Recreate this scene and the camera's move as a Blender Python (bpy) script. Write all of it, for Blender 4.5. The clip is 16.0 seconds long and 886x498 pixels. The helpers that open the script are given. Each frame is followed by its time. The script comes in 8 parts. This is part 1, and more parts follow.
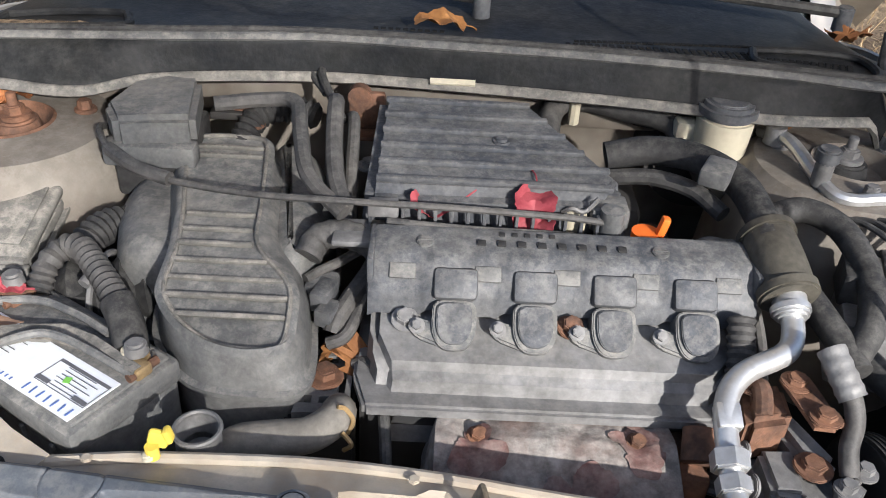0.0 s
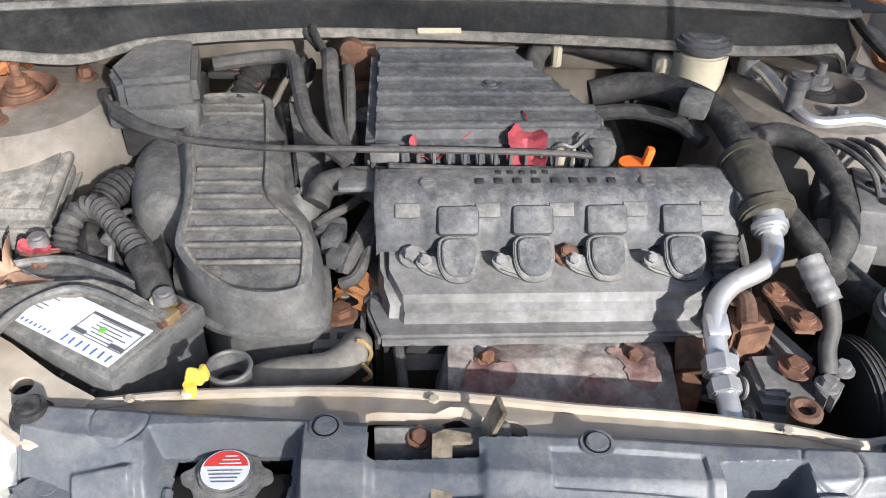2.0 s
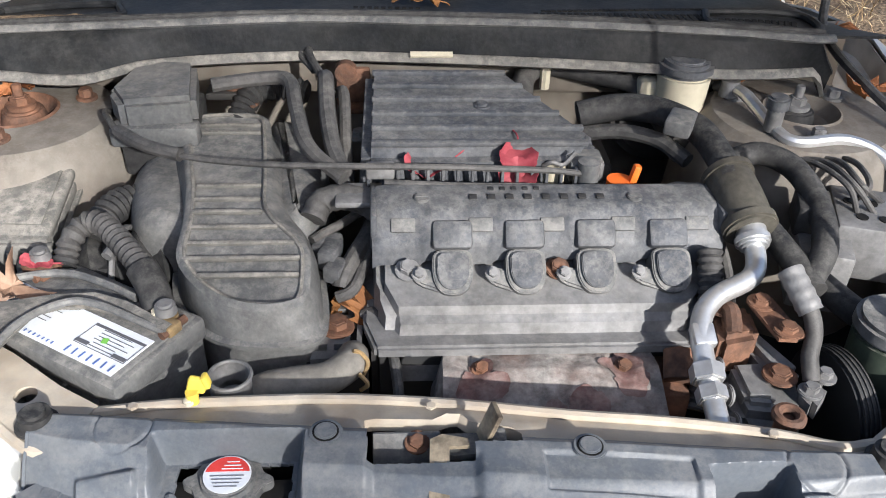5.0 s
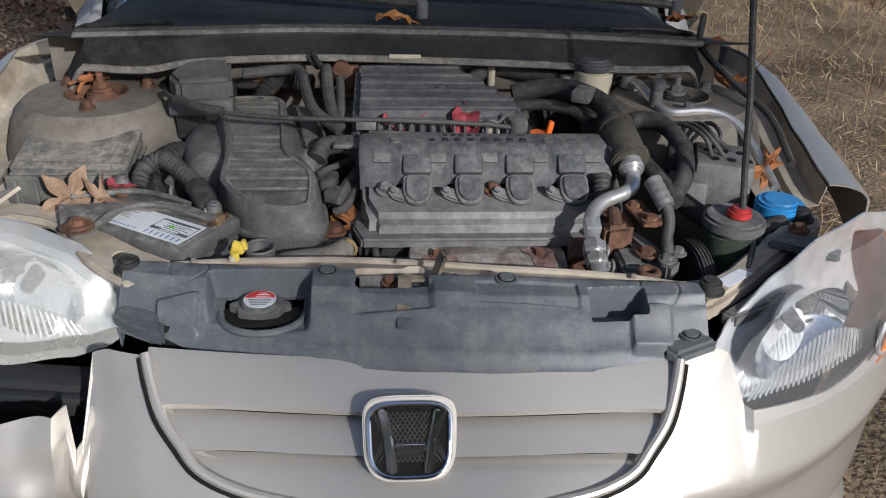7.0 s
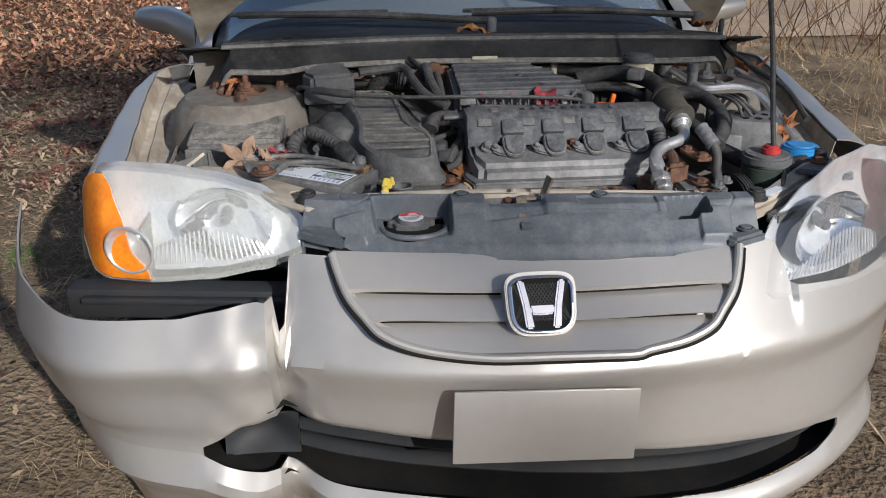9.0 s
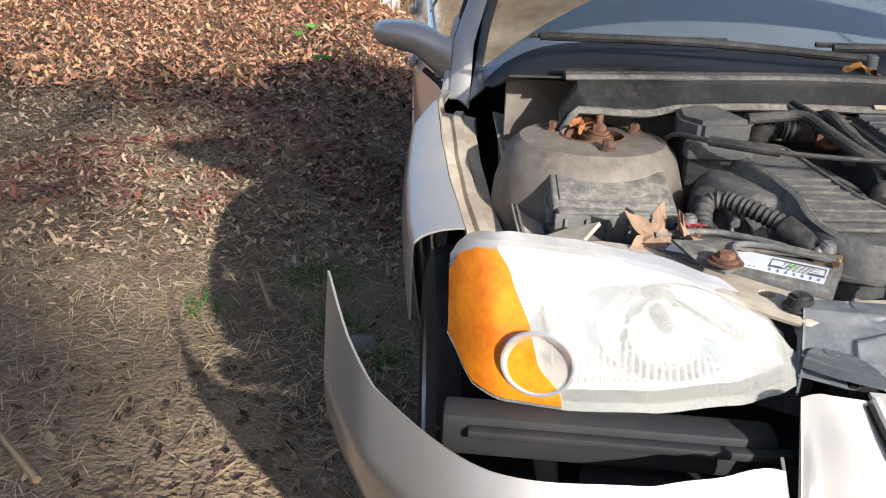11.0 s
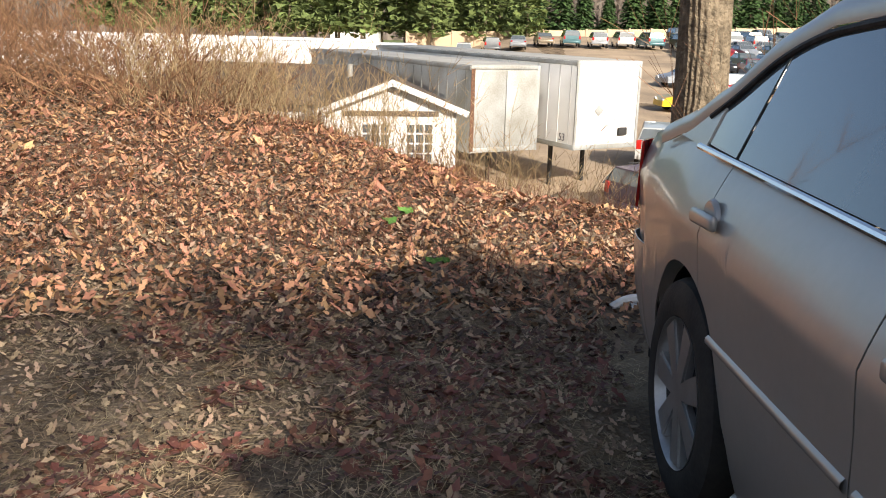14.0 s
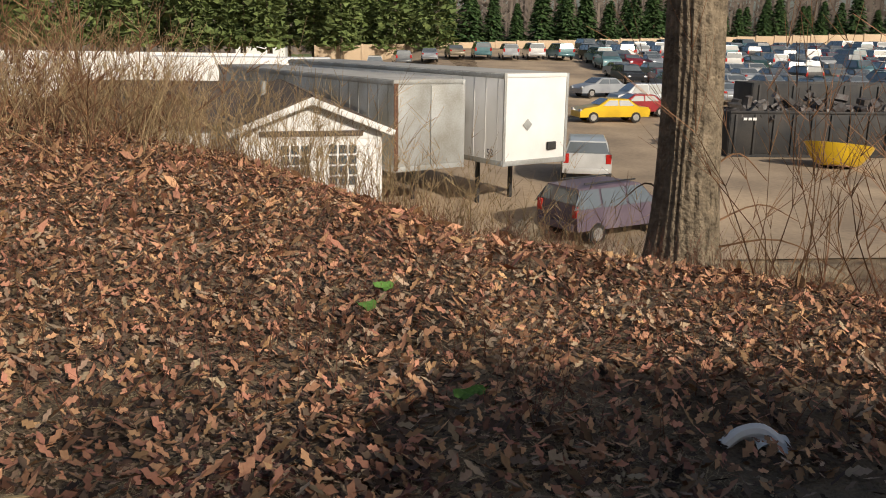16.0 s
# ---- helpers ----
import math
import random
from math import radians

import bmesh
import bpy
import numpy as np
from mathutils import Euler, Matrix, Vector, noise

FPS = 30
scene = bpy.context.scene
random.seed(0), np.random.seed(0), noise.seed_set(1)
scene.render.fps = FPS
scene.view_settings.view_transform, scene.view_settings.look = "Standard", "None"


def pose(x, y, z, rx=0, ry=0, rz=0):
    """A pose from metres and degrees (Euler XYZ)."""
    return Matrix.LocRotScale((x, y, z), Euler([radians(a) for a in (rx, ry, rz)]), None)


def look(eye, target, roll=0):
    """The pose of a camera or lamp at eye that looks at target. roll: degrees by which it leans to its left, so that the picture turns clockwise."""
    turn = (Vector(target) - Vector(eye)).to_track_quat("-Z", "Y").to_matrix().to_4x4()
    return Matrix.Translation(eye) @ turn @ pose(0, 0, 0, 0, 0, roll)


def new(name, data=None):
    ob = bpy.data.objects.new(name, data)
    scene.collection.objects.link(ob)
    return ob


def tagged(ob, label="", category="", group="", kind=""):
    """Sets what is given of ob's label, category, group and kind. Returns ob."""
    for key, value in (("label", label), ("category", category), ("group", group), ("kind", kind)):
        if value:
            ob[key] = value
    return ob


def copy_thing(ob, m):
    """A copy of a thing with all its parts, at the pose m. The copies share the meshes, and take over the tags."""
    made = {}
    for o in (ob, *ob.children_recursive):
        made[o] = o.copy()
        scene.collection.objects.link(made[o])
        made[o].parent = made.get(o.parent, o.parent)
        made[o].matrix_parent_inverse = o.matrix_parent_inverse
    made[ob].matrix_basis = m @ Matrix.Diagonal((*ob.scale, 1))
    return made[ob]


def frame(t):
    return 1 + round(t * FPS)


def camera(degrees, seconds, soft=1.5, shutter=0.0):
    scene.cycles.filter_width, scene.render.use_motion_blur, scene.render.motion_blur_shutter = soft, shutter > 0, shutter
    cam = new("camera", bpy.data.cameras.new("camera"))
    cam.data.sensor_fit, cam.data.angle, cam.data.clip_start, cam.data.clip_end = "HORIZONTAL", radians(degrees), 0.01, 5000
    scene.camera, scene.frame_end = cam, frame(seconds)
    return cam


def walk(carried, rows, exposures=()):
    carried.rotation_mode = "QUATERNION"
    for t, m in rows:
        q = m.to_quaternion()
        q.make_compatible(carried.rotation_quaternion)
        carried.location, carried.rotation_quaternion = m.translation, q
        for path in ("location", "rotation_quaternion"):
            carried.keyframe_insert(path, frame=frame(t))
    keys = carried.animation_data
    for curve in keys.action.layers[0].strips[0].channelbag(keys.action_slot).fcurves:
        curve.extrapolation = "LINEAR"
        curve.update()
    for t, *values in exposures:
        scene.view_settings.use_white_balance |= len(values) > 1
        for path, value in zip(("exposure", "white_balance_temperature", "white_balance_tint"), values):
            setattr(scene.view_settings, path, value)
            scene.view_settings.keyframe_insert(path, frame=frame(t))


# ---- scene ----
cam = camera(54.8, 16.0, soft=1.0)
SLOPE = 3.4  # the car stands nose up by this many degrees
CAR = pose(0, 0, 0, -SLOPE)
PATH = [
    (0, (-0.004, -0.207, 1.383), (0.034, 1.446, 0.258), 3.6),
    (0.5, (-0.021, -0.234, 1.39), (0.042, 1.396, 0.233), 1.7),
    (1, (-0.027, -0.26, 1.398), (0.046, 1.352, 0.216), 1.0),
    (1.5, (-0.031, -0.269, 1.4), (0.048, 1.325, 0.195), 1.1),
    (2, (-0.031, -0.267, 1.401), (0.056, 1.325, 0.194), 1.3),
    (2.5, (-0.031, -0.263, 1.399), (0.064, 1.344, 0.212), 1.5),
    (3, (-0.03, -0.264, 1.398), (0.071, 1.347, 0.217), 1.4),
    (5.5, (-0.058, -0.335, 1.4), (0.073, 1.319, 0.282), 1.9),
    (6, (-0.069, -0.429, 1.39), (0.066, 1.257, 0.324), 1.6),
    (6.5, (-0.037, -0.589, 1.388), (0.105, 1.13, 0.375), 1.9),
    (7, (-0.035, -0.77, 1.397), (0.115, 0.976, 0.432), 1.9),
    (7.5, (-0.092, -0.936, 1.372), (0.056, 0.836, 0.457), 0.4),
    (8, (-0.155, -1.073, 1.334), (-0.002, 0.719, 0.46), -0.5),
    (8.5, (-0.197, -1.147, 1.313), (-0.032, 0.668, 0.488), -0.4),
    (9, (-0.271, -1.183, 1.314), (-0.107, 0.645, 0.519), -0.4),
    (9.5, (-0.373, -1.215, 1.327), (-0.355, 0.632, 0.559), -0.8),
    (10, (-0.484, -1.159, 1.316), (-0.559, 0.695, 0.57), -1.3),
    (10.2, (-0.575, -1.079, 1.306), (-0.618, 0.776, 0.559), -0.4),
    (12.3, (-1.182, 0.179, 1.106), (-1.002, 2.055, 0.438), 1.9),
    (12.5, (-1.213, 0.309, 1.101), (-1.094, 2.205, 0.477), 1.9),
    (13, (-1.304, 0.603, 1.103), (-1.322, 2.519, 0.529), 1.1),
    (13.5, (-1.423, 0.92, 1.123), (-1.424, 2.86, 0.637), 1.5),
    (14, (-1.473, 1.29, 1.12), (-1.459, 3.25, 0.725), 1.5),
    (14.5, (-1.537, 1.65, 1.151), (-1.499, 3.615, 0.783), 1.6),
    (15, (-1.689, 2.05, 1.165), (-1.623, 4.016, 0.804), 0.9),
    (15.5, (-1.78, 2.436, 1.161), (-1.67, 4.402, 0.813), 0.9),
    (16, (-1.85, 2.821, 1.192), (-1.636, 4.776, 0.828), 0.5),
]
walk(cam, [(t, CAR @ look(eye, target, roll)) for t, eye, target, roll in PATH],
     [(0.0, 0.8, 5700, 10), (1.0, 0.98, 5700, 10), (3.0, 0.92, 5600, 10), (5.5, 0.75, 5650, 10), (6.0, 0.05, 5850, 10), (7.0, -0.3, 5550, 10), (9.0, -0.22, 5550, 10), (10.0, 0.08, 5700, 10), (12.3, 1.2, 5950, 10), (13.0, 1.08, 6050, 10), (14.0, 0.5, 6250, 10), (15.0, -0.2, 6350, 10), (16.0, -0.45, 6400, 10)])

# ---- light ----
SUN = Vector((0.42, -0.80, 0.46)).normalized()
world = bpy.data.worlds.new("sky")
scene.world = world
world.use_nodes = True
wt = world.node_tree
sky = wt.nodes.new("ShaderNodeTexSky")
sky.sky_type, sky.sun_disc = "NISHITA", False
sky.sun_elevation, sky.sun_rotation = math.asin(SUN.z), math.atan2(SUN.x, SUN.y)
sky.air_density, sky.dust_density, sky.ozone_density = 0.9, 3.0, 0.4
wt.links.new(sky.outputs[0], wt.nodes["Background"].inputs[0])
wt.nodes["Background"].inputs[1].default_value = 0.112
sun = new("sun", bpy.data.lights.new("sun", "SUN"))
sun.data.energy, sun.data.angle, sun.data.color = 5.6, radians(0.9), (1.0, 0.90, 0.77)
sun.matrix_world = look(SUN * 50, (0, 0, 0))

# ---- materials ----
def mat(name, col, rough=0.6, metal=0.0, col2=None, scale=8.0, bump=0.15, fine=120.0, coat=0.0, dust=0.0, dustcol=(0.33, 0.31, 0.275), island=0.0, rand=0.0, spec=0.22, deep=0.003, speck=0.0):
    """Two scales of colour change, fine relief, and dust on what faces up."""
    m = bpy.data.materials.new(name)
    m.use_nodes = True
    nt = m.node_tree
    n, l = nt.nodes, nt.links
    b = n["Principled BSDF"]
    b.inputs["Roughness"].default_value, b.inputs["Metallic"].default_value = rough, metal
    b.inputs["Coat Weight"].default_value, b.inputs["Specular IOR Level"].default_value = coat, spec
    b.inputs["Coat Roughness"].default_value = 0.08
    tc = n.new("ShaderNodeTexCoord")
    big, small = n.new("ShaderNodeTexNoise"), n.new("ShaderNodeTexNoise")
    big.inputs["Scale"].default_value, big.inputs["Detail"].default_value = scale, 6
    small.inputs["Scale"].default_value, small.inputs["Detail"].default_value = fine, 3
    for t in (big, small):
        l.new(tc.outputs["Object"], t.inputs["Vector"])
    col2 = col2 or tuple(c * 0.72 for c in col)
    mix = n.new("ShaderNodeMix")
    mix.data_type = "RGBA"
    mix.inputs["A"].default_value, mix.inputs["B"].default_value = (*col, 1), (*col2, 1)
    add = n.new("ShaderNodeMath")
    add.operation = "MULTIPLY_ADD"
    add.inputs[1].default_value = 0.35
    l.new(small.outputs["Fac"], add.inputs[0])
    l.new(big.outputs["Fac"], add.inputs[2])
    ramp = n.new("ShaderNodeMapRange")
    ramp.inputs["From Min"].default_value, ramp.inputs["From Max"].default_value = 0.5, 0.85
    l.new(add.outputs[0], ramp.inputs["Value"])
    l.new(ramp.outputs[0], mix.inputs["Factor"])
    out = mix.outputs["Result"]
    if island or rand:
        hue = n.new("ShaderNodeHueSaturation")
        src = n.new("ShaderNodeNewGeometry").outputs["Random Per Island"] if island else n.new("ShaderNodeObjectInfo").outputs["Random"]
        mr = n.new("ShaderNodeMapRange")
        amt = island or rand
        mr.inputs["To Min"].default_value, mr.inputs["To Max"].default_value = 1 - amt, 1 + amt
        l.new(src, mr.inputs["Value"])
        l.new(mr.outputs[0], hue.inputs["Value"])
        wn = n.new("ShaderNodeTexWhiteNoise")
        wn.noise_dimensions = "1D"
        l.new(src, wn.inputs["W"])
        hs = n.new("ShaderNodeMapRange")
        hs.inputs["To Min"].default_value, hs.inputs["To Max"].default_value = 0.5 - 0.02 * amt, 0.5 + 0.03 * amt
        l.new(wn.outputs["Value"], hs.inputs["Value"])
        l.new(hs.outputs[0], hue.inputs["Hue"])
        l.new(out, hue.inputs["Color"])
        out = hue.outputs["Color"]
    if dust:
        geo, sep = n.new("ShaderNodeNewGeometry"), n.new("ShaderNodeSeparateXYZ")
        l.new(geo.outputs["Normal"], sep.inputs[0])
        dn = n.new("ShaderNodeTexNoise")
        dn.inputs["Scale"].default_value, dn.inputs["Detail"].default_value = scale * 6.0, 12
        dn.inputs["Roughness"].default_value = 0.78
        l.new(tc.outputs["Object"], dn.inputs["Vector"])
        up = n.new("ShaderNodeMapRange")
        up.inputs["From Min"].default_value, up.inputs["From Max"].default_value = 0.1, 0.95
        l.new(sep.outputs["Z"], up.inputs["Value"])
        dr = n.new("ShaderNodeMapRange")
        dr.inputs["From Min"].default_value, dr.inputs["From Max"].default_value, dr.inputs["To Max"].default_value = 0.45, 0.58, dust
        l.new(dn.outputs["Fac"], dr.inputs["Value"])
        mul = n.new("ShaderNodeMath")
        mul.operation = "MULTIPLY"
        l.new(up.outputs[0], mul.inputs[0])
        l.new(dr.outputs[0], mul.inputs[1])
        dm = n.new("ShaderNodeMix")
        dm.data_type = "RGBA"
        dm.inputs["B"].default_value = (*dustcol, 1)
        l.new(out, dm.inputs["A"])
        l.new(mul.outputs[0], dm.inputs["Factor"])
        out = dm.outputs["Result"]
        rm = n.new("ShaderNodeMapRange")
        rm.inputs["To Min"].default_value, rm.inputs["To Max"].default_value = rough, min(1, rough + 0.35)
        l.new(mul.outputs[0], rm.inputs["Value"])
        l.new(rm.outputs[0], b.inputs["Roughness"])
    if speck:
        sn, sv = n.new("ShaderNodeTexNoise"), n.new("ShaderNodeHueSaturation")
        sn.inputs["Scale"].default_value, sn.inputs["Detail"].default_value, sn.inputs["Roughness"].default_value = 45, 9, 0.68
        l.new(tc.outputs["Object"], sn.inputs["Vector"])
        sr = n.new("ShaderNodeMapRange")
        sr.inputs["From Min"].default_value, sr.inputs["From Max"].default_value = 0.36, 0.64
        sr.inputs["To Min"].default_value, sr.inputs["To Max"].default_value = 1 - 0.75 * speck, 1 + 0.75 * speck
        l.new(sn.outputs["Fac"], sr.inputs["Value"])
        l.new(sr.outputs[0], sv.inputs["Value"])
        l.new(out, sv.inputs["Color"])
        out = sv.outputs["Color"]
    l.new(out, b.inputs["Base Color"])
    if bump:
        bp = n.new("ShaderNodeBump")
        bp.inputs["Strength"].default_value, bp.inputs["Distance"].default_value = bump, deep
        l.new(small.outputs["Fac"], bp.inputs["Height"])
        l.new(bp.outputs[0], b.inputs["Normal"])
    return m


def lens(name, col, alpha, rough):
    m = mat(name, col, rough, 0, tuple(k * 0.9 for k in col), 6, 0.03, 60, coat=0.5)
    m.node_tree.nodes["Principled BSDF"].inputs["Alpha"].default_value = alpha
    return m


PAINT = mat("champagne_paint", (0.51, 0.48, 0.435), 0.40, 0.5, (0.465, 0.435, 0.39), 2.2, 0, 40, coat=0.75, spec=0.4)
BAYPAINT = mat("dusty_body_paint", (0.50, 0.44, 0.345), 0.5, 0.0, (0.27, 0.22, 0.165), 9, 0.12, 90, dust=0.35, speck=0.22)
# Grimy bay paint; its darker tone also carries the shade on the towers.
TOWER = mat("shaded_grimy_metal", (0.20, 0.18, 0.15), 0.6, 0.0, (0.12, 0.10, 0.08), 9, 0.15, 90, dust=0.25, speck=0.2)
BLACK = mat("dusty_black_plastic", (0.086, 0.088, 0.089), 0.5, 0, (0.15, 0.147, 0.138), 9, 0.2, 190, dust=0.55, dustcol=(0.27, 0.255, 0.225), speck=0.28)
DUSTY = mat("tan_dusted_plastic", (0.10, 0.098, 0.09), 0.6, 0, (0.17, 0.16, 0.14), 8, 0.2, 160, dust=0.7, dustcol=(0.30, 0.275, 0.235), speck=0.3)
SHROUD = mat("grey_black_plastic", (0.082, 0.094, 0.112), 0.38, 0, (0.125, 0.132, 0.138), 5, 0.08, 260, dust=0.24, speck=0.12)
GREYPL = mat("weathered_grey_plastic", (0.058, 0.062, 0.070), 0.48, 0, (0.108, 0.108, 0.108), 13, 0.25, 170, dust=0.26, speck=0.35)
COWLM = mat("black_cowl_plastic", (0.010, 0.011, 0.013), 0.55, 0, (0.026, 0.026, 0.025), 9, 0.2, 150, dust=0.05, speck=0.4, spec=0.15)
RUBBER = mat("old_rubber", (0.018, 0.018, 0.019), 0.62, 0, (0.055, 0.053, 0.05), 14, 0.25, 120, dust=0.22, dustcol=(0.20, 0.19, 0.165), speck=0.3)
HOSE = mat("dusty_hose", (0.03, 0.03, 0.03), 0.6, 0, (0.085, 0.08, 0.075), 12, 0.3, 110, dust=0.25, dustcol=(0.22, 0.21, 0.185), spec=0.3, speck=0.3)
# Near-black that stands in for shade in gaps, openings and deep recesses.
DARK = mat("shade_black", (0.008, 0.008, 0.008), 0.85, 0, (0.018, 0.016, 0.013), 10, 0.2, 60)
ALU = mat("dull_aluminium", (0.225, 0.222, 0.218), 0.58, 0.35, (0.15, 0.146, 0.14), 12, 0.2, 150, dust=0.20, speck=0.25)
PIPE = mat("bright_aluminium", (0.66, 0.66, 0.65), 0.36, 0.75, (0.5, 0.49, 0.47), 14, 0.1, 150, speck=0.1)
GREASY = mat("greasy_tan_steel", (0.36, 0.30, 0.21), 0.5, 0.1, (0.075, 0.06, 0.045), 26, 0.2, 150, speck=0.4)
STAIN = mat("burnt_stain", (0.135, 0.072, 0.062), 0.8, 0, (0.22, 0.165, 0.145), 40, 0.3, 150, speck=0.5)
PALEHOSE = mat("dust_covered_hose", (0.27, 0.25, 0.215), 0.75, 0, (0.17, 0.155, 0.13), 12, 0.25, 130, speck=0.25)
SLEEVE = mat("oily_rubber_sleeve", (0.085, 0.078, 0.062), 0.6, 0, (0.05, 0.045, 0.036), 12, 0.2, 120, speck=0.3)
RUST = mat("rusty_steel", (0.19, 0.095, 0.055), 0.8, 0.1, (0.09, 0.055, 0.04), 18, 0.4, 140, speck=0.4)
SHIELD = mat("stained_heat_shield", (0.285, 0.265, 0.24), 0.65, 0.25, (0.165, 0.125, 0.108), 20, 0.4, 130, speck=0.55)
CHROME = mat("chrome", (0.8, 0.8, 0.82), 0.08, 1.0, (0.75, 0.75, 0.77), 20, 0.02)
ALLOY = mat("alloy_wheel", (0.52, 0.51, 0.49), 0.35, 0.75, (0.42, 0.40, 0.37), 10, 0.05)
TYRE = mat("tyre_rubber", (0.022, 0.021, 0.02), 0.7, 0, (0.05, 0.045, 0.038), 9, 0.3, 90)
# Grey base puts mirrored sky and cabin light into the windscreen's colour.
SCREEN = mat("sky_grey_windscreen", (0.13, 0.15, 0.155), 0.06, 0, (0.16, 0.18, 0.185), 1.5, 0, coat=1.0, spec=1.0)
# Raised base and part metal imitate a bright sky mirrored in the panes.
GLASS = mat("sky_pale_glass", (0.16, 0.18, 0.185), 0.03, 0.35, (0.14, 0.16, 0.165), 3, 0, coat=1.0, spec=1.0)
LENS = lens("headlamp_lens", (0.85, 0.87, 0.88), 0.10, 0.05)
CLOUDY = lens("clouded_lens", (0.86, 0.86, 0.78), 0.30, 0.15)
CUTBRASS = mat("corroded_brass", (0.45, 0.30, 0.13), 0.55, 0.5, (0.30, 0.22, 0.12), 20, 0.3, 120, speck=0.4)
AMBER = mat("amber_plastic", (0.85, 0.27, 0.01), 0.25, 0, (0.60, 0.15, 0.01), 20, 0.1, coat=0.6)
REDLENS = mat("red_lamp", (0.45, 0.02, 0.015), 0.2, 0, (0.33, 0.015, 0.01), 10, 0.05, coat=0.6)
REFLECT = mat("lamp_reflector", (0.80, 0.81, 0.81), 0.25, 0.6, (0.55, 0.56, 0.56), 12, 0.12, 40)
YELLOWPL = mat("yellow_plastic", (0.78, 0.60, 0.09), 0.4, 0, (0.66, 0.49, 0.07), 15, 0.05)
ORANGE = mat("orange_plastic", (0.8, 0.17, 0.02), 0.4, 0, (0.65, 0.13, 0.02), 15, 0.05)
REDPL = mat("red_plastic", (0.45, 0.04, 0.03), 0.4, 0, (0.35, 0.03, 0.03), 15, 0.05, dust=0.3)
BLUEPL = mat("blue_plastic", (0.05, 0.28, 0.62), 0.4, 0, (0.04, 0.22, 0.5), 15, 0.05, dust=0.2)
CREAM = mat("cream_plastic", (0.62, 0.57, 0.43), 0.45, 0, (0.5, 0.45, 0.33), 10, 0.05, dust=0.3)
PAPER = mat("label_paper", (0.74, 0.76, 0.78), 0.5, 0, (0.62, 0.64, 0.66), 12, 0.03)
INK = mat("label_ink", (0.13, 0.13, 0.14), 0.5, bump=0)
BLUEINK = mat("label_blue", (0.11, 0.17, 0.40), 0.5, bump=0)
GREENINK = mat("label_green", (0.25, 0.6, 0.1), 0.5, bump=0)
REDINK = mat("label_red", (0.65, 0.06, 0.05), 0.5, bump=0)
PALELEAF = mat("pale_leaf", (0.40, 0.28, 0.19), 0.7, 0, (0.27, 0.17, 0.11), 40, 0.25, 200, rand=0.2)
LEAFRED = mat("red_leaf", (0.34, 0.075, 0.085), 0.6, 0, (0.22, 0.035, 0.045), 40, 0.2, 200)
LEAFBROWN = mat("brown_leaf", (0.32, 0.14, 0.05), 0.7, 0, (0.20, 0.08, 0.03), 40, 0.25, 200, rand=0.3)
LITTER = mat("leaf_litter", (0.36, 0.26, 0.175), 0.8, 0, (0.23, 0.155, 0.10), 2.0, 0.2, 90, island=0.6)
LITTERRED = mat("russet_litter", (0.42, 0.225, 0.125), 0.7, 0, (0.27, 0.13, 0.078), 2.0, 0.3, 90, island=0.75)
LITTERDARK = mat("dark_litter", (0.10, 0.064, 0.045), 0.8, 0, (0.06, 0.04, 0.03), 2.0, 0.2, 90, island=0.6)
STRAW = mat("dry_straw", (0.50, 0.385, 0.225), 0.8, 0, (0.30, 0.22, 0.13), 3.0, 0.1, 90, island=0.4)
SOIL = mat("forest_soil", (0.095, 0.066, 0.042), 0.95, 0, (0.29, 0.215, 0.135), 1.8, 1.0, 60, deep=0.02)
GRASS = mat("green_weed", (0.10, 0.20, 0.04), 0.7, 0, (0.07, 0.14, 0.03), 9, 0.1, island=0.3)
TWIG = mat("dry_twig", (0.29, 0.155, 0.08), 0.8, 0, (0.15, 0.085, 0.05), 6, 0.2, island=0.35)
TWIGTAN = mat("tan_stalk", (0.42, 0.31, 0.17), 0.8, 0, (0.32, 0.22, 0.12), 6, 0.2, island=0.35)
BARK = mat("tree_bark", (0.27, 0.215, 0.145), 0.9, 0, (0.12, 0.095, 0.065), 9, 1.0, 26, deep=0.04)
CUTWOOD = mat("cut_wood", (0.50, 0.30, 0.13), 0.8, 0, (0.38, 0.20, 0.08), 12, 0.2, 80)
FIR = mat("fir_needles", (0.065, 0.115, 0.035), 0.8, 0, (0.04, 0.075, 0.025), 0.6, 0.1, 12, island=0.4)
WHITEPAINT = mat("white_paint", (0.80, 0.79, 0.76), 0.5, 0, (0.70, 0.69, 0.65), 0.8, 0.05, 30)
OLDMETAL = mat("weathered_trailer_metal", (0.42, 0.43, 0.42), 0.5, 0.3, (0.28, 0.27, 0.23), 0.9, 0.1, 20)
ROOFMETAL = mat("dirty_trailer_roof", (0.40, 0.39, 0.36), 0.7, 0, (0.30, 0.29, 0.26), 0.7, 0.1, 15)
SHINGLE = mat("brown_shingle", (0.13, 0.10, 0.075), 0.9, 0, (0.09, 0.07, 0.055), 2, 0.3, 30)
TANWALL = mat("tan_yard_wall", (0.52, 0.40, 0.27), 0.85, 0, (0.44, 0.33, 0.22), 0.4, 0.2, 10)
DIRT = mat("yard_dirt", (0.46, 0.35, 0.235), 0.95, 0, (0.26, 0.20, 0.14), 0.25, 0.3, 6)
STEELBLK = mat("black_steel", (0.03, 0.032, 0.034), 0.6, 0.2, (0.06, 0.055, 0.05), 1.5, 0.1, 20)
SCRAP = mat("scrap_metal", (0.16, 0.155, 0.15), 0.6, 0.3, (0.09, 0.07, 0.06), 5, 0.3, 30, island=0.6)
ROCK = mat("field_stone", (0.26, 0.23, 0.19), 0.9, 0, (0.18, 0.155, 0.125), 12, 0.4, 60)


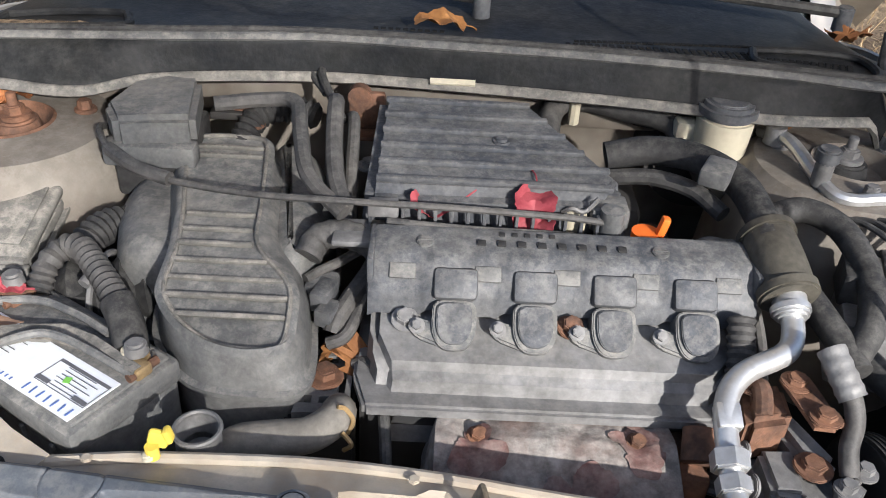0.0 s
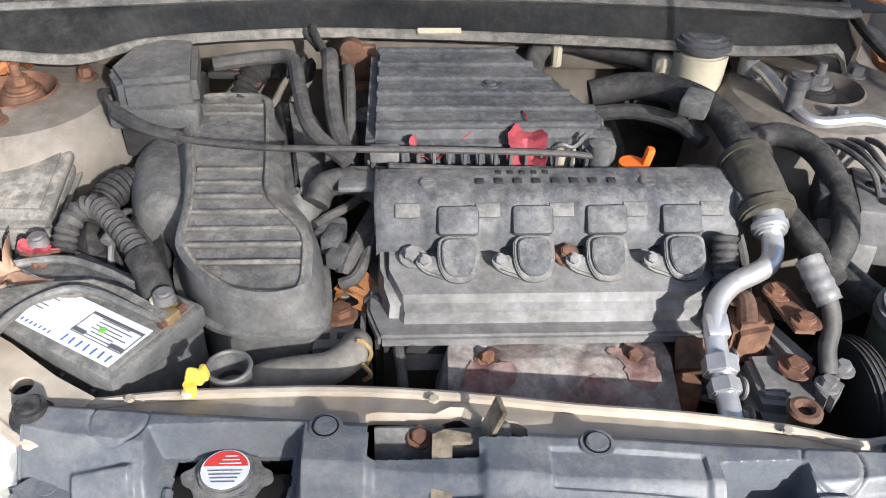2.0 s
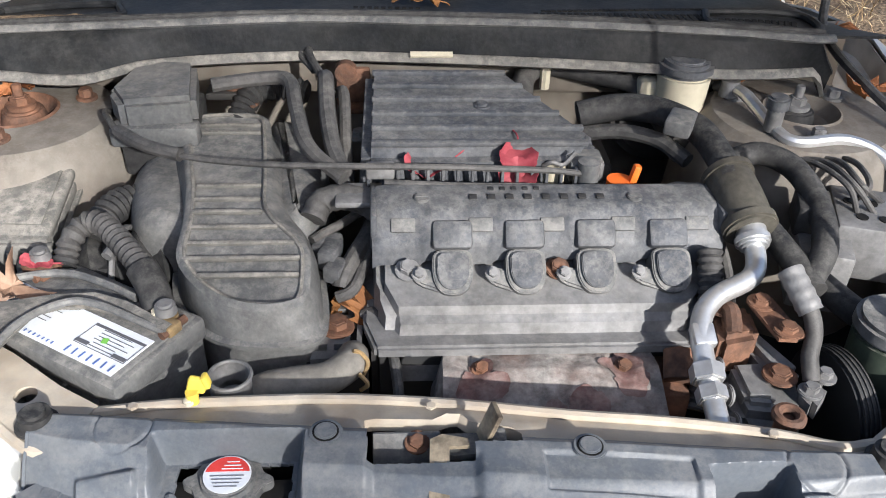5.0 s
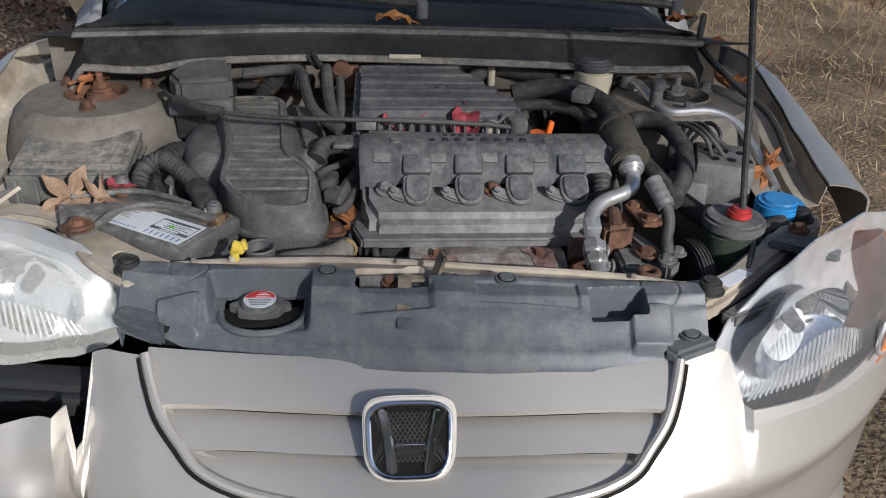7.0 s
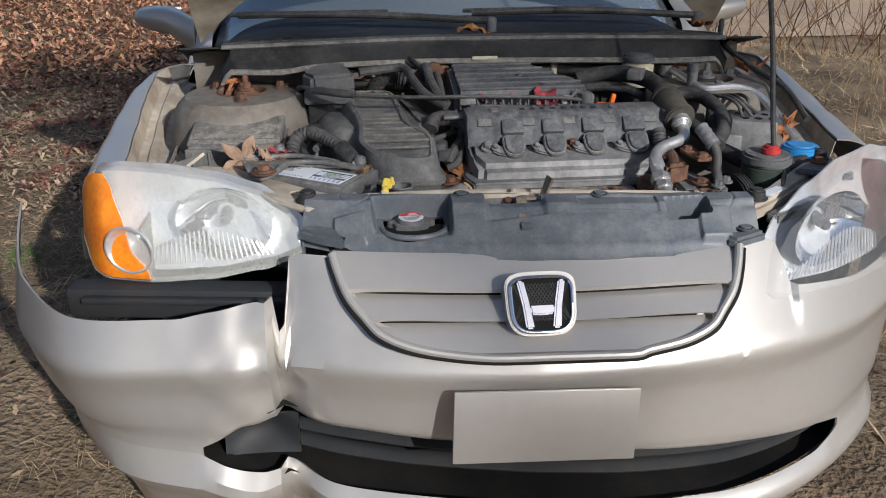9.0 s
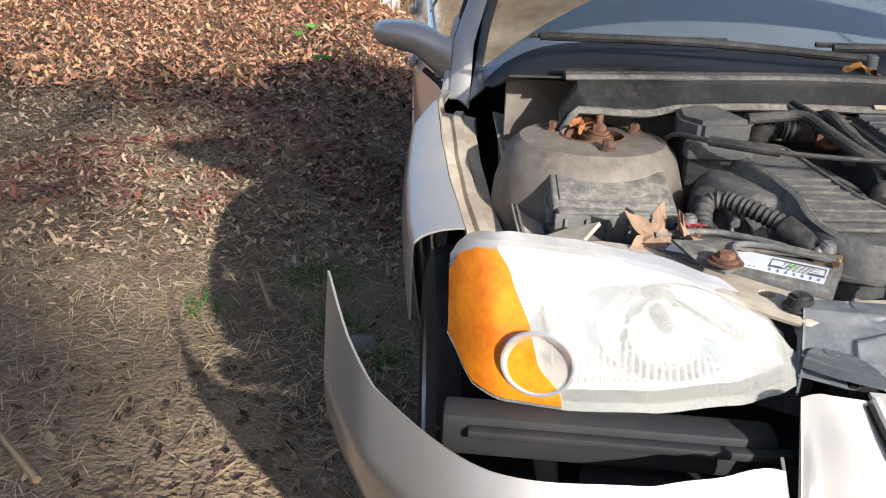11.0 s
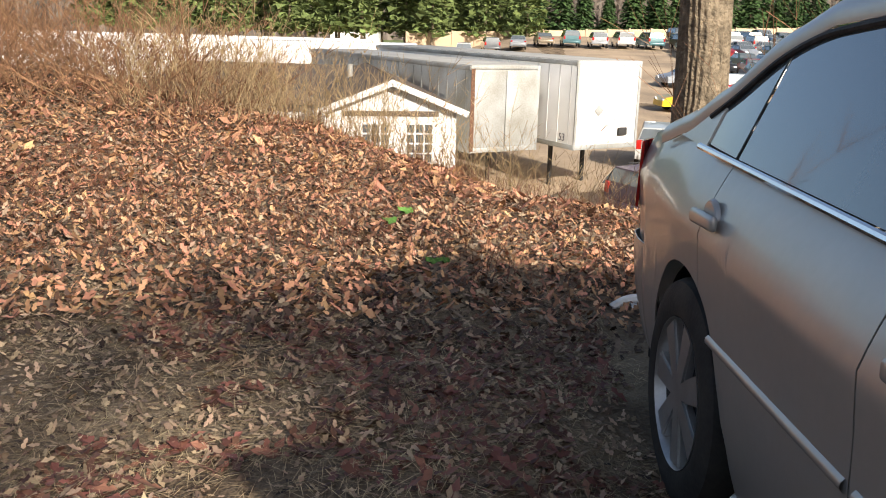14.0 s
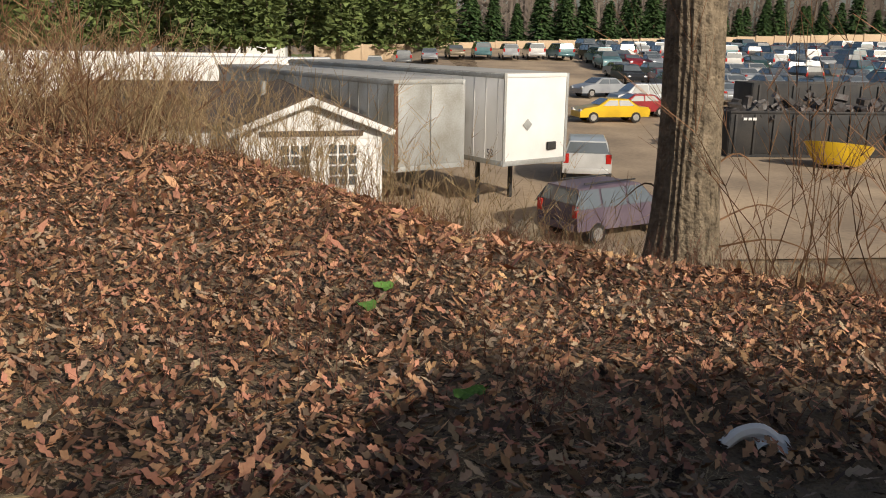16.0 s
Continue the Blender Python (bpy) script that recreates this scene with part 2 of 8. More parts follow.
# ---- shaping ----
def link(name, bm, material, parent=None, label="", smooth=35):
    me = bpy.data.meshes.new(name)
    if smooth:
        bm.normal_update()
        for f in bm.faces:
            f.smooth = True
        for e in bm.edges:
            if len(e.link_faces) == 2 and e.calc_face_angle(0) > radians(smooth):
                e.smooth = False
    bm.to_mesh(me)
    bm.free()
    me.materials.append(material)
    ob = new(name, me)
    if parent:
        ob.parent = parent
    return tagged(ob, label)


SEAT = [Matrix()]  # where the group of parts being built sits in the car


def part(name, bm, material, parent, label="", smooth=35):
    bm.transform(SEAT[0])
    return link(name, bm, material, parent, label, smooth)


def box(c, s, bevel=0.0, rot=None, seg=2, bm=None, taper=1.0):
    own = bm is None
    b2 = bmesh.new()
    bmesh.ops.create_cube(b2, size=1)
    for v in b2.verts:
        k = taper if v.co.z > 0 else 1
        v.co = Vector((v.co.x * s[0] * k, v.co.y * s[1] * k, v.co.z * s[2]))
    if bevel:
        bmesh.ops.bevel(b2, geom=b2.edges[:], offset=bevel, segments=seg, affect="EDGES", profile=0.5)
    m = Matrix.Translation(c) @ (rot or Matrix())
    b2.transform(m)
    return b2 if own else merge(bm, b2)


def merge(bm, other):
    me = bpy.data.meshes.new("tmp")
    other.to_mesh(me)
    other.free()
    bm.from_mesh(me)
    bpy.data.meshes.remove(me)
    return bm


def joined(*bms):
    out = bms[0]
    for b in bms[1:]:
        merge(out, b)
    return out


def cyl(a, b, r, r2=None, seg=20, bevel=0.0):
    """A round bar from a to b."""
    a, b = Vector(a), Vector(b)
    bm = bmesh.new()
    d = (b - a).length
    bmesh.ops.create_cone(bm, cap_ends=True, segments=seg, radius1=r, radius2=r if r2 is None else r2, depth=d)
    if bevel:
        rim = [e for e in bm.edges if abs(e.verts[0].co.z - e.verts[1].co.z) < 1e-6]
        bmesh.ops.bevel(bm, geom=rim, offset=bevel, segments=2, affect="EDGES")
    bm.transform(Matrix.Translation((a + b) / 2) @ (b - a).to_track_quat("Z", "Y").to_matrix().to_4x4())
    return bm


def smooth_line(pts, n=6):
    p = [Vector(q) for q in pts]
    p = [2 * p[0] - p[1]] + p + [2 * p[-1] - p[-2]]
    out = []
    for i in range(1, len(p) - 2):
        for k in range(n):
            t = k / n
            out.append(0.5 * (2 * p[i] + (p[i + 1] - p[i - 1]) * t + (2 * p[i - 1] - 5 * p[i] + 4 * p[i + 1] - p[i + 2]) * t * t
                              + (3 * p[i] - p[i - 1] - 3 * p[i + 1] + p[i + 2]) * t ** 3))
    return out + [p[-2]]


def tube(pts, r, seg=12, n=6, ribs=0.0, pitch=0.008, taper=None):
    """A hose along a smooth line; ribs: depth of its corrugation."""
    line = smooth_line(pts, n)
    if ribs:
        fine = [line[0]]
        for a, b in zip(line, line[1:]):
            k = max(1, int((b - a).length / (pitch / 4)))
            fine += [a.lerp(b, j / k) for j in range(1, k + 1)]
        line = fine
    bm = bmesh.new()
    rings, up = [], None
    for i, p in enumerate(line):
        d = (line[min(i + 1, len(line) - 1)] - line[max(i - 1, 0)]).normalized()
        if up is None:
            up = d.orthogonal().normalized()
        up = (up - d * up.dot(d)).normalized()
        side = d.cross(up)
        f = i / max(1, len(line) - 1)
        rad = r * (1 if taper is None else 1 + (taper - 1) * f)
        if ribs:
            rad += ribs * math.sin(i * math.pi / 2)
        rings.append([bm.verts.new(p + (up * math.cos(a) + side * math.sin(a)) * rad) for a in (2 * math.pi * k / seg for k in range(seg))])
    for a, b in zip(rings, rings[1:]):
        for k in range(seg):
            bm.faces.new((a[k], a[(k + 1) % seg], b[(k + 1) % seg], b[k]))
    bm.faces.new(rings[0][::-1])
    bm.faces.new(rings[-1])
    bmesh.ops.recalc_face_normals(bm, faces=bm.faces)
    return bm


def prism(pts, z0, z1, bevel=0.0, top=None, seg=2):
    """An upright block on an outline; top: the upper outline if another."""
    bm = bmesh.new()
    lo = [bm.verts.new((x, y, z0)) for x, y in pts]
    hi = [bm.verts.new((p[0], p[1], p[2] if len(p) > 2 else z1)) for p in (top or pts)]
    n = len(lo)
    for i in range(n):
        bm.faces.new((lo[i], lo[(i + 1) % n], hi[(i + 1) % n], hi[i]))
    cap = bm.faces.new(hi)
    bm.faces.new(lo[::-1])
    bmesh.ops.recalc_face_normals(bm, faces=bm.faces)
    if bevel:
        es = [e for e in bm.edges if not all(v in lo for v in e.verts)]
        bmesh.ops.bevel(bm, geom=es, offset=bevel, segments=seg, affect="EDGES", clamp_overlap=True)
    return bm


def thicken(bm, t):
    """Gives a surface a back, t behind it along its normals, and closes the rim."""
    bm.normal_update()
    front, rim = bm.faces[:], [e for e in bm.edges if len(e.link_faces) == 1]
    back = {v: bm.verts.new(v.co - v.normal * t) for v in bm.verts[:]}
    for f in front:
        bm.faces.new([back[v] for v in reversed(f.verts)])
    for e in rim:
        a, b = e.verts
        bm.faces.new((a, b, back[b], back[a]))
    bmesh.ops.recalc_face_normals(bm, faces=bm.faces)


def sheet(nu, nv, f, thick=0.0):
    """A surface f(u, v), u and v from 0 to 1, with some thickness."""
    bm = bmesh.new()
    g = [[bm.verts.new(f(i / nu, j / nv)) for j in range(nv + 1)] for i in range(nu + 1)]
    for i in range(nu):
        for j in range(nv):
            try:
                bm.faces.new((g[i][j], g[i + 1][j], g[i + 1][j + 1], g[i][j + 1]))
            except ValueError:
                pass
    bmesh.ops.remove_doubles(bm, verts=bm.verts, dist=1e-5)
    bmesh.ops.recalc_face_normals(bm, faces=bm.faces)
    if thick:
        thicken(bm, thick)
    return bm


def rounded(loop, times=2):
    """A closed line with its corners cut."""
    pts = [Vector(p) for p in loop]
    for _ in range(times):
        pts = [q for a, b in zip(pts, pts[1:] + pts[:1]) for q in (a * 0.75 + b * 0.25, a * 0.25 + b * 0.75)]
    return pts


def evenly(loop, n):
    """n points at even steps along a closed line."""
    pts = loop + loop[:1]
    lens = [0.0]
    for a, b in zip(pts, pts[1:]):
        lens.append(lens[-1] + (b - a).length)
    out, i = [], 0
    for k in range(n):
        d = lens[-1] * k / n
        while lens[i + 1] < d:
            i += 1
        out.append(pts[i].lerp(pts[i + 1], (d - lens[i]) / max(1e-9, lens[i + 1] - lens[i])))
    return out


def swell(loop, d, dz=0.0):
    """A closed line, seen from above clockwise, moved outward by d."""
    n = len(loop)
    out = []
    for i, p in enumerate(loop):
        t = loop[(i + 1) % n] - loop[i - 1]
        out.append(p + Vector((-t.y, t.x, 0)).normalized() * d + Vector((0, 0, dz)))
    return out


def loft(loops, cap=True):
    """A skin over closed lines of the same number of points."""
    bm = bmesh.new()
    rows = [[bm.verts.new(p) for p in lp] for lp in loops]
    n = len(rows[0])
    for a, b in zip(rows, rows[1:]):
        for k in range(n):
            bm.faces.new((a[k], a[(k + 1) % n], b[(k + 1) % n], b[k]))
    if cap:
        bm.faces.new(rows[0])
        bm.faces.new(rows[-1][::-1])
    bmesh.ops.recalc_face_normals(bm, faces=bm.faces)
    return bm


def plate(outer, holes, z, thick, bend=None):
    """Sheet metal of an outline with holes; bend(x, y) lifts it."""
    bm = bmesh.new()
    es = []
    for lp in [outer] + list(holes):
        vs = [bm.verts.new((p[0], p[1], 0)) for p in lp]
        es += [bm.edges.new((a, b)) for a, b in zip(vs, vs[1:] + vs[:1])]
    bmesh.ops.triangle_fill(bm, edges=es, use_beauty=True, use_dissolve=False, normal=(0, 0, 1))
    bmesh.ops.recalc_face_normals(bm, faces=bm.faces)
    if sum(f.normal.z for f in bm.faces) < 0:
        bmesh.ops.reverse_faces(bm, faces=bm.faces[:])
    for v in bm.verts:
        v.co.z = z + (bend(v.co.x, v.co.y) if bend else 0)
    thicken(bm, thick)
    return bm


def ring_xy(c, r, n=20, ry=None):
    return [(c[0] + r * math.cos(2 * math.pi * k / n), c[1] + (ry or r) * math.sin(2 * math.pi * k / n)) for k in range(n)]


def lerp(a, b, t):
    return a + (b - a) * t


def step(a, b, x):
    t = max(0.0, min(1.0, (x - a) / (b - a)))
    return t * t * (3 - 2 * t)


def curve1(table, x):
    """A smooth curve through (x, y) pairs."""
    if x <= table[0][0]:
        return table[0][1]
    for (x0, y0), (x1, y1) in zip(table, table[1:]):
        if x <= x1:
            return lerp(y0, y1, step(x0, x1, x) * 0.5 + 0.5 * (x - x0) / (x1 - x0))
    return table[-1][1]


def spline1(table, x):
    """A curve through (x, y) pairs with even slopes at the pairs."""
    n = len(table)
    x = max(table[0][0], min(table[-1][0], x))
    i = max(k for k in range(n - 1) if table[k][0] <= x)
    (x0, y0), (x1, y1) = table[i], table[i + 1]

    def slope(k):
        a, b = table[max(0, k - 1)], table[min(n - 1, k + 1)]
        return (b[1] - a[1]) / (b[0] - a[0])
    h, t = x1 - x0, (x - x0) / (x1 - x0)
    return y0 * (1 + 2 * t) * (1 - t) ** 2 + y1 * t * t * (3 - 2 * t) + h * t * (1 - t) * (slope(i) * (1 - t) - slope(i + 1) * t)

# ---- ground ----
LOT = -3.7


def lot_z(y, x=60):
    """The yard's floor: lower where it lies nearest, rising to the far wall."""
    return LOT - 0.5 * step(62, 38, y) - 0.45 * step(33, 27, y) + 3.5 * min(1, max(0, (y - 58) / 54)) * step(-6, 10, x)


def ground_z(x, y):
    h = -0.0594 * y + 0.13 * step(0.75, 1.5, -x) + 0.03 * noise.noise((x * 0.9, y * 0.9, 0.3)) + 0.10 * noise.noise((x * 0.25, y * 0.25, 4.0)) * step(1.2, 3, abs(x) + max(0, y - 5))
    h += 0.45 * step(7, 13, y) * step(0.5, 3.5, -x) + 0.5 * step(9, 16, y) * step(3, 8, -x)
    if y < 0:
        h = -0.02 * y + 0.13 * step(0.75, 1.5, -x) + 0.03 * noise.noise((x * 0.9, y * 0.9, 0.3))
    d = y + 0.95 * x if y > 0 else -99
    h = lerp(h, lot_z(y, x), step(8.0, 22.0, d))
    h = lerp(h, lot_z(y, x), step(18, 30, y) * step(-22, -10, x))
    return h


def ground_mesh():
    bm = bmesh.new()
    xs = sorted(set([-3000, -800, -250, -120, -70, -45] + [-30 + i * 1.0 for i in range(18)] + [-12 + i * 0.25 for i in range(85)] + [9.5 + i * 1.0 for i in range(24)] + [40, 60, 90, 140, 300, 900, 3000]))
    ys = sorted(set([-3000, -800, -250, -90, -40, -20, -12, -8, -6] + [-5 + i * 0.25 for i in range(100)] + [20 + i * 1.0 for i in range(20)] + [42, 46, 50, 60, 75, 100, 140, 200, 400, 1200, 4000]))
    g = [[bm.verts.new((x, y, ground_z(x, y))) for y in ys] for x in xs]
    for i in range(len(xs) - 1):
        for j in range(len(ys) - 1):
            bm.faces.new((g[i][j], g[i + 1][j], g[i + 1][j + 1], g[i][j + 1]))
    return bm


ground = tagged(link("ground", ground_mesh(), SOIL, smooth=0), "brown woodland ground of soil and dry straw", "ground", kind="structure")
for f in ground.data.polygons:
    f.use_smooth = True
yard = sheet(60, 80, lambda u, v: Vector(((x := lerp(lerp(-9, -160, min(1, 3 * v)), lerp(30, 260, min(1, 3 * v)), u)), (y := 24 + 306 * v ** 2), lot_z(y, x) + 0.05)))
tagged(link("yard_floor", yard, DIRT, smooth=0), "tan bare dirt floor of a car yard", "ground", kind="structure")

# ---- the car: body ----
car = tagged(new("sedan_car"), "champagne silver sedan with raised bonnet and torn bumper on leaves", "car")
car.matrix_world = CAR


def half_width(y):
    return curve1([(0.15, 0.74), (0.32, 0.80), (0.6, 0.838), (1.0, 0.852), (2.5, 0.857), (3.5, 0.85), (3.95, 0.825), (4.2, 0.79), (4.32, 0.745), (4.40, 0.67), (4.43, 0.60)], y)


def belt(y):
    return 0.815 + 0.066 * (y - 1.39)


def side_x(y, z):
    b = belt(y) - 0.02
    k = 0.0
    crease = b - 0.155
    if z > crease:
        k = 0.30 * (z - crease) + 0.9 * max(0, z - crease) ** 2
    else:
        k = 0.085 * (crease - z) - 0.06 * max(0, 0.60 - z)
        if z < 0.5:
            k += 0.55 * (0.5 - z) ** 2
    return half_width(y) - k


AXLE_F, AXLE_R, HUB = 0.84, 3.45, 0.31


def sill_z(y):
    z = 0.20
    if y > 3.85:
        z = 0.20 + 0.10 * step(3.85, 4.4, y)
    for yc in (AXLE_F, AXLE_R):
        if abs(y - yc) < 0.355:
            z = max(z, HUB + math.sqrt(0.355 ** 2 - (y - yc) ** 2))
    return z


def side_panel(name, y0, y1, top, sx, label="", n=None):
    """A pressed side panel from the sill up to top(y)."""
    n = n or max(6, int((y1 - y0) / 0.022))

    def f(u, v):
        y = lerp(y0, y1, u)
        lo = sill_z(y)
        hi = max(top(y), lo + 0.01)
        z = lerp(lo, hi, v)
        return Vector((sx * side_x(y, z), y, z))
    return part(name, sheet(n, 20, f, -0.004 * sx), PAINT, car, label)


def fender_top(y):
    return curve1([(0.36, 0.735), (0.5, 0.750), (0.63, 0.768), (0.8, 0.790), (0.915, 0.815), (1.05, 0.842), (1.12, 0.854), (1.20, 0.850), (1.30, 0.838), (1.42, 0.816)], y)


def fender_in(y):
    """Inner edge of the flat fender top."""
    return curve1([(0.36, 0.745), (0.5, 0.772), (0.63, 0.790), (0.8, 0.805), (0.95, 0.814), (1.12, 0.816), (1.26, 0.800), (1.42, 0.770)], y)


def fender_x(y, z):
    flare = spline1([(0.36, 0.800), (0.5, 0.850), (0.65, 0.878), (0.9, 0.886), (1.15, 0.878), (1.30, 0.864), (1.42, 0.856)], y)
    flare -= 0.04 * max(0, 0.60 - z) + 0.9 * max(0, z - 0.68) ** 2
    return lerp(flare, side_x(y, z), max(0, min(1, (y - 1.05) / 0.355)))


def fender(sx):
    def f(u, v):
        y = lerp(0.60, 1.405, u)
        t = fender_top(y)
        zs = t - 0.035
        if v < 0.7:
            lo = 0.2
            if abs(y - AXLE_F) < 0.378:
                lo = max(lo, HUB + math.sqrt(0.378 ** 2 - (y - AXLE_F) ** 2))
            z = lerp(min(lo, zs - 0.01), zs, v / 0.7)
            return Vector((sx * fender_x(y, z), y, z))
        k = (v - 0.7) / 0.3
        return Vector((sx * lerp(fender_x(y, zs), fender_in(y), 1 - math.cos(k * math.pi / 2)), y, zs + 0.035 * math.sin(k * math.pi / 2)))
    fe = part("front_fender", sheet(60, 30, f, -0.004 * sx), PAINT, car, "silver front fender")

    def g(u, v):
        y = lerp(0.60, 1.20, u)
        d, h = ((0.002, 0.003), (0.010, 0.040), (0.030, 0.044), (0.036, 0.036), (0.050, 0.036), (0.056, 0.046), (0.078, 0.050), (0.084, 0.085))[round(v * 7)]
        return Vector((sx * (fender_in(y) - d), y, fender_top(y) - h))
    part("fender_flange", sheet(24, 7, g, 0.002), BAYPAINT, fe, "dusty folded inner flange")
    return fe


for sx in (-1, 1):
    fender(sx)
    d1 = side_panel("front_door", 1.41, 2.475, lambda y: belt(y), sx, "silver front door")
    d2 = side_panel("rear_door", 2.48, 3.30, lambda y: belt(y), sx, "silver rear door")
    # rear quarter with the boot's shoulder
    side_panel("rear_quarter", 3.305, 4.43, lambda y: curve1([(3.3, belt(3.3)), (3.7, 0.975), (4.1, 0.97), (4.35, 0.93), (4.43, 0.90)], y), sx, "silver rear quarter panel")
    # mouldings, sills, handles
    for d, a, b in ((d1, 1.365, 2.455), (d2, 2.49, 3.20)):
        part("moulding", sheet(24, 4, lambda u, v: Vector((sx * (side_x(lerp(a, b, u), 0.53) + 0.008 * math.sin(math.pi * v) ** 0.5), lerp(a, b, u), 0.512 + 0.012 * (lerp(a, b, u) - 1.36) + 0.026 * (v - 0.5)))), PAINT, d, "silver side moulding")
        yh = b - 0.14 if d is d1 else b + 0.06
        zb = belt(yh) - 0.135
        xh = sx * (side_x(yh, zb))
        part("handle_recess", cyl((xh - sx * 0.01, yh, zb), (xh + sx * 0.003, yh, zb), 0.056, 0.050, 28, 0.002), PAINT, d)
        part("door_handle", box((xh + sx * 0.016, yh, zb + 0.006), (0.022, 0.165, 0.036), 0.010, seg=3), PAINT, d)
    part("sill", sheet(30, 6, lambda u, v: Vector((sx * (0.772 + 0.022 * math.sin(math.pi * v)), lerp(1.2, 3.1, u), lerp(0.145, 0.205, v))), 0.003), PAINT, car)
    # glasshouse
    def rail(y):
        return curve1([(1.38, 0.80), (1.5, 0.95), (1.73, 1.085), (2.0, 1.205), (2.35, 1.275), (2.8, 1.297), (3.1, 1.285), (3.3, 1.225), (3.55, 1.095), (3.75, 1.02), (3.95, 0.975)], y)

    def glass_x(y, z):
        return 0.797 - 0.44 * (z - belt(y)) - 0.03 * step(3.2, 3.9, y)
    for nm, a, b, par in (("side_window", 1.50, 2.40, d1), ("side_window", 2.50, 3.24, d2), ("quarter_window", 3.26, 3.52, d2)):
        part(nm, sheet(20, 10, lambda u, v: Vector((sx * glass_x(lerp(a, b, u), z), lerp(a, b, u), z)) if (z := lerp(belt(lerp(a, b, u)) + 0.015, max(rail(lerp(a, b, u)) - 0.045, belt(lerp(a, b, u)) + 0.02), v)) else None, -0.004 * sx), GLASS, par, "dark reflecting window glass")
    # belt trim, frames and pillars
    part("belt_trim", tube([(sx * 0.802, y, belt(y) + 0.008) for y in (1.50, 2.0, 2.5, 3.0, 3.5)], 0.009, 8), CHROME, car)
    part("roof_rail", sheet(60, 6, lambda u, v: Vector((sx * (glass_x(y, rail(y)) + 0.022 - 0.12 * v ** 2.2 + 0.006 * math.sin(math.pi * v)), y, rail(y) - 0.040 + 0.10 * v ** 0.8)) if (y := lerp(2.02, 3.93, u)) else None, -0.006 * sx), PAINT, car, "silver roof rail")
    part("window_frame", tube([(sx * (glass_x(y, rail(y) - 0.05) + 0.005), y, rail(y) - 0.052) for y in (1.58, 1.7, 1.84, 2.0, 2.2, 2.4, 2.6, 2.8, 3.0, 3.15, 3.3, 3.45, 3.58)], 0.009, 8), RUBBER, car)
    for ya, yb in ((2.45, 2.445), (3.25, 3.24)):
        part("pillar", box((sx * (glass_x(ya, 1.13) + 0.003), ya, (belt(ya) + rail(ya)) / 2), (0.012, 0.07 if ya < 3 else 0.025, rail(ya) - belt(ya) + 0.02), 0.003, Matrix.Rotation(-sx * 0.38, 4, "Y")), RUBBER, car)
    part("rear_pillar", sheet(16, 12, lambda u, v: Vector((sx * glass_x(lerp(3.50, 3.94, u), z), lerp(3.50, 3.94, u), z)) if (z := lerp(belt(lerp(3.5, 3.94, u)), rail(lerp(3.50, 3.94, u)) - 0.02, v)) else None, -0.004 * sx), PAINT, car, "silver rear pillar")
    def pillar_edge(u):
        y = lerp(1.405, 2.04, u)
        z = curve1([(1.405, 0.80), (1.5, 0.92), (1.73, 1.055), (2.04, 1.195)], y)
        return Vector((curve1([(1.405, 0.776), (1.5, 0.766), (1.73, 0.703), (2.04, 0.640)], y), y, z))

    def pillar_pt(u, v):
        p = pillar_edge(u)
        return Vector((sx * (p.x - 0.048 * v), p.y - 0.018 * v, p.z + lerp(-0.02, 0.04, u) * v + 0.009 * math.sin(math.pi * v)))
    part("front_pillar", sheet(24, 8, pillar_pt, -0.006 * sx), PAINT, car, "silver windscreen pillar")
    part("pillar_seal", sheet(24, 2, lambda u, v: Vector((sx * ((p := pillar_edge(lerp(0.2, 1, u))).x + lerp(0.002, glass_x(p.y, p.z - 0.045) - p.x, v)), p.y, p.z - 0.055 * v)), -0.004 * sx), RUBBER, car, "black door seal")
    # door mirror: a shell that narrows into its foot on the door corner
    secs = ((0.968, 1.603, 0.936, 0.916, 0.020), (0.964, 1.600, 0.947, 0.908, 0.040), (0.948, 1.595, 0.957, 0.899, 0.060), (0.91, 1.585, 0.962, 0.888, 0.070), (0.86, 1.570, 0.961, 0.878, 0.072), (0.825, 1.550, 0.950, 0.850, 0.062), (0.797, 1.525, 0.938, 0.828, 0.052), (0.772, 1.505, 0.930, 0.815, 0.046))
    loops = []
    for x, y, zt, zo, dy in secs:
        ring = []
        for k in range(36):
            a = 2 * math.pi * k / 36
            ca, sa = math.cos(a), math.sin(a)
            h = math.copysign(abs(sa) ** 0.7, sa)
            ring.append(Vector((sx * x, y + dy * math.copysign(abs(ca) ** 0.7, ca) - 0.02 * min(0, h), (zt + zo) / 2 + (zt - zo) / 2 * h)))
        loops.append(ring)
    mo = part("door_mirror", loft(loops), PAINT, car, "silver door mirror housing", 60)
    part("mirror_glass", box((sx * 0.895, 1.652, 0.922), (0.115, 0.004, 0.056), 0.001), CHROME, mo)
    part("mirror_gasket", tube([(sx * 0.835, 1.53, 0.846), (sx * 0.805, 1.50, 0.826), (sx * 0.785, 1.45, 0.812), (sx * 0.782, 1.42, 0.806)], 0.008, 8, 3), RUBBER, mo)
    part("sail", prism([(sx * 0.772, 1.425), (sx * 0.795, 1.425), (sx * 0.786, 1.635), (sx * 0.765, 1.635)], 0.81, 0.98, 0.004, [(sx * 0.768, 1.445, 0.835), (sx * 0.790, 1.445, 0.835), (sx * 0.762, 1.60, 0.975), (sx * 0.745, 1.60, 0.975)]), PAINT, mo)
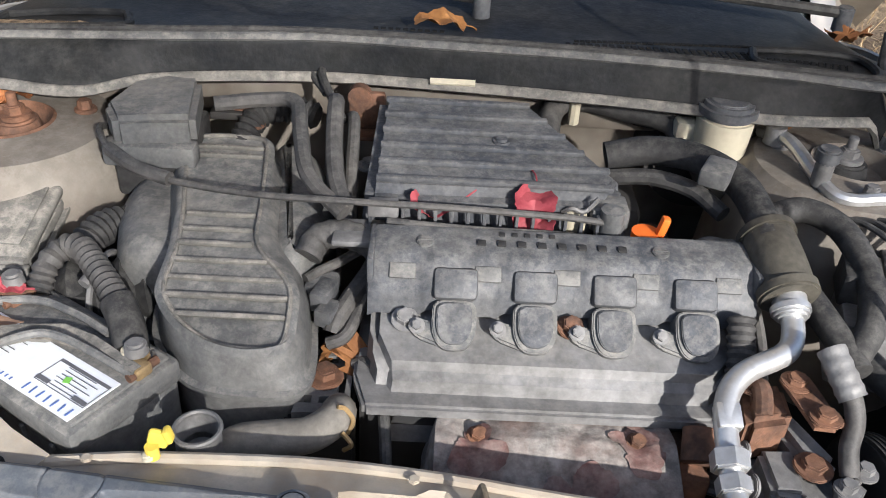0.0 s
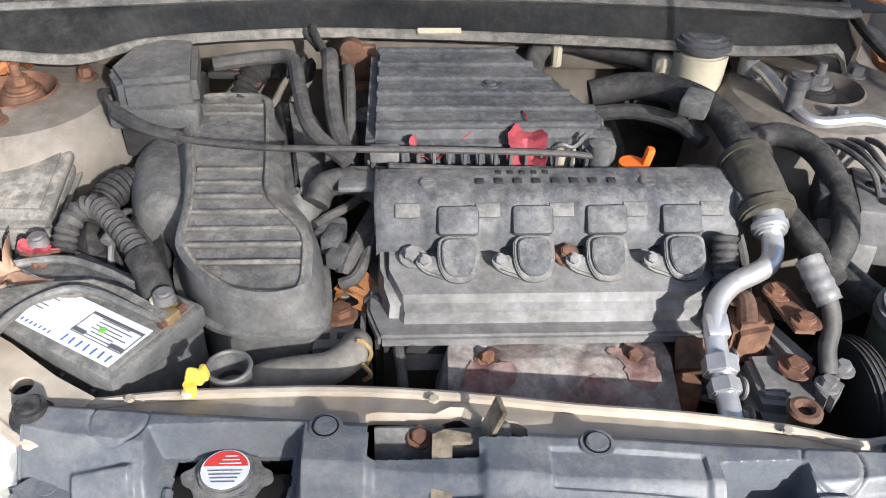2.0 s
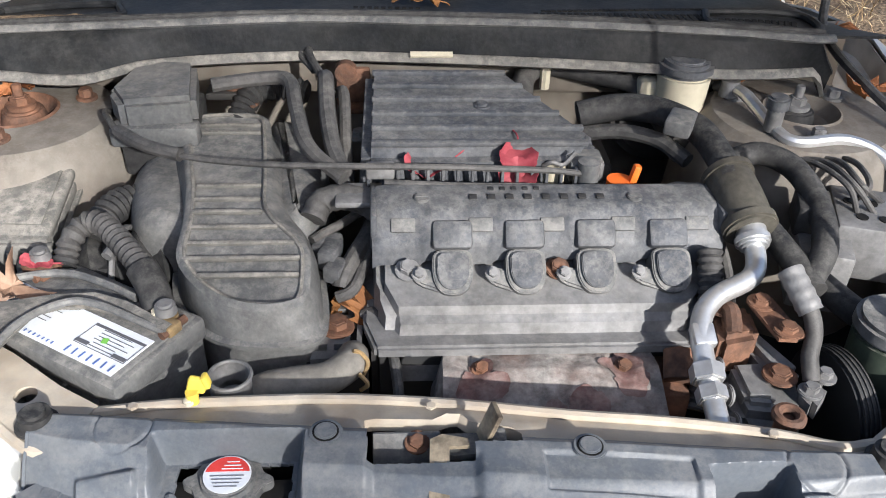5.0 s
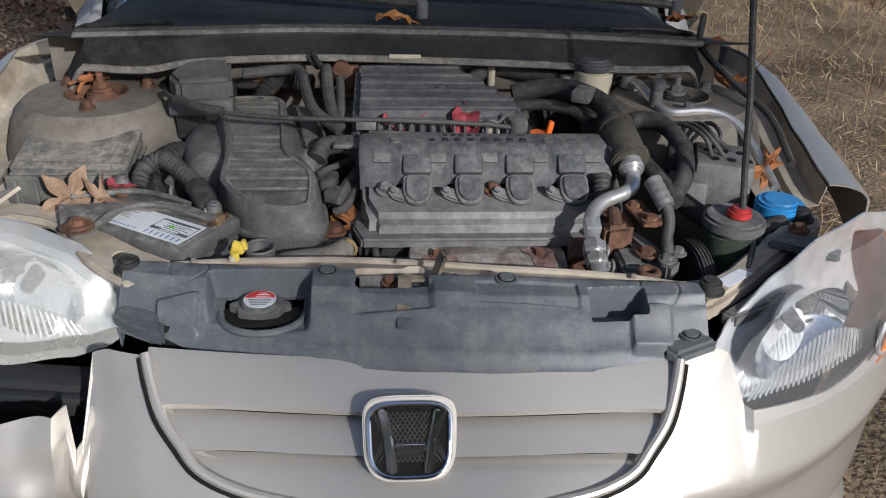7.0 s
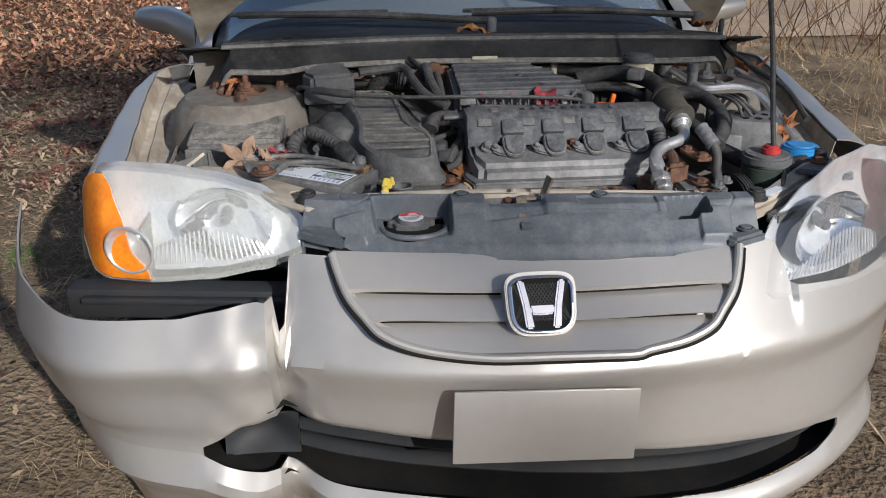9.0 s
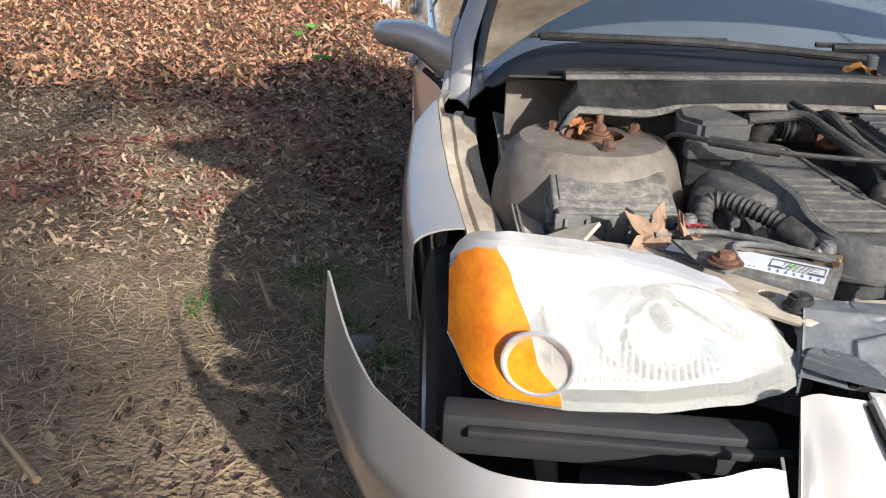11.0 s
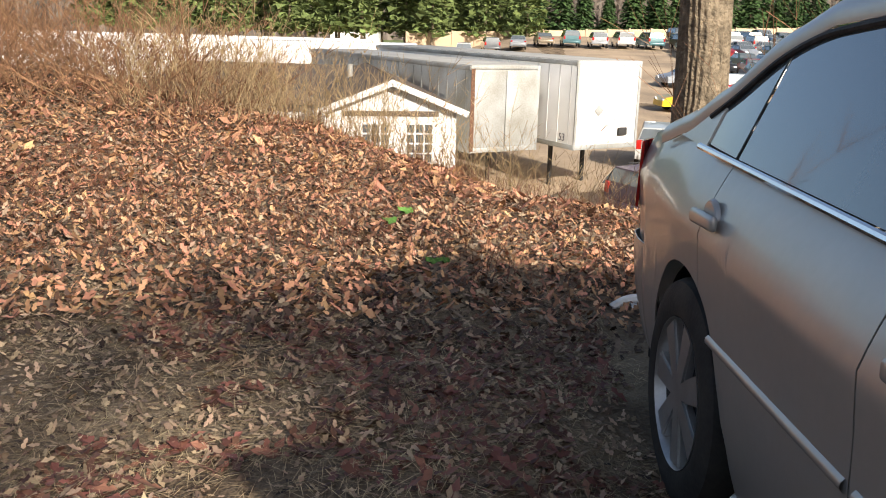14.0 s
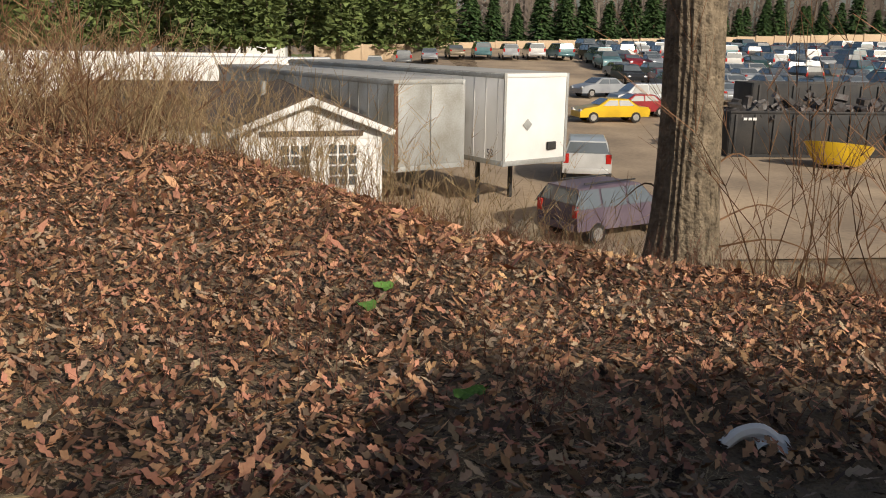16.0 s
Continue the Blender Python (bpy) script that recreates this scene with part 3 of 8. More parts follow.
    # wheels
    for yc in (AXLE_F, AXLE_R):
        w = part("wheel", joined(cyl((sx * 0.66, yc, HUB), (sx * 0.80, yc, HUB), 0.20, seg=48)), STEELBLK, car)
        prof = [(0.64, 0.205), (0.645, 0.25), (0.665, 0.296), (0.69, 0.308), (0.80, 0.308), (0.822, 0.298), (0.838, 0.25), (0.83, 0.205), (0.80, 0.20)]
        part("tyre", sheet(56, len(prof) - 1, lambda u, v: Vector((sx * prof[round(v * 8)][0], yc + prof[round(v * 8)][1] * math.cos(2 * math.pi * u), HUB + prof[round(v * 8)][1] * math.sin(2 * math.pi * u)))), TYRE, w)
        rim = joined(sheet(56, 2, lambda u, v: Vector((sx * lerp(0.832, 0.79, v), yc + lerp(0.203, 0.188, v) * math.cos(2 * math.pi * u), HUB + lerp(0.203, 0.188, v) * math.sin(2 * math.pi * u)))), cyl((sx * 0.79, yc, HUB), (sx * 0.826, yc, HUB), 0.055, seg=28, bevel=0.006))
        part("rim", rim, ALLOY, w, "silver alloy rim")
        for k in range(7):
            a = 2 * math.pi * k / 7 + 0.3
            m = Matrix.Translation((sx * 0.812, yc, HUB)) @ Matrix.Rotation(a, 4, "X")
            sp = prism([(-0.028, 0.04), (0.028, 0.04), (0.042, 0.197), (-0.042, 0.197)], -0.010, 0.014, 0.006)
            sp.transform(m @ Matrix(((0, 0, sx, 0), (1, 0, 0, 0), (0, 1, 0, 0), (0, 0, 0, 1))))
            part("spoke", sp, ALLOY, w)
        part("wheel_arch", sheet(24, 2, lambda u, v: Vector((sx * lerp(0.785, 0.45, v), yc + 0.352 * math.cos(math.pi * u), HUB + 0.352 * math.sin(math.pi * u))), 0.004), DARK, car)

# rear end
part("boot_lid", sheet(30, 20, lambda u, v: Vector((lerp(-1, 1, u) * min(0.70, half_width(y) - 0.05), y - 0.06 * (2 * u - 1) ** 4 * step(0.5, 0.8, v), curve1([(0, 1.0), (0.6, 0.99), (0.72, 0.955), (1, 0.62)], v) - 0.03 * (2 * u - 1) ** 2)) if (y := curve1([(0, 3.88), (0.6, 4.30), (0.72, 4.36), (1, 4.40)], v)) else None, 0.004), PAINT, car, "silver boot lid")
RB = [(-0.795, 3.88), (-0.795, 4.0), (-0.785, 4.2), (-0.73, 4.36), (-0.5, 4.45), (0, 4.48), (0.5, 4.45), (0.73, 4.36), (0.785, 4.2), (0.795, 4.0), (0.795, 3.88)]
RBL = smooth_line([(x, y, 0) for x, y in RB], 6)
part("rear_bumper", sheet(len(RBL) - 1, 12, lambda u, v: Vector((p.x * (1 - 0.06 * (1 - v) ** 2), p.y - 0.06 * (1 - v) ** 2, lerp(0.24 + 0.1 * step(4.1, 3.82, p.y), 0.60, v))) if (p := RBL[round(u * (len(RBL) - 1))]) else None, 0.004), PAINT, car, "silver rear bumper")
for sx in (-1, 1):
    part("tail_lamp", sheet(8, 12, lambda u, v: Vector((sx * (half_width(y) + 0.004 - 0.03 * (z - 0.75)), y, z)) if (y := lerp(4.20 - 0.02 * v, 4.415, u)) and (z := lerp(0.70, 0.925, v)) else None, -0.01 * sx), REDLENS, car, "red tail lamp")
part("rear_window", sheet(10, 10, lambda u, v: Vector((lerp(-1, 1, u) * lerp(0.50, 0.60, v), lerp(3.22, 3.88, v), lerp(1.29, 1.0, v) - 0.05 * (2 * u - 1) ** 2 * (1 - v)))), GLASS, car)
part("roof", sheet(24, 24, lambda u, v: Vector((lerp(-1, 1, u) * 0.575, y, curve1([(2.0, 1.24), (2.3, 1.325), (2.7, 1.35), (3.1, 1.325), (3.3, 1.27)], y) - 0.055 * (2 * u - 1) ** 4)) if (y := lerp(2.0, 3.30, v)) else None, 0.004), PAINT, car, "silver roof")
part("windscreen", sheet(32, 14, lambda u, v: Vector(((k := lerp(-1, 1, u)) * lerp(0.728, 0.598, v), lerp(1.24, 2.0, v) + 0.15 * k * k * (1 - 0.55 * v), lerp(0.945, 1.255, v) - 0.03 * k * k - 0.115 * k ** 8 * (1 - v) ** 2.5)), 0.005), SCREEN, car, "reflecting windscreen")
part("underbody", joined(box((0, 2.45, 0.26), (1.45, 3.4, 0.16)), box((0, 2.5, 0.5), (1.30, 1.9, 0.5))), DARK, car)

# open bonnet, hinged at the cowl
HINGE = Vector((0, 1.21, 0.95))
LIFT = Matrix.Translation(HINGE) @ Matrix.Rotation(radians(-52), 4, "X") @ Matrix.Translation(-HINGE)


def bonnet(u, v, d=0.0):
    k = lerp(-1, 1, u)
    y = lerp(1.26 - 0.42 * (1 - k * k), 0.20 + 0.14 * k * k, v)
    return LIFT @ Vector((k * lerp(0.715, 0.60, v ** 2), y, curve1([(0.1, 0.76), (0.3, 0.82), (0.7, 0.91), (1.15, 0.985)], y) - 0.03 * k * k - d))


hood = part("bonnet", sheet(24, 24, lambda u, v: bonnet(u, v)), PAINT, car, "raised silver bonnet")
part("bonnet_liner", sheet(24, 24, lambda u, v: bonnet(u, v, 0.012 + 0.035 * (0.5 + 0.5 * math.cos(u * 6 * math.pi)) * math.sin(math.pi * v))), BAYPAINT, hood, "dusty ribbed underside")

# ---- front bumper, grille, lamps ----
def plan_y(x):
    """How far back the front face lies at x."""
    if x < -0.45:
        return spline1([(-1.0, 0.50), (-0.97, 0.40), (-0.92, 0.28), (-0.80, 0.13), (-0.62, 0.08), (-0.45, 0.062)], x)
    if x > 0.8:
        return spline1([(0.8, 0.297), (0.84, 0.365), (0.87, 0.46), (0.88, 0.54)], x)
    return 0.02 + (0.75 if x < 0 else 0.62) * abs(x) ** 2.9 - 0.06 * max(0, x) - 0.02 * (1 - min(1, abs(x) / 0.3))


BUMP_TOP = [(-1.0, 0.70), (-0.96, 0.665), (-0.92, 0.648), (-0.78, 0.640), (-0.60, 0.640), (-0.47, 0.665), (-0.445, 0.662), (-0.44, 0.60), (-0.425, 0.62), (-0.42, 0.712), (-0.40, 0.722), (-0.345, 0.722), (-0.325, 0.71), (-0.295, 0.655), (-0.26, 0.632), (-0.17, 0.614), (0, 0.603), (0.19, 0.608), (0.27, 0.628), (0.31, 0.652), (0.34, 0.71), (0.36, 0.722), (0.43, 0.722), (0.45, 0.712), (0.462, 0.655), (0.62, 0.635), (0.84, 0.64), (0.90, 0.66)]


def bumper_top(x):
    for (x0, y0), (x1, y1) in zip(BUMP_TOP, BUMP_TOP[1:]):
        if x <= x1:
            return lerp(y0, y1, (x - x0) / (x1 - x0))
    return 0.61


def mouth(x):
    """Lower and upper edge of the bumper's intake at x."""
    lo = curve1([(-0.58, 0.345), (-0.45, 0.318), (-0.3, 0.30), (0.39, 0.25), (0.64, 0.262)], x)
    hi = curve1([(-0.58, 0.40), (-0.5, 0.425), (-0.34, 0.425), (-0.15, 0.41), (0.38, 0.352), (0.64, 0.315)], x)
    k = min(1, max(0.02, (x + 0.60) / 0.08)) ** 0.5 * min(1, max(0.02, (0.67 - x) / 0.08)) ** 0.5
    mid = (lo + hi) / 2
    return lerp(mid, lo, k), lerp(mid, hi, k)


def bumper_pt(x, z):
    y = plan_y(x)
    lo, hi = mouth(min(0.6, max(-0.55, x)))
    y += spline1([(0.12, 0.13), (lo - 0.09, 0.05), (lo - 0.045, 0.008), (lo - 0.012, 0.012), (lo, 0.030), (hi, 0.040), (hi + 0.012, 0.030), (0.50, 0.019), (0.548, 0.003), (0.562, 0.0), (0.578, 0.007), (0.585, 0.012)], z)
    if z > 0.585:
        y += (0.76 * (z - 0.585) if -0.44 < x < 0.465 else 0.55 * (z - 0.585))
    tear = math.exp(-((x + 0.44) / 0.045) ** 2)
    y += 0.040 * tear * step(0.60, 0.42, z) + 0.014 * noise.noise((x * 16, z * 16, 1)) * math.exp(-((x + 0.47) / 0.10) ** 2)
    x2 = x
    if x < -0.5:
        x2 += 0.10 * step(0.50, 0.16, z) * step(-0.5, -0.9, x)
        y += 0.02 * math.sin((z - 0.2) * 12) * step(-0.55, -0.8, x)
    return Vector((x2, y, z))


def bumper_mesh():
    bm = bmesh.new()
    nx, na, nb, nc, nd = 190, 9, 5, 9, 14
    g = []
    for i in range(nx + 1):
        x = lerp(-1.0, 0.88, i / nx)
        lo, hi = mouth(min(0.668, max(-0.598, x)))
        zs = [lerp(0.12, lo, j / na) for j in range(na)] + [lerp(lo, hi, j / nb) for j in range(nb)] + [lerp(hi, 0.50, j / nc) for j in range(nc)] + [lerp(0.50, bumper_top(x), j / nd) for j in range(nd + 1)]
        g.append([bm.verts.new(bumper_pt(x, z)) for z in zs])
    for i in range(nx):
        x = lerp(-1.0, 0.88, (i + 0.5) / nx)
        for j in range(na + nb + nc + nd):
            if na <= j < na + nb and -0.595 < x < 0.665:
                continue
            bm.faces.new((g[i][j], g[i + 1][j], g[i + 1][j + 1], g[i][j + 1]))
    bmesh.ops.recalc_face_normals(bm, faces=bm.faces)
    thicken(bm, 0.004)
    return bm


bump = part("front_bumper", bumper_mesh(), PAINT, car, "scuffed silver bumper, torn loose at one end")
def liner(u, v):
    x = lerp(-0.66, 0.72, u)
    lo, hi = mouth(min(0.6, max(-0.55, x)))
    d, z = ((0.050, hi + 0.022), (0.15, hi + 0.02), (0.16, (lo + hi) / 2), (0.15, lo - 0.02), (0.050, lo - 0.016))[round(4 * v)]
    return Vector((x, plan_y(x) + d, z))


it = part("bumper_intake", sheet(50, 4, liner), DARK, bump, "black lower intake")
for f in (0.3, 0.62):
    part("intake_slat", sheet(50, 4, lambda u, v: Vector(((x := lerp(-0.42, 0.62, u)), plan_y(x) + 0.075 + 0.05 * v, lerp(*mouth(x), f) + 0.012 * math.sin(math.pi * v))), 0.006), STEELBLK, it)
part("fog_recess", sheet(16, 10, lambda u, v: Vector((lerp(-0.56, -0.42, u), plan_y(-0.5) + 0.10 + 0.03 * math.sin(math.pi * u) * math.sin(math.pi * v), lerp(0.325, 0.415, v))), 0.004), STEELBLK, it)
part("number_plate", box((0.005, -0.012, 0.475), (0.312, 0.006, 0.135), 0.002, Matrix.Rotation(radians(-4), 4, "X") @ Matrix.Rotation(radians(2), 4, "Y")), PAINT, bump, "blank silver plate panel")


def grille_half(z):
    return curve1([(0.600, 0.16), (0.612, 0.235), (0.63, 0.285), (0.67, 0.325), (0.72, 0.352)], z)


def grille_y(x, z):
    return 0.026 + 1.02 * (z - 0.606) + 0.10 * x * x - 0.05 * x


# Dark backing sheet gives the slits between the bars their shade.
part("grille_back", sheet(30, 4, lambda u, v: Vector(((x := lerp(-1, 1, u) * (grille_half(z := lerp(0.606, 0.712, v)) - 0.012) + 0.012), grille_y(x, z) + 0.020, z))), DARK, bump)
for za, zb in ((0.681, 0.726), (0.645, 0.670), (0.601, 0.633)):
    def bar_pt(u, v):
        k = lerp(-1, 1, u)
        gap = 0.006 * abs(k) ** 6
        z = lerp(za - gap, zb, v)
        x = k * grille_half(z) + 0.012
        sag = -0.011 * (1 - k * k) if za > 0.61 else -0.002
        lip = 0.022 * (1 - v) ** 0.8 - 0.010 * step(0.14, 0.0, v) - (0.0 if zb > 0.7 else 0.006 * step(0.80, 1.0, v))
        return Vector((x, grille_y(x, z) + 0.006 - lip, z + sag * (1 - 0.4 * v)))
    part("grille_bar", sheet(48, 14, bar_pt, 0.006), PAINT, bump, "silver grille bar")
side = [(s_ * (grille_half(z) + 0.001) + 0.012, grille_y(s_ * grille_half(z), z) - 0.010, z) for s_, zs in ((-1, (0.726, 0.70, 0.67, 0.645, 0.625, 0.610, 0.601)), (1, (0.601, 0.610, 0.625, 0.645, 0.67, 0.70, 0.726))) for z in zs]
side = side[:7] + [(x, grille_y(x, 0.597) - 0.012, 0.597) for x in (-0.08, 0.0, 0.08, 0.15)] + side[7:]
part("grille_frame", tube(side, 0.0075, 10, 4), PAINT, bump, "silver grille surround")
part("grille_gap", tube([(x * 1.022, y - 0.0035, z - 0.006) for x, y, z in side], 0.0042, 8, 4), DARK, bump)
emb = [(math.copysign(abs(math.cos(a)) ** 0.5, math.cos(a)) * (0.052 + 0.006 * math.sin(a)), math.copysign(abs(math.sin(a)) ** 0.5, math.sin(a)) * 0.047) for a in (2 * math.pi * k / 48 for k in range(48))]
em = Matrix.Translation((0.002, 0.050, 0.671)) @ Matrix.Rotation(radians(56), 4, "X")
ring = prism([(x * 1.13, y * 1.14 + 0.002) for x, y in emb], -0.05, -0.001, 0.006)
ring.transform(em)
badge = part("badge", ring, PAINT, bump, "grille badge housing")
b2 = tube([(x * 0.97, y * 0.97, 0.003) for x, y in emb + emb[:1]], 0.0032, 8, 1)
b2.transform(em)
part("badge_ring", b2, CHROME, badge, "chrome badge ring")
b3 = prism([(x * 0.94, y * 0.94) for x, y in emb], -0.002, 0.001)
b3.transform(em)
part("badge_field", b3, DARK, badge)
net = bmesh.new()
for k in range(-7, 8):
    for d in (-1, 1):
        box((0.006 * k, 0.004, 0.0012), (0.0016, 0.075, 0.0018), 0, Matrix.Rotation(d * 0.6, 4, "Z"), bm=net)
for v in [v for v in net.verts if abs(v.co.x) > 0.047 or abs(v.co.y) > 0.042]:
    v.co.x, v.co.y = max(-0.047, min(0.047, v.co.x)), max(-0.042, min(0.042, v.co.y))
net.transform(em)
tagged(part("badge_mesh", net, RUBBER, badge, "black badge mesh", 0), kind="stuff")
for outline in ([(-0.041, 0.040), (-0.029, 0.040), (-0.022, 0.006), (-0.015, -0.040), (-0.029, -0.040), (-0.033, 0.0)],
                [(0.041, 0.040), (0.029, 0.040), (0.022, 0.006), (0.015, -0.040), (0.029, -0.040), (0.033, 0.0)],
                [(-0.0215, -0.002), (0.0215, -0.002), (0.019, -0.016), (0.010, -0.018), (-0.010, -0.018), (-0.019, -0.016)]):
    b4 = prism(outline, 0.001, 0.0078 if abs(outline[0][0]) > 0.03 else 0.0066, 0.003)
    b4.transform(em)
    part("badge_bar", b4, CHROME, badge)


def lamp_shape(sx):
    """The lens of a headlamp: u from the inner tip outward, v upward; the left one is pushed back at its tip."""
    if sx < 0:
        top = [(0.396, 0.735), (0.431, 0.769), (0.48, 0.796), (0.56, 0.815), (0.662, 0.825), (0.746, 0.827), (0.784, 0.820), (0.805, 0.805), (0.822, 0.77)]
        bot = [(0.396, 0.700), (0.415, 0.687), (0.466, 0.670), (0.569, 0.650), (0.675, 0.638), (0.749, 0.639), (0.79, 0.648), (0.822, 0.69)]
    else:
        top = [(0.413, 0.660), (0.418, 0.690), (0.429, 0.722), (0.459, 0.756), (0.533, 0.796), (0.617, 0.824), (0.719, 0.828), (0.78, 0.81), (0.85, 0.765)]
        bot = [(0.413, 0.645), (0.50, 0.640), (0.60, 0.632), (0.72, 0.632), (0.80, 0.65), (0.85, 0.69)]

    def f(u, v, back=0.0):
        x = lerp(top[0][0], top[-1][0], u)
        z = lerp(curve1(bot, x), curve1(top, x), v)
        if sx < 0:
            y = 0.219 + 0.16 * (x - 0.39) + 0.13 * (x - 0.39) ** 2 + 5.0 * max(0, x - 0.76) ** 1.6
        else:
            y = 0.035 + 0.50 * x ** 2.8
        y += 0.42 * max(0, z - 0.65) - 0.018 * math.sin(math.pi * v) * math.sin(math.pi * u) ** 0.5
        return Vector((sx * (x - 0.10 * back), y + back, z))
    return f


def amber_edge(sx, v):
    return curve1([(0, 0.66), (0.12, 0.67), (0.3, 0.74), (0.5, 0.76), (0.85, 0.82), (1, 0.86)] if sx < 0 else [(0, 0.70), (0.5, 0.78), (1, 0.70)], v)


for sx, lab, lensmat in ((-1, "cloudy headlamp with amber corner", CLOUDY), (1, "clear headlamp with amber corner", LENS)):
    f = lamp_shape(sx)
    lamp = part("headlamp", sheet(40, 20, lambda u, v: f(u, v, 0.055 + 0.045 * math.sin(math.pi * u) * math.sin(math.pi * v)), 0.003), REFLECT, car, lab)
    ln = part("headlamp_lens", sheet(40, 20, lambda u, v: f(u * amber_edge(sx, v), v)), lensmat, lamp, "clouded plastic lens" if sx < 0 else "clear plastic lens")
    ln.visible_shadow = False
    part("headlamp_rim", sheet(80, 2, lambda u, v: f((k := abs(2 * u - 1)), 1.0 if u < 0.5 else 0.0, 0.001 + 0.022 * v)), lensmat, lamp).visible_shadow = False
    part("turn_lamp", sheet(14, 20, lambda u, v: f(lerp(amber_edge(sx, v), 0.997, u), lerp(0.02, 0.98, v), 0.003), 0.002), AMBER, lamp, "amber turn lamp")
    c = f(0.36, 0.52, 0.085)
    part("headlamp_bowl", sheet(32, 8, lambda u, v: Vector((c.x + lerp(0.02, 0.090, v) * math.cos(2 * math.pi * u), c.y + 0.012 - 0.060 * v ** 2 + (0.2 if sx < 0 else 0.55) * sx * lerp(0.02, 0.09, v) * math.cos(2 * math.pi * u), c.z + lerp(0.02, 0.070, v) * math.sin(2 * math.pi * u)))), CHROME, lamp, "chrome reflector bowl")
    part("headlamp_bulb", cyl((c.x, c.y + 0.02, c.z), (c.x, c.y - 0.035, c.z), 0.013, 0.010, 14, 0.003), GREYPL, lamp)
    for k in range(24):
        a = f(0.14 + 0.0225 * k, 0.12, 0.034)
        b = f(0.17 + 0.0205 * k, 0.20 + 0.26 * math.sin(math.pi * (k + 2) / 28), 0.034)
        part("lens_flute", tube([a, b], 0.0020, 5, 1), REFLECT, lamp)
    c2 = f(0.745, 0.32, 0.020)
    part("side_lamp", sheet(26, 6, lambda u, v: Vector((c2.x + 0.043 * math.cos(2 * math.pi * u) * v, c2.y + 0.020 - 0.045 * v + (0.3 if sx < 0 else 0.9) * 0.043 * math.cos(2 * math.pi * u) * v * sx, c2.z + 0.043 * math.sin(2 * math.pi * u) * v))), REFLECT, lamp, "small chrome side lamp")
    part("side_lamp_ring", tube([(c2.x + 0.044 * math.cos(a), c2.y - 0.026 + (0.3 if sx < 0 else 0.9) * 0.044 * math.cos(a) * sx, c2.z + 0.044 * math.sin(a)) for a in [2 * math.pi * k / 20 for k in range(21)]], 0.003, 6, 2), REFLECT, lamp)
part("lamp_bracket", joined(box((-0.62, 0.265, 0.606), (0.42, 0.05, 0.06), 0.008, Matrix.Rotation(-0.13, 4, "Z")), box((-0.6, 0.232, 0.618), (0.40, 0.02, 0.012), 0.003, Matrix.Rotation(-0.13, 4, "Z"))), STEELBLK, car, "exposed black lamp bracket")
part("bumper_beam", box((-0.02, 0.25, 0.50), (1.25, 0.07, 0.11), 0.012), STEELBLK, car)

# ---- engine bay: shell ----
# The floor's black colour holds the shade deep in the bay.
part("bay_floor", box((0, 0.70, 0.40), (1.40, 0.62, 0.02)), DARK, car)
part("firewall", joined(box((0, 0.985, 0.66), (1.38, 0.02, 0.54)), box((-0.02, 0.955, 0.86), (1.1, 0.05, 0.06), 0.015)), TOWER, car, "dusty painted firewall")
for sx in (-1, 1):
    part("inner_fender", sheet(30, 10, lambda u, v: Vector((sx * (lerp(0.66, 0.695, v) + 0.012 * math.sin(9 * u) * (1 - v)), lerp(0.30, 1.05, u), lerp(0.42, fender_top(lerp(0.36, 1.05, u)) - 0.012, v))), -0.004 * sx), TOWER, car, "dusty inner fender")
    part("fender_rail", sheet(30, 4, lambda u, v: Vector((sx * lerp(0.655, 0.70, v), lerp(0.42, 1.10, u), fender_top(lerp(0.42, 1.10, u)) - 0.022 + 0.010 * v)), 0.004), BAYPAINT, car, "painted fender rail")
    for y in (0.50, 0.75, 1.0):
        part("rail_bolt", cyl((sx * 0.675, y, fender_top(y) - 0.02), (sx * 0.675, y, fender_top(y) - 0.005), 0.008, seg=8, bevel=0.002), ALU, car)


def bolt(p, r, parent, material=RUST, h=0.012, washer=True, axis=(0, 0, 1)):
    p, a = Vector(p), Vector(axis).normalized()
    bm = cyl(p, p + a * h, r, seg=6, bevel=r * 0.15)
    if washer:
        merge(bm, cyl(p, p + a * h * 0.35, r * 1.55, seg=16, bevel=0.001))
    return part("bolt", bm, material, parent)


# cowl: dark seal panel, plastic cowl top with vents, wipers
EDGE = [(-0.62, 0.812), (-0.585, 0.816), (-0.46, 0.802), (-0.386, 0.853), (-0.18, 0.888), (-0.02, 0.884), (0.19, 0.866), (0.345, 0.846), (0.447, 0.826), (0.596, 0.838), (0.62, 0.85)]
BAND = [(-0.62, 0.845), (-0.579, 0.852), (-0.367, 0.878), (-0.159, 0.903), (-0.012, 0.897), (0.211, 0.886), (0.459, 0.856), (0.57, 0.832), (0.62, 0.84)]


def cowl_front(x):
    return spline1(EDGE, x)


def band(x):
    return spline1(BAND, x) + 0.006


cowl = part("cowl", sheet(80, 12, lambda u, v: Vector(((x := lerp(-0.61, 0.61, u)), lerp(cowl_front(x) + 0.012, band(x), curve1([(0, 0), (0.15, 0.05), (0.8, 0.7), (1, 1)], v)), curve1([(0, 0.912), (0.15, 0.916), (0.8, 0.950), (1, 0.956)], v) - 0.05 * step(0.575, 0.61, abs(x)))), 0.005), COWLM, car, "dusty black cowl panel")
part("cowl_edge", sheet(80, 5, lambda u, v: Vector(((x := lerp(-0.61, 0.61, u)), cowl_front(x) + 0.016 * v, 0.904 + 0.010 * math.sin(math.pi * v * 0.7) - 0.04 * step(0.585, 0.61, abs(x)))), 0.006), DUSTY, cowl, "pale dusty edge strip")
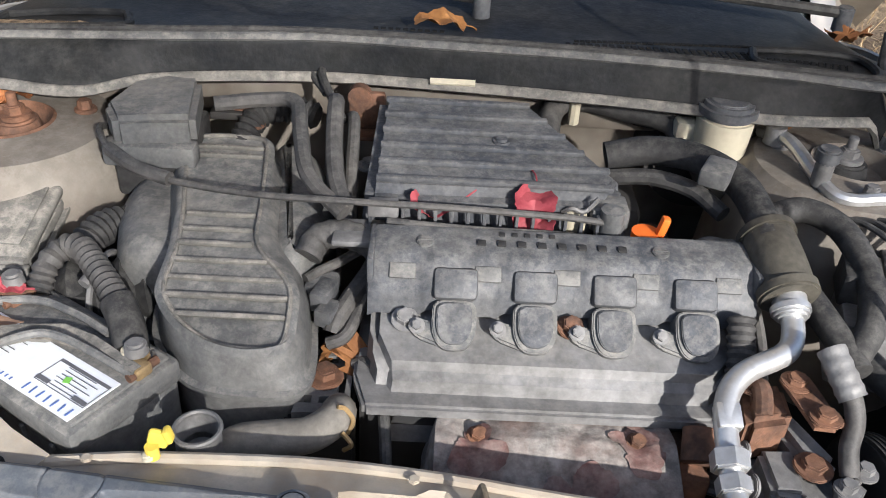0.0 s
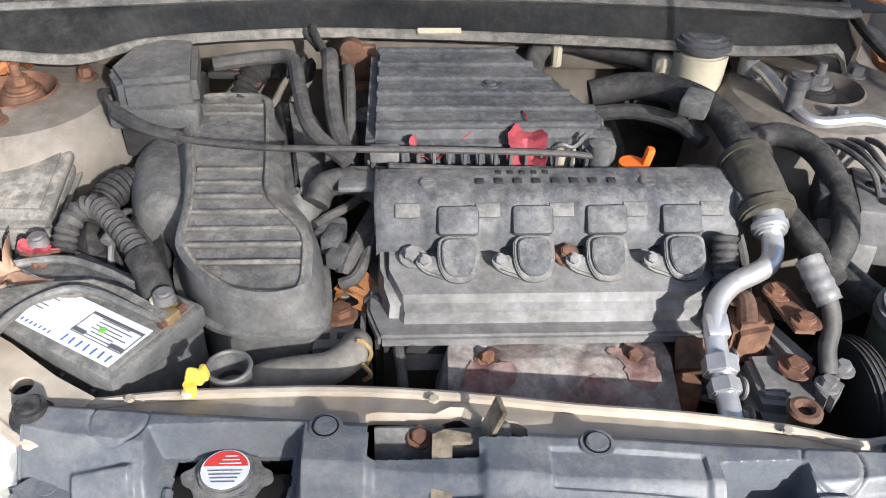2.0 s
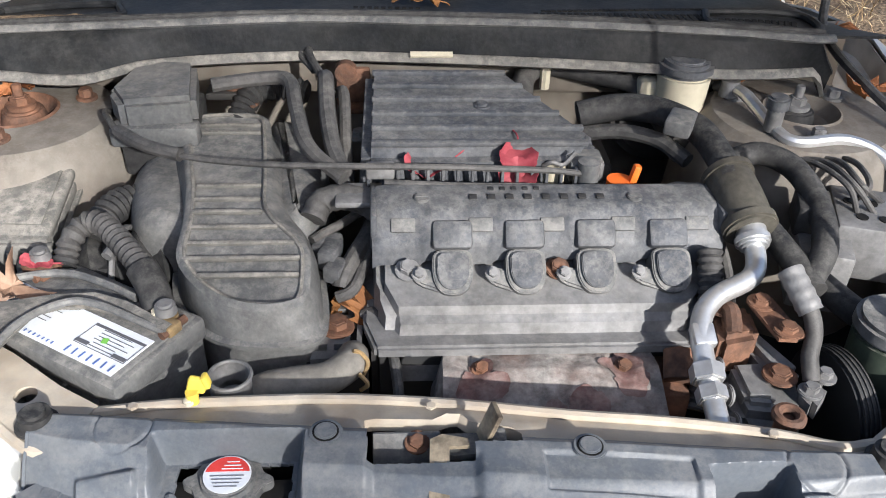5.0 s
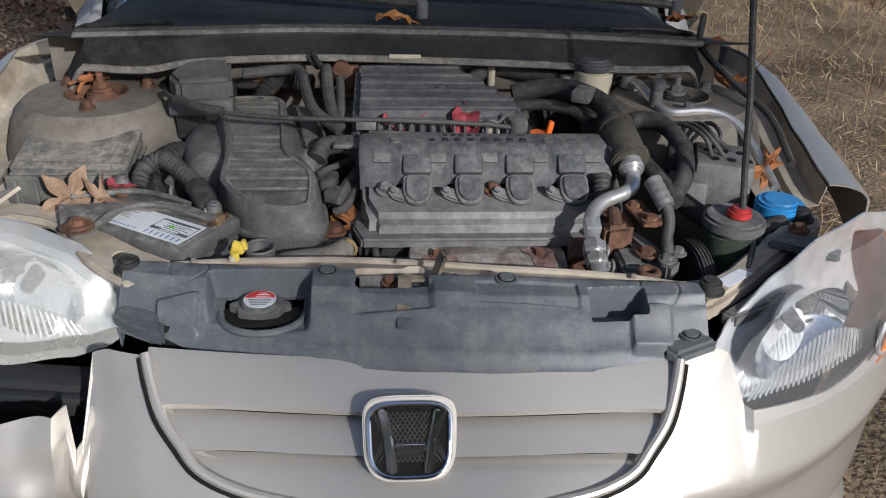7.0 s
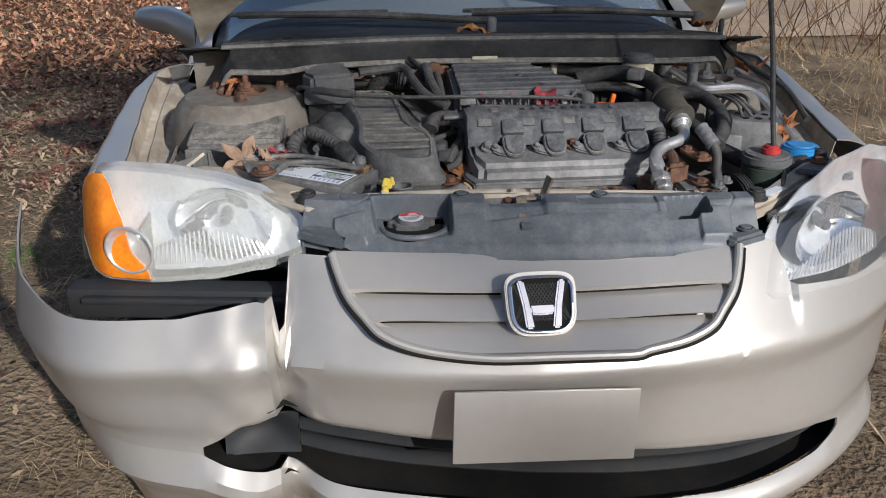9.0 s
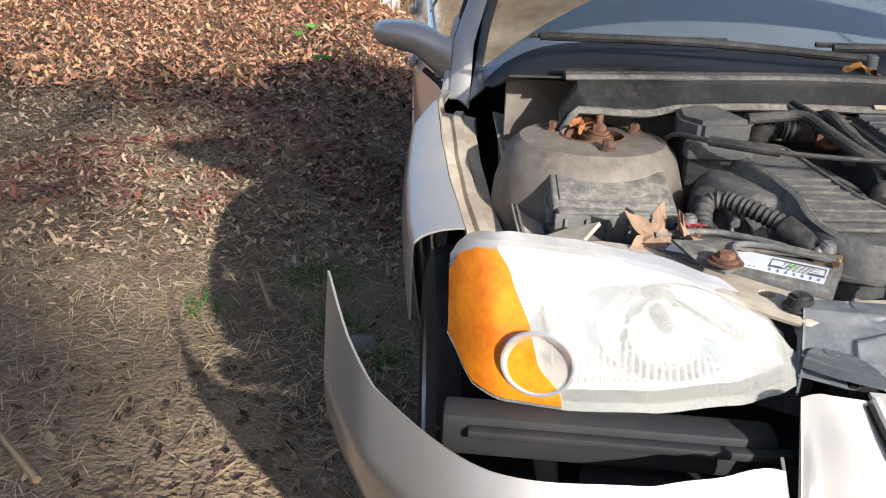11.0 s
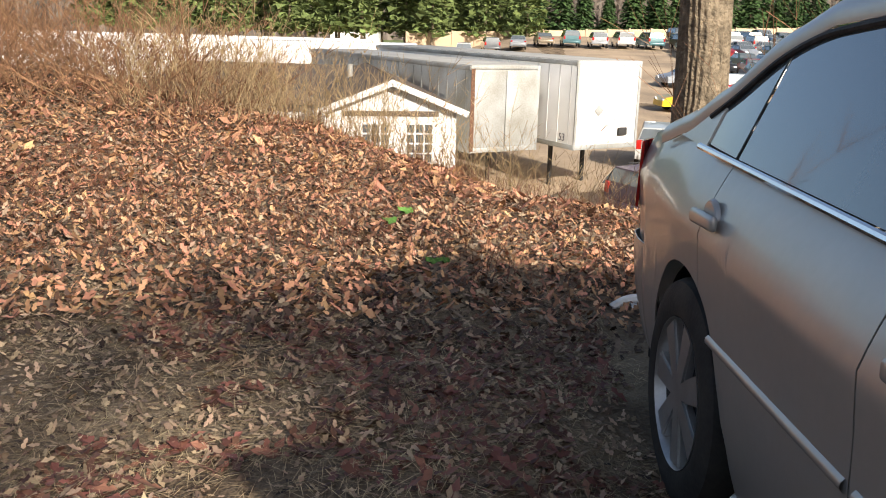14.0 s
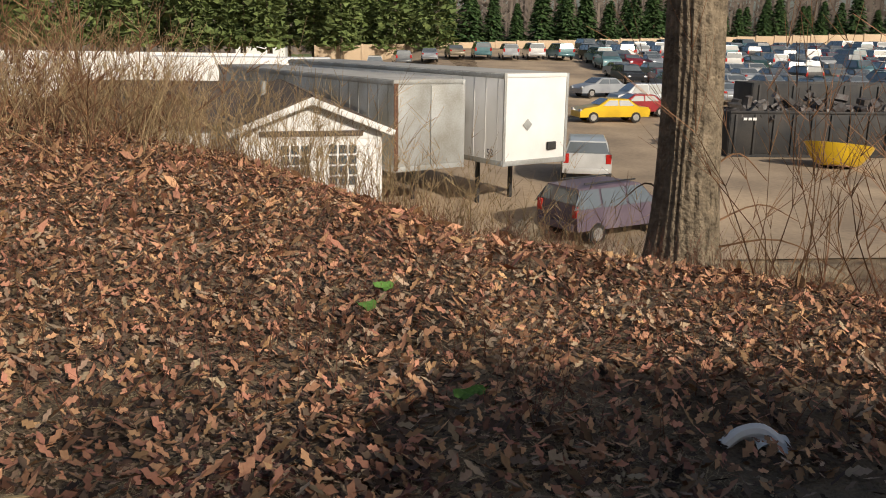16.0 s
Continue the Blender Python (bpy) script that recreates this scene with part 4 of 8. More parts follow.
part("cowl_ledge", sheet(80, 5, lambda u, v: Vector(((x := lerp(-0.60, 0.60, u)), band(x) - 0.004 + 0.024 * v, 0.957 + 0.006 * math.sin(math.pi * v))), 0.004), BLACK, cowl, "dusty grey ledge")
for d, r in ((0.010, 0.0028), (0.022, 0.0045)):
    part("bonnet_seal", tube([(x, band(x) + d, 0.962) for x in (-0.60, -0.5, -0.35, -0.2, -0.05, 0.1, 0.25, 0.4, 0.5, 0.59)], r, 8), RUBBER, cowl, "rubber bonnet seal")
part("cowl_sticker", box((0.02, cowl_front(0.02) + 0.006, 0.9145), (0.062, 0.009, 0.003), rot=Matrix.Rotation(0.5, 4, "X")), CREAM, cowl)
part("cowl_top", sheet(60, 10, lambda u, v: Vector(((x := lerp(-0.70, 0.70, u)), lerp(band(max(-0.6, min(0.6, x))) + 0.018, 1.27 + 0.12 * (x / 0.7) ** 2, v), 0.957 - 0.012 * math.sin(math.pi * v) + 0.004 * v - 0.12 * abs(x / 0.7) ** 8 * v)), 0.004), COWLM, cowl, "grey plastic cowl top")


def top_z(x, y):
    v = max(0, min(1, (y - band(x) - 0.018) / (1.27 + 0.12 * (x / 0.7) ** 2 - band(x) - 0.018)))
    return 0.957 - 0.012 * math.sin(math.pi * v) + 0.004 * v - 0.12 * abs(x / 0.7) ** 8 * v


slots = [[(lerp(0.194, 0.467, k / 33), lerp(0.967, 0.992, k / 33)) for k in range(34)], [(-0.092 + 0.0105 * k, 0.977) for k in range(10)],
         [(x, 0.951 - 0.0118 * j + 0.02 * (x - 0.2)) for j in range(5) for k in range(26) if (x := 0.180 + 0.0104 * k) > 0.172 + 0.058 * j],
         [(x, 0.936 - 0.0105 * j) for j in range(5) for k in range(13) if (x := 0.452 + 0.0104 * k + 0.006 * j) < 0.585 - 0.004 * j]]
for group in slots:
    bm = bmesh.new()
    for x, y in group:
        box((x, y, top_z(x, y)), (0.0066, 0.0075, 0.003), bm=bm)
    # Slots are solid blocks, coloured as dark as shaded openings.
    tagged(part("vent_slot", bm, DARK, cowl, "dark vent slots", 0), kind="stuff")
for loop in ([(0.446, 0.965), (0.53, 0.978), (0.60, 0.975), (0.606, 0.93), (0.590, 0.875), (0.565, 0.866), (0.50, 0.889), (0.436, 0.905)], [(-0.610, 0.965), (-0.604, 0.905), (-0.578, 0.882), (-0.50, 0.896), (-0.428, 0.915), (-0.436, 0.955), (-0.455, 0.980), (-0.54, 0.975)]):
    part("cowl_trough", tube([(x, y, top_z(x, y) + 0.004) for x, y in loop + loop[:1]], 0.006, 8, 4), COWLM, cowl, "raised trough rim")
part("leaf_grit", sheet(30, 3, lambda u, v: Vector(((x := lerp(-0.60, -0.43, u)), lerp(0.895, 0.925, v), top_z(x, 0.91) + 0.003 + 0.002 * noise.noise((x * 60, v * 3, 0))))), SOIL, cowl, "dirt lying in the trough")
for x0, x1 in ((-0.60, 0.06), (0.02, 0.62)):
    w = part("wiper", joined(tube([(x0, 1.15 + 0.1 * x0 * x0, 0.985), (lerp(x0, x1, 0.5), 1.12, 0.99), (x1, 1.06 + 0.05 * x1, 0.975)], 0.009, 8), tube([(x0 - 0.02, 1.19, 0.985), (lerp(x0, x1, 0.6), 1.17, 0.99)], 0.006, 6)), RUBBER, cowl, "black wiper arm")
    part("wiper_pivot", cyl((x1, 1.06 + 0.05 * x1, 0.945), (x1, 1.06 + 0.05 * x1, 0.985), 0.014, seg=14, bevel=0.003), GREYPL, w)

# strut towers
for sx, nut in ((-1, RUST), (1, ALU)):
    tw = part("strut_tower", sheet(40, 14, lambda u, v: Vector((sx * 0.555 + (r := curve1([(0, 0.054), (0.5, 0.125), (0.65, 0.145), (0.8, 0.165), (1, 0.185)], v)) * math.cos(a := 2 * math.pi * u) * 1.02, 0.80 + r * math.sin(a), curve1([(0, 0.868), (0.5, 0.864), (0.65, 0.845), (0.8, 0.78), (1, 0.55)], v)))), TOWER, car, "dusty tan strut tower")
    part("strut_cup", sheet(40, 6, lambda u, v: Vector((sx * 0.555 + (r := curve1([(0, 0.0), (0.5, 0.042), (0.7, 0.050), (1, 0.058)], v)) * math.cos(a := 2 * math.pi * u) * 1.02, 0.80 + r * math.sin(a), curve1([(0, 0.850), (0.5, 0.850), (0.7, 0.862), (0.85, 0.871), (1, 0.867)], v)))), nut if sx < 0 else TOWER, tw)
    part("strut_mount", cyl((sx * 0.545, 0.80, 0.848), (sx * 0.545, 0.80, 0.872), 0.032, 0.026, 24, 0.003), RUST if sx < 0 else RUBBER, tw)
    bolt((sx * 0.545, 0.80, 0.872), 0.013, tw, nut, 0.018)
    part("strut_stud", cyl((sx * 0.545, 0.80, 0.888), (sx * 0.545, 0.80, 0.906), 0.0065, seg=12, bevel=0.001), nut, tw)
    for k in range(3):
        a = 0.5 + k * 2.094
        bolt((sx * 0.545 + 0.085 * math.cos(a), 0.80 + 0.085 * math.sin(a), 0.864), 0.0095, tw, nut, 0.018)

# radiator support panel, side arms
XM = [(-0.40, 0.322), (-0.34, 0.322), (-0.267, 0.331), (-0.168, 0.334), (-0.086, 0.333), (0.026, 0.322), (0.137, 0.304), (0.241, 0.291), (0.336, 0.272), (0.393, 0.253), (0.43, 0.256)]


def sh_back(x):
    return 0.268 - 0.098 * x


LATCH = [(0.083, 0.255), (0.082, 0.272), (0.072, 0.281), (0.034, 0.289), (0.024, 0.300), (0.010, 0.301), (-0.004, 0.293), (-0.060, 0.296), (-0.071, 0.294), (-0.072, 0.268)]
xm_front = [(x / 20, sh_back(x / 20) - 0.003) for x in range(8, 1, -1)] + LATCH + [(x / 20, sh_back(x / 20) - 0.003) for x in range(-2, -9, -1)]
xm = part("radiator_support", plate(XM + xm_front, [], 0.7775, 0.014, lambda x, y: -0.010 * step(curve1(XM, x) - 0.010, curve1(XM, x), y)), BAYPAINT, car, "dusty tan radiator support panel")
part("support_lip", tube([(x, y - 0.003, 0.771) for x, y in XM], 0.006, 8, 3), BAYPAINT, xm)
arm = part("support_arm", plate([(-0.66, 0.475), (-0.60, 0.492), (-0.535, 0.474), (-0.483, 0.425), (-0.44, 0.396), (-0.38, 0.350), (-0.335, 0.322), (-0.36, 0.272), (-0.39, 0.276), (-0.444, 0.322), (-0.485, 0.372), (-0.53, 0.425), (-0.60, 0.448), (-0.66, 0.44)], [ring_xy((-0.410, 0.338), 0.0115)], 0.778, 0.012, lambda x, y: 0.010 * noise.noise((x * 9, y * 9, 2)) + 0.012 * step(-0.42, -0.55, x)), BAYPAINT, car, "bent tan support arm with a round hole")
part("arm_flange", tube([(-0.36, 0.272, 0.768), (-0.39, 0.276, 0.769), (-0.444, 0.322, 0.772), (-0.485, 0.372, 0.778), (-0.53, 0.425, 0.784), (-0.60, 0.448, 0.786)], 0.007, 8, 4), BAYPAINT, arm)
part("lamp_panel", plate([(-0.675, 0.40), (-0.625, 0.47), (-0.60, 0.50), (-0.64, 0.53), (-0.70, 0.50), (-0.71, 0.42)], [], 0.80, 0.006, lambda x, y: 0.02 * math.sin(30 * x)), BAYPAINT, car, "crumpled tan corner panel")
part("support_arm", prism([(0.404, 0.185), (0.432, 0.20), (0.512, 0.266), (0.597, 0.348), (0.70, 0.445), (0.70, 0.49), (0.655, 0.47), (0.625, 0.443), (0.547, 0.364), (0.477, 0.293), (0.424, 0.256)], 0.748, 0.774, 0.008), BAYPAINT, car, "tan support arm")
part("arm_label", plate([(0.445, 0.252), (0.496, 0.288), (0.512, 0.274), (0.461, 0.236)], [], 0.7752, 0.0008), PAPER, car, "faded paper label")
part("arm_bracket", prism([(0.565, 0.355), (0.615, 0.395), (0.68, 0.345), (0.655, 0.30)], 0.776, 0.786, 0.004), BLACK, car, "black lamp bracket")
part("lamp_strip", prism([(0.455, 0.185), (0.53, 0.225), (0.70, 0.40), (0.68, 0.425), (0.51, 0.255), (0.44, 0.20)], 0.74, 0.758, 0.004), BLACK, car, "black plastic strip behind the headlamp")
part("strip_label", plate([(0.552, 0.262), (0.585, 0.292), (0.592, 0.284), (0.559, 0.254)], [], 0.7592, 0.0008), PAPER, car)
for p in ((0.430, 0.228, 0.774), (0.662, 0.448, 0.774), (-0.385, 0.297, 0.778)):
    part("rubber_stop", joined(cyl(p, (p[0], p[1], p[2] + 0.020), 0.017, 0.015, 18, 0.004), cyl(p, (p[0], p[1], p[2] + 0.004), 0.021, seg=18, bevel=0.001)), RUBBER, car)
bolt((0.628, 0.385, 0.786), 0.011, car)
for p in ((-0.005, 0.310, 0.7775), (0.33, 0.262, 0.7775), (-0.30, 0.318, 0.7775)):
    bolt(p, 0.0055, xm, BAYPAINT, 0.004, False)


# radiator cover: a moulded sheet with a well for the cap, a latch opening and a window
FRONT = [(-0.41, 0.245), (-0.335, 0.208), (-0.236, 0.180), (-0.114, 0.152), (0.012, 0.137), (0.145, 0.130), (0.246, 0.130), (0.339, 0.135), (0.42, 0.158)]


def near(x, a, b, w=0.006):
    """1 between a and b, falling to 0 over w outside."""
    return step(a - w, a, x) * step(b + w, b, x)


def cover_z(x, y):
    yb, yf = sh_back(x), curve1(FRONT, x)
    v = (yb - y) / (yb - yf)
    z = curve1([(0, 0.7865), (0.06, 0.790), (0.36, 0.787), (0.50, 0.772), (0.85, 0.733), (1, 0.712)], v)
    z += 0.0015 * noise.noise((x * 14, y * 14, 5))
    # recess round the cap
    well = near(x, -0.262, -0.136, 0.010) * step(0.180, 0.20, y) * step(0.276, 0.270, y)
    z = lerp(z, min(z, 0.742 + 0.10 * (y - 0.22)), well)
    # window and its frame
    z = lerp(z, min(z, 0.738), near(x, 0.258, 0.322, 0.008) * near(y, 0.180, 0.214, 0.006))
    # raised pads
    z += 0.011 * near(x, -0.335, -0.284, 0.006) * near(y, 0.208, 0.236, 0.010)
    z += 0.010 * near(x, 0.308, 0.358, 0.006) * near(y, 0.150, 0.184, 0.008)
    # moulded circles
    for cx, cy in ((-0.300, 0.284), (0.352, 0.216)):
        r = math.hypot(x - cx, y - cy)
        z -= 0.0022 * math.exp(-((r - 0.027) / 0.0016) ** 2)
    # shallow gutter before the latch and pressed strip on the right half
    z -= 0.008 * near(x, -0.060, 0.030, 0.012) * near(y, 0.206, 0.236, 0.010)
    z -= 0.004 * near(x, 0.10, 0.235, 0.004) * near(y, sh_back(x) - 0.052, sh_back(x) - 0.020, 0.004)
    return z


def cover_open(x, y):
    cap_well = -0.250 < x < -0.140 and 0.188 < y < 0.268 and (y > 0.232 or ((x + 0.195) / 0.056) ** 2 + ((y - 0.236) / 0.046) ** 2 < 1)
    latch = (-0.068 < x < 0.034 and y > 0.236) or (0.03 < x < 0.080 and y > 0.252)
    return cap_well or latch or (0.268 < x < 0.313 and 0.184 < y < 0.206)


def cover_mesh():
    bm = bmesh.new()
    nx, nv = 470, 110
    g = []
    for i in range(nx + 1):
        u = i / nx
        row = []
        for j in range(nv + 1):
            v = j / nv
            x = lerp(lerp(-0.383, -0.398, v), lerp(0.408, 0.418, v), u)
            y = lerp(sh_back(x), curve1(FRONT, x), v)
            row.append(bm.verts.new((x, y, cover_z(x, y))))
        g.append(row)
    for i in range(nx):
        for j in range(nv):
            c = (g[i][j].co + g[i + 1][j + 1].co) / 2
            if not cover_open(c.x, c.y):
                bm.faces.new((g[i][j], g[i + 1][j], g[i + 1][j + 1], g[i][j + 1]))
    bmesh.ops.delete(bm, geom=[v for v in bm.verts if not v.link_faces], context="VERTS")
    bmesh.ops.recalc_face_normals(bm, faces=bm.faces)
    thicken(bm, 0.004)
    return bm


shroud = part("radiator_cover", cover_mesh(), SHROUD, car, "dusty grey-black radiator cover")
part("cover_lip", tube([(-0.195 + 0.058 * math.cos(a), 0.236 + 0.049 * math.sin(a), 0.741) for a in [math.pi + math.pi * k / 18 for k in range(19)]], 0.0055, 8, 2), SHROUD, shroud)
# Black sheets below the cap well and the openings, painted as shade.
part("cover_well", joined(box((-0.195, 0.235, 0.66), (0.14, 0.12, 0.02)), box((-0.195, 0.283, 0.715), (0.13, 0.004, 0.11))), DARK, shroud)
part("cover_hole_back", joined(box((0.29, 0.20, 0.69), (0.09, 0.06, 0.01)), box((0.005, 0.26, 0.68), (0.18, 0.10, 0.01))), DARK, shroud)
part("window_rim", plate([(0.256, 0.176), (0.324, 0.176), (0.324, 0.218), (0.256, 0.218)], [[(0.269, 0.183), (0.312, 0.183), (0.312, 0.207), (0.269, 0.207)]], 0.7395, 0.004), SHROUD, shroud)
part("cover_skirt", sheet(30, 2, lambda u, v: Vector((-0.384 - 0.012 * u, lerp(sh_back(-0.384), 0.24, u), cover_z(-0.384, lerp(sh_back(-0.384), 0.24, u)) - 0.04 * v)), 0.003), SHROUD, shroud)
part("cover_wing", prism([(-0.402, 0.240), (-0.374, 0.266), (-0.348, 0.262), (-0.326, 0.218), (-0.318, 0.180), (-0.345, 0.196), (-0.372, 0.212)], 0.728, 0.747, 0.006), SHROUD, shroud)
part("cover_wing", prism([(0.352, 0.176), (0.410, 0.184), (0.428, 0.160), (0.360, 0.128), (0.345, 0.145)], 0.722, 0.738, 0.006), SHROUD, shroud)
for p in ((-0.107, 0.268), (0.142, 0.242), (0.388, 0.166), (-0.362, 0.240)):
    z = max(cover_z(*p), 0.744) - 0.001
    q = (*p, z)
    clip = part("push_clip", joined(cyl(q, (p[0], p[1], z + 0.0022), 0.0165, seg=32, bevel=0.001), cyl(q, (p[0], p[1], z + 0.0050), 0.0108, seg=28, bevel=0.0012)), SHROUD, shroud, "plastic push clip")
    part("clip_gap", cyl((p[0], p[1], z + 0.001), (p[0], p[1], z + 0.0028), 0.0126, seg=28), DARK, clip)
CAPX, CAPY = -0.200, 0.248
ear = [(0.043 * math.cos(a) * (1 if abs(math.cos(a)) > 0.6 else 0.98), (0.026 if abs(math.cos(a)) < 0.75 else 0.013) * math.sin(a)) for a in [2 * math.pi * k / 36 for k in range(36)]]
capb = prism(ear, 0.722, 0.750, 0.006)
capb.transform(Matrix.Translation((CAPX, CAPY, 0)))
cap = part("radiator_cap", joined(capb, cyl((CAPX, CAPY, 0.748), (CAPX, CAPY, 0.757), 0.027, 0.025, 32, 0.002), cyl((CAPX, CAPY, 0.65), (CAPX, CAPY, 0.722), 0.022, seg=20)), BLACK, car, "black radiator cap with warning sticker")
part("sticker", cyl((CAPX, CAPY, 0.757), (CAPX, CAPY, 0.7577), 0.0225, seg=32), PAPER, cap)
st = prism([(0.021 * math.cos(a), 0.021 * math.sin(a)) for a in [0.15 + 2.84 * k / 14 for k in range(15)]], 0.7579, 0.7582)
st.transform(Matrix.Translation((CAPX, CAPY, 0)))
part("sticker_red", st, REDINK, cap)
for k in range(4):
    part("sticker_bar", box((CAPX, CAPY - 0.002 - 0.0042 * k, 0.7581), (0.032 - 0.0035 * k, 0.0008, 0.0005)), INK, cap)
for k in range(3):
    part("sticker_bar", box((CAPX + 0.004, CAPY + 0.006 + 0.0042 * k, 0.7585), (0.020 - 0.004 * k, 0.0008, 0.0005)), PAPER, cap)
# bonnet latch: a bracket plate, a catch and a tan release lever
la = part("bonnet_latch", joined(box((-0.030, 0.262, 0.742), (0.066, 0.006, 0.075), 0.002, Matrix.Rotation(-0.5, 4, "X")), box((0.030, 0.268, 0.756), (0.05, 0.030, 0.030), 0.005), box((0.058, 0.270, 0.765), (0.018, 0.020, 0.030), 0.003)), BLACK, car, "greasy bonnet latch")
part("latch_hook", joined(box((0.049, 0.268, 0.795), (0.006, 0.022, 0.044), 0.002, Matrix.Rotation(0.30, 4, "Y") @ Matrix.Rotation(0.25, 4, "Z"))), GREASY, la, "grease-stained catch")
lever = [(-0.008, 0.262), (0.004, 0.268), (0.028, 0.262), (0.030, 0.253), (0.010, 0.252), (0.008, 0.205), (0.010, 0.186), (-0.012, 0.186), (-0.011, 0.21)]
part("latch_lever", plate(lever, [], 0.778, 0.005, lambda x, y: -0.42 * max(0, 0.245 - y) + 0.006), GREASY, la, "tan release lever")
part("latch_end", box((-0.001, 0.184, 0.756), (0.022, 0.014, 0.012), 0.003, Matrix.Rotation(0.35, 4, "X")), SHROUD, la)
for p in ((-0.020, 0.272, 0.768), (-0.022, 0.252, 0.742)):
    bolt(p, 0.008, la, RUST, 0.010, True, (0, -0.5, 1))
part("prop_rod", tube([(0.51, 0.29, 0.770), (0.548, 0.365, 0.775), (0.534, 0.388, 0.80), (0.530, 0.50, 1.12), (0.50, 0.72, 1.60)], 0.0052, 8, 3), RUBBER, car, "thin black prop rod")

# ---- engine ----
NEARER = Matrix.Translation((0, -0.0135, 0.063)) @ Matrix.Scale(0.955, 4)
SEAT[0] = NEARER
eng = part("valve_cover", prism([(-0.055, 0.470), (0.33, 0.470), (0.36, 0.50), (0.365, 0.66), (-0.075, 0.66), (-0.072, 0.52)], 0.66, 0.80, 0.012, [(-0.045, 0.490, 0.748), (0.325, 0.490, 0.748), (0.35, 0.515, 0.762), (0.355, 0.65, 0.80), (-0.065, 0.65, 0.80), (-0.062, 0.53, 0.77)]), ALU, car, "grey aluminium valve cover")
part("cover_flange", prism([(-0.065, 0.462), (0.335, 0.462), (0.37, 0.49), (0.375, 0.66), (-0.08, 0.66), (-0.08, 0.51)], 0.708, 0.722, 0.004), ALU, eng)
part("engine_block", prism([(-0.07, 0.475), (0.34, 0.475), (0.36, 0.66), (-0.08, 0.66)], 0.42, 0.708, 0.01), STEELBLK, car)
cc = part("coil_cover", sheet(60, 14, lambda u, v: Vector(((x := lerp(-0.068, 0.372, u)), curve1([(0, 0.648), (0.08, 0.642), (0.16, 0.632), (0.50, 0.592), (0.60, 0.582), (0.92, 0.558), (1, 0.556)], v), curve1([(0, 0.79), (0.08, 0.838), (0.16, 0.845), (0.50, 0.840), (0.60, 0.832), (0.92, 0.800), (1, 0.775)], v) + 0.006 * (1 if any(abs(x - c) < 0.022 for c in (0.018, 0.107, 0.196, 0.287)) else 0) * step(0.5, 0.62, v) - 0.005 * step(0.02, 0.0, min(u, 1 - u)))), 0.01), GREYPL, car, "weathered grey plastic coil cover")
for x in (-0.066, 0.370):
    part("cover_end", box((x, 0.605, 0.815), (0.008, 0.075, 0.05), 0.003), GREYPL, cc)
for x in (-0.006, 0.263):
    part("quarter_turn", joined(cyl((x, 0.605, 0.838), (x, 0.605, 0.8445), 0.010, seg=18, bevel=0.001), box((x, 0.605, 0.8452), (0.014, 0.002, 0.001))), BLACK, cc)
for k in range(14):
    if k == 5:
        continue
    z0 = 0.8446 if k < 6 else 0.8432
    wd = 0.011 if k < 6 else 0.016
    x0 = 0.082 + 0.0145 * k if k < 6 else 0.058 + 0.023 * (k - 6)
    part("embossed_bar", box((x0, 0.623 if k < 6 else 0.606, z0), (wd * 0.62, 0.006 if k < 6 else 0.009, 0.002), 0.0005, Matrix.Rotation(0.12, 4, "X")), STEELBLK, cc)
for x in (0.018, 0.107, 0.196, 0.287):
    part("cover_tab", box((x + 0.012, 0.566, 0.812), (0.050, 0.022, 0.036), 0.006, Matrix.Rotation(-0.75, 4, "X")), GREYPL, cc)
for x in (-0.03, 0.066, 0.155, 0.244, 0.338):
    part("cover_recess", box((x, 0.574, 0.822), (0.030, 0.006, 0.018), 0.002, Matrix.Rotation(-0.75, 4, "X")), BLACK, cc)
TILTC = Matrix.Rotation(radians(38), 4, "X")
for x in (0.030, 0.120, 0.208, 0.302):
    c = Matrix.Translation((x, 0.535, 0.782)) @ TILTC
    dsh = [(0.023 * math.copysign(1, math.cos(a)) * abs(math.cos(a)) ** 0.7, 0.030 * math.sin(a) if math.sin(a) < 0 else 0.024 * abs(math.sin(a)) ** 0.3) for a in [2 * math.pi * k / 28 for k in range(28)]]
    bm = prism([(a * 1.08, b * 1.06) for a, b in dsh], -0.04, 0.004, 0.002)
    bm.transform(c)
    coil = part("ignition_coil", bm, BLACK, car, "black coil cap")
    bm = prism([(a * 0.86, b * 0.86) for a, b in dsh], 0.003, 0.009, 0.002)
    bm.transform(c)
    part("coil_lid", bm, GREYPL, coil)
    bm = prism([(-0.018, 0.0), (-0.046, 0.006), (-0.052, -0.006), (-0.040, -0.018), (-0.006, -0.030)], -0.012, -0.002, 0.003)
    bm.transform(c)
    part("coil_ear", bm, BLACK, coil)
    q = c @ Vector((-0.041, -0.005, -0.002))
    bolt(q, 0.006, coil, ALU, 0.010, True, TILTC @ Vector((0, 0, 1)))
for x, m in ((-0.025, ALU), (0.162, RUST)):
    bolt((x, 0.548, 0.772), 0.010, eng, m, 0.016, True, (0, -0.5, 1))
SEAT[0] = Matrix()
SH_Y = [(0, 0.468), (0.2, 0.452), (0.5, 0.404), (0.85, 0.345), (1, 0.335)]


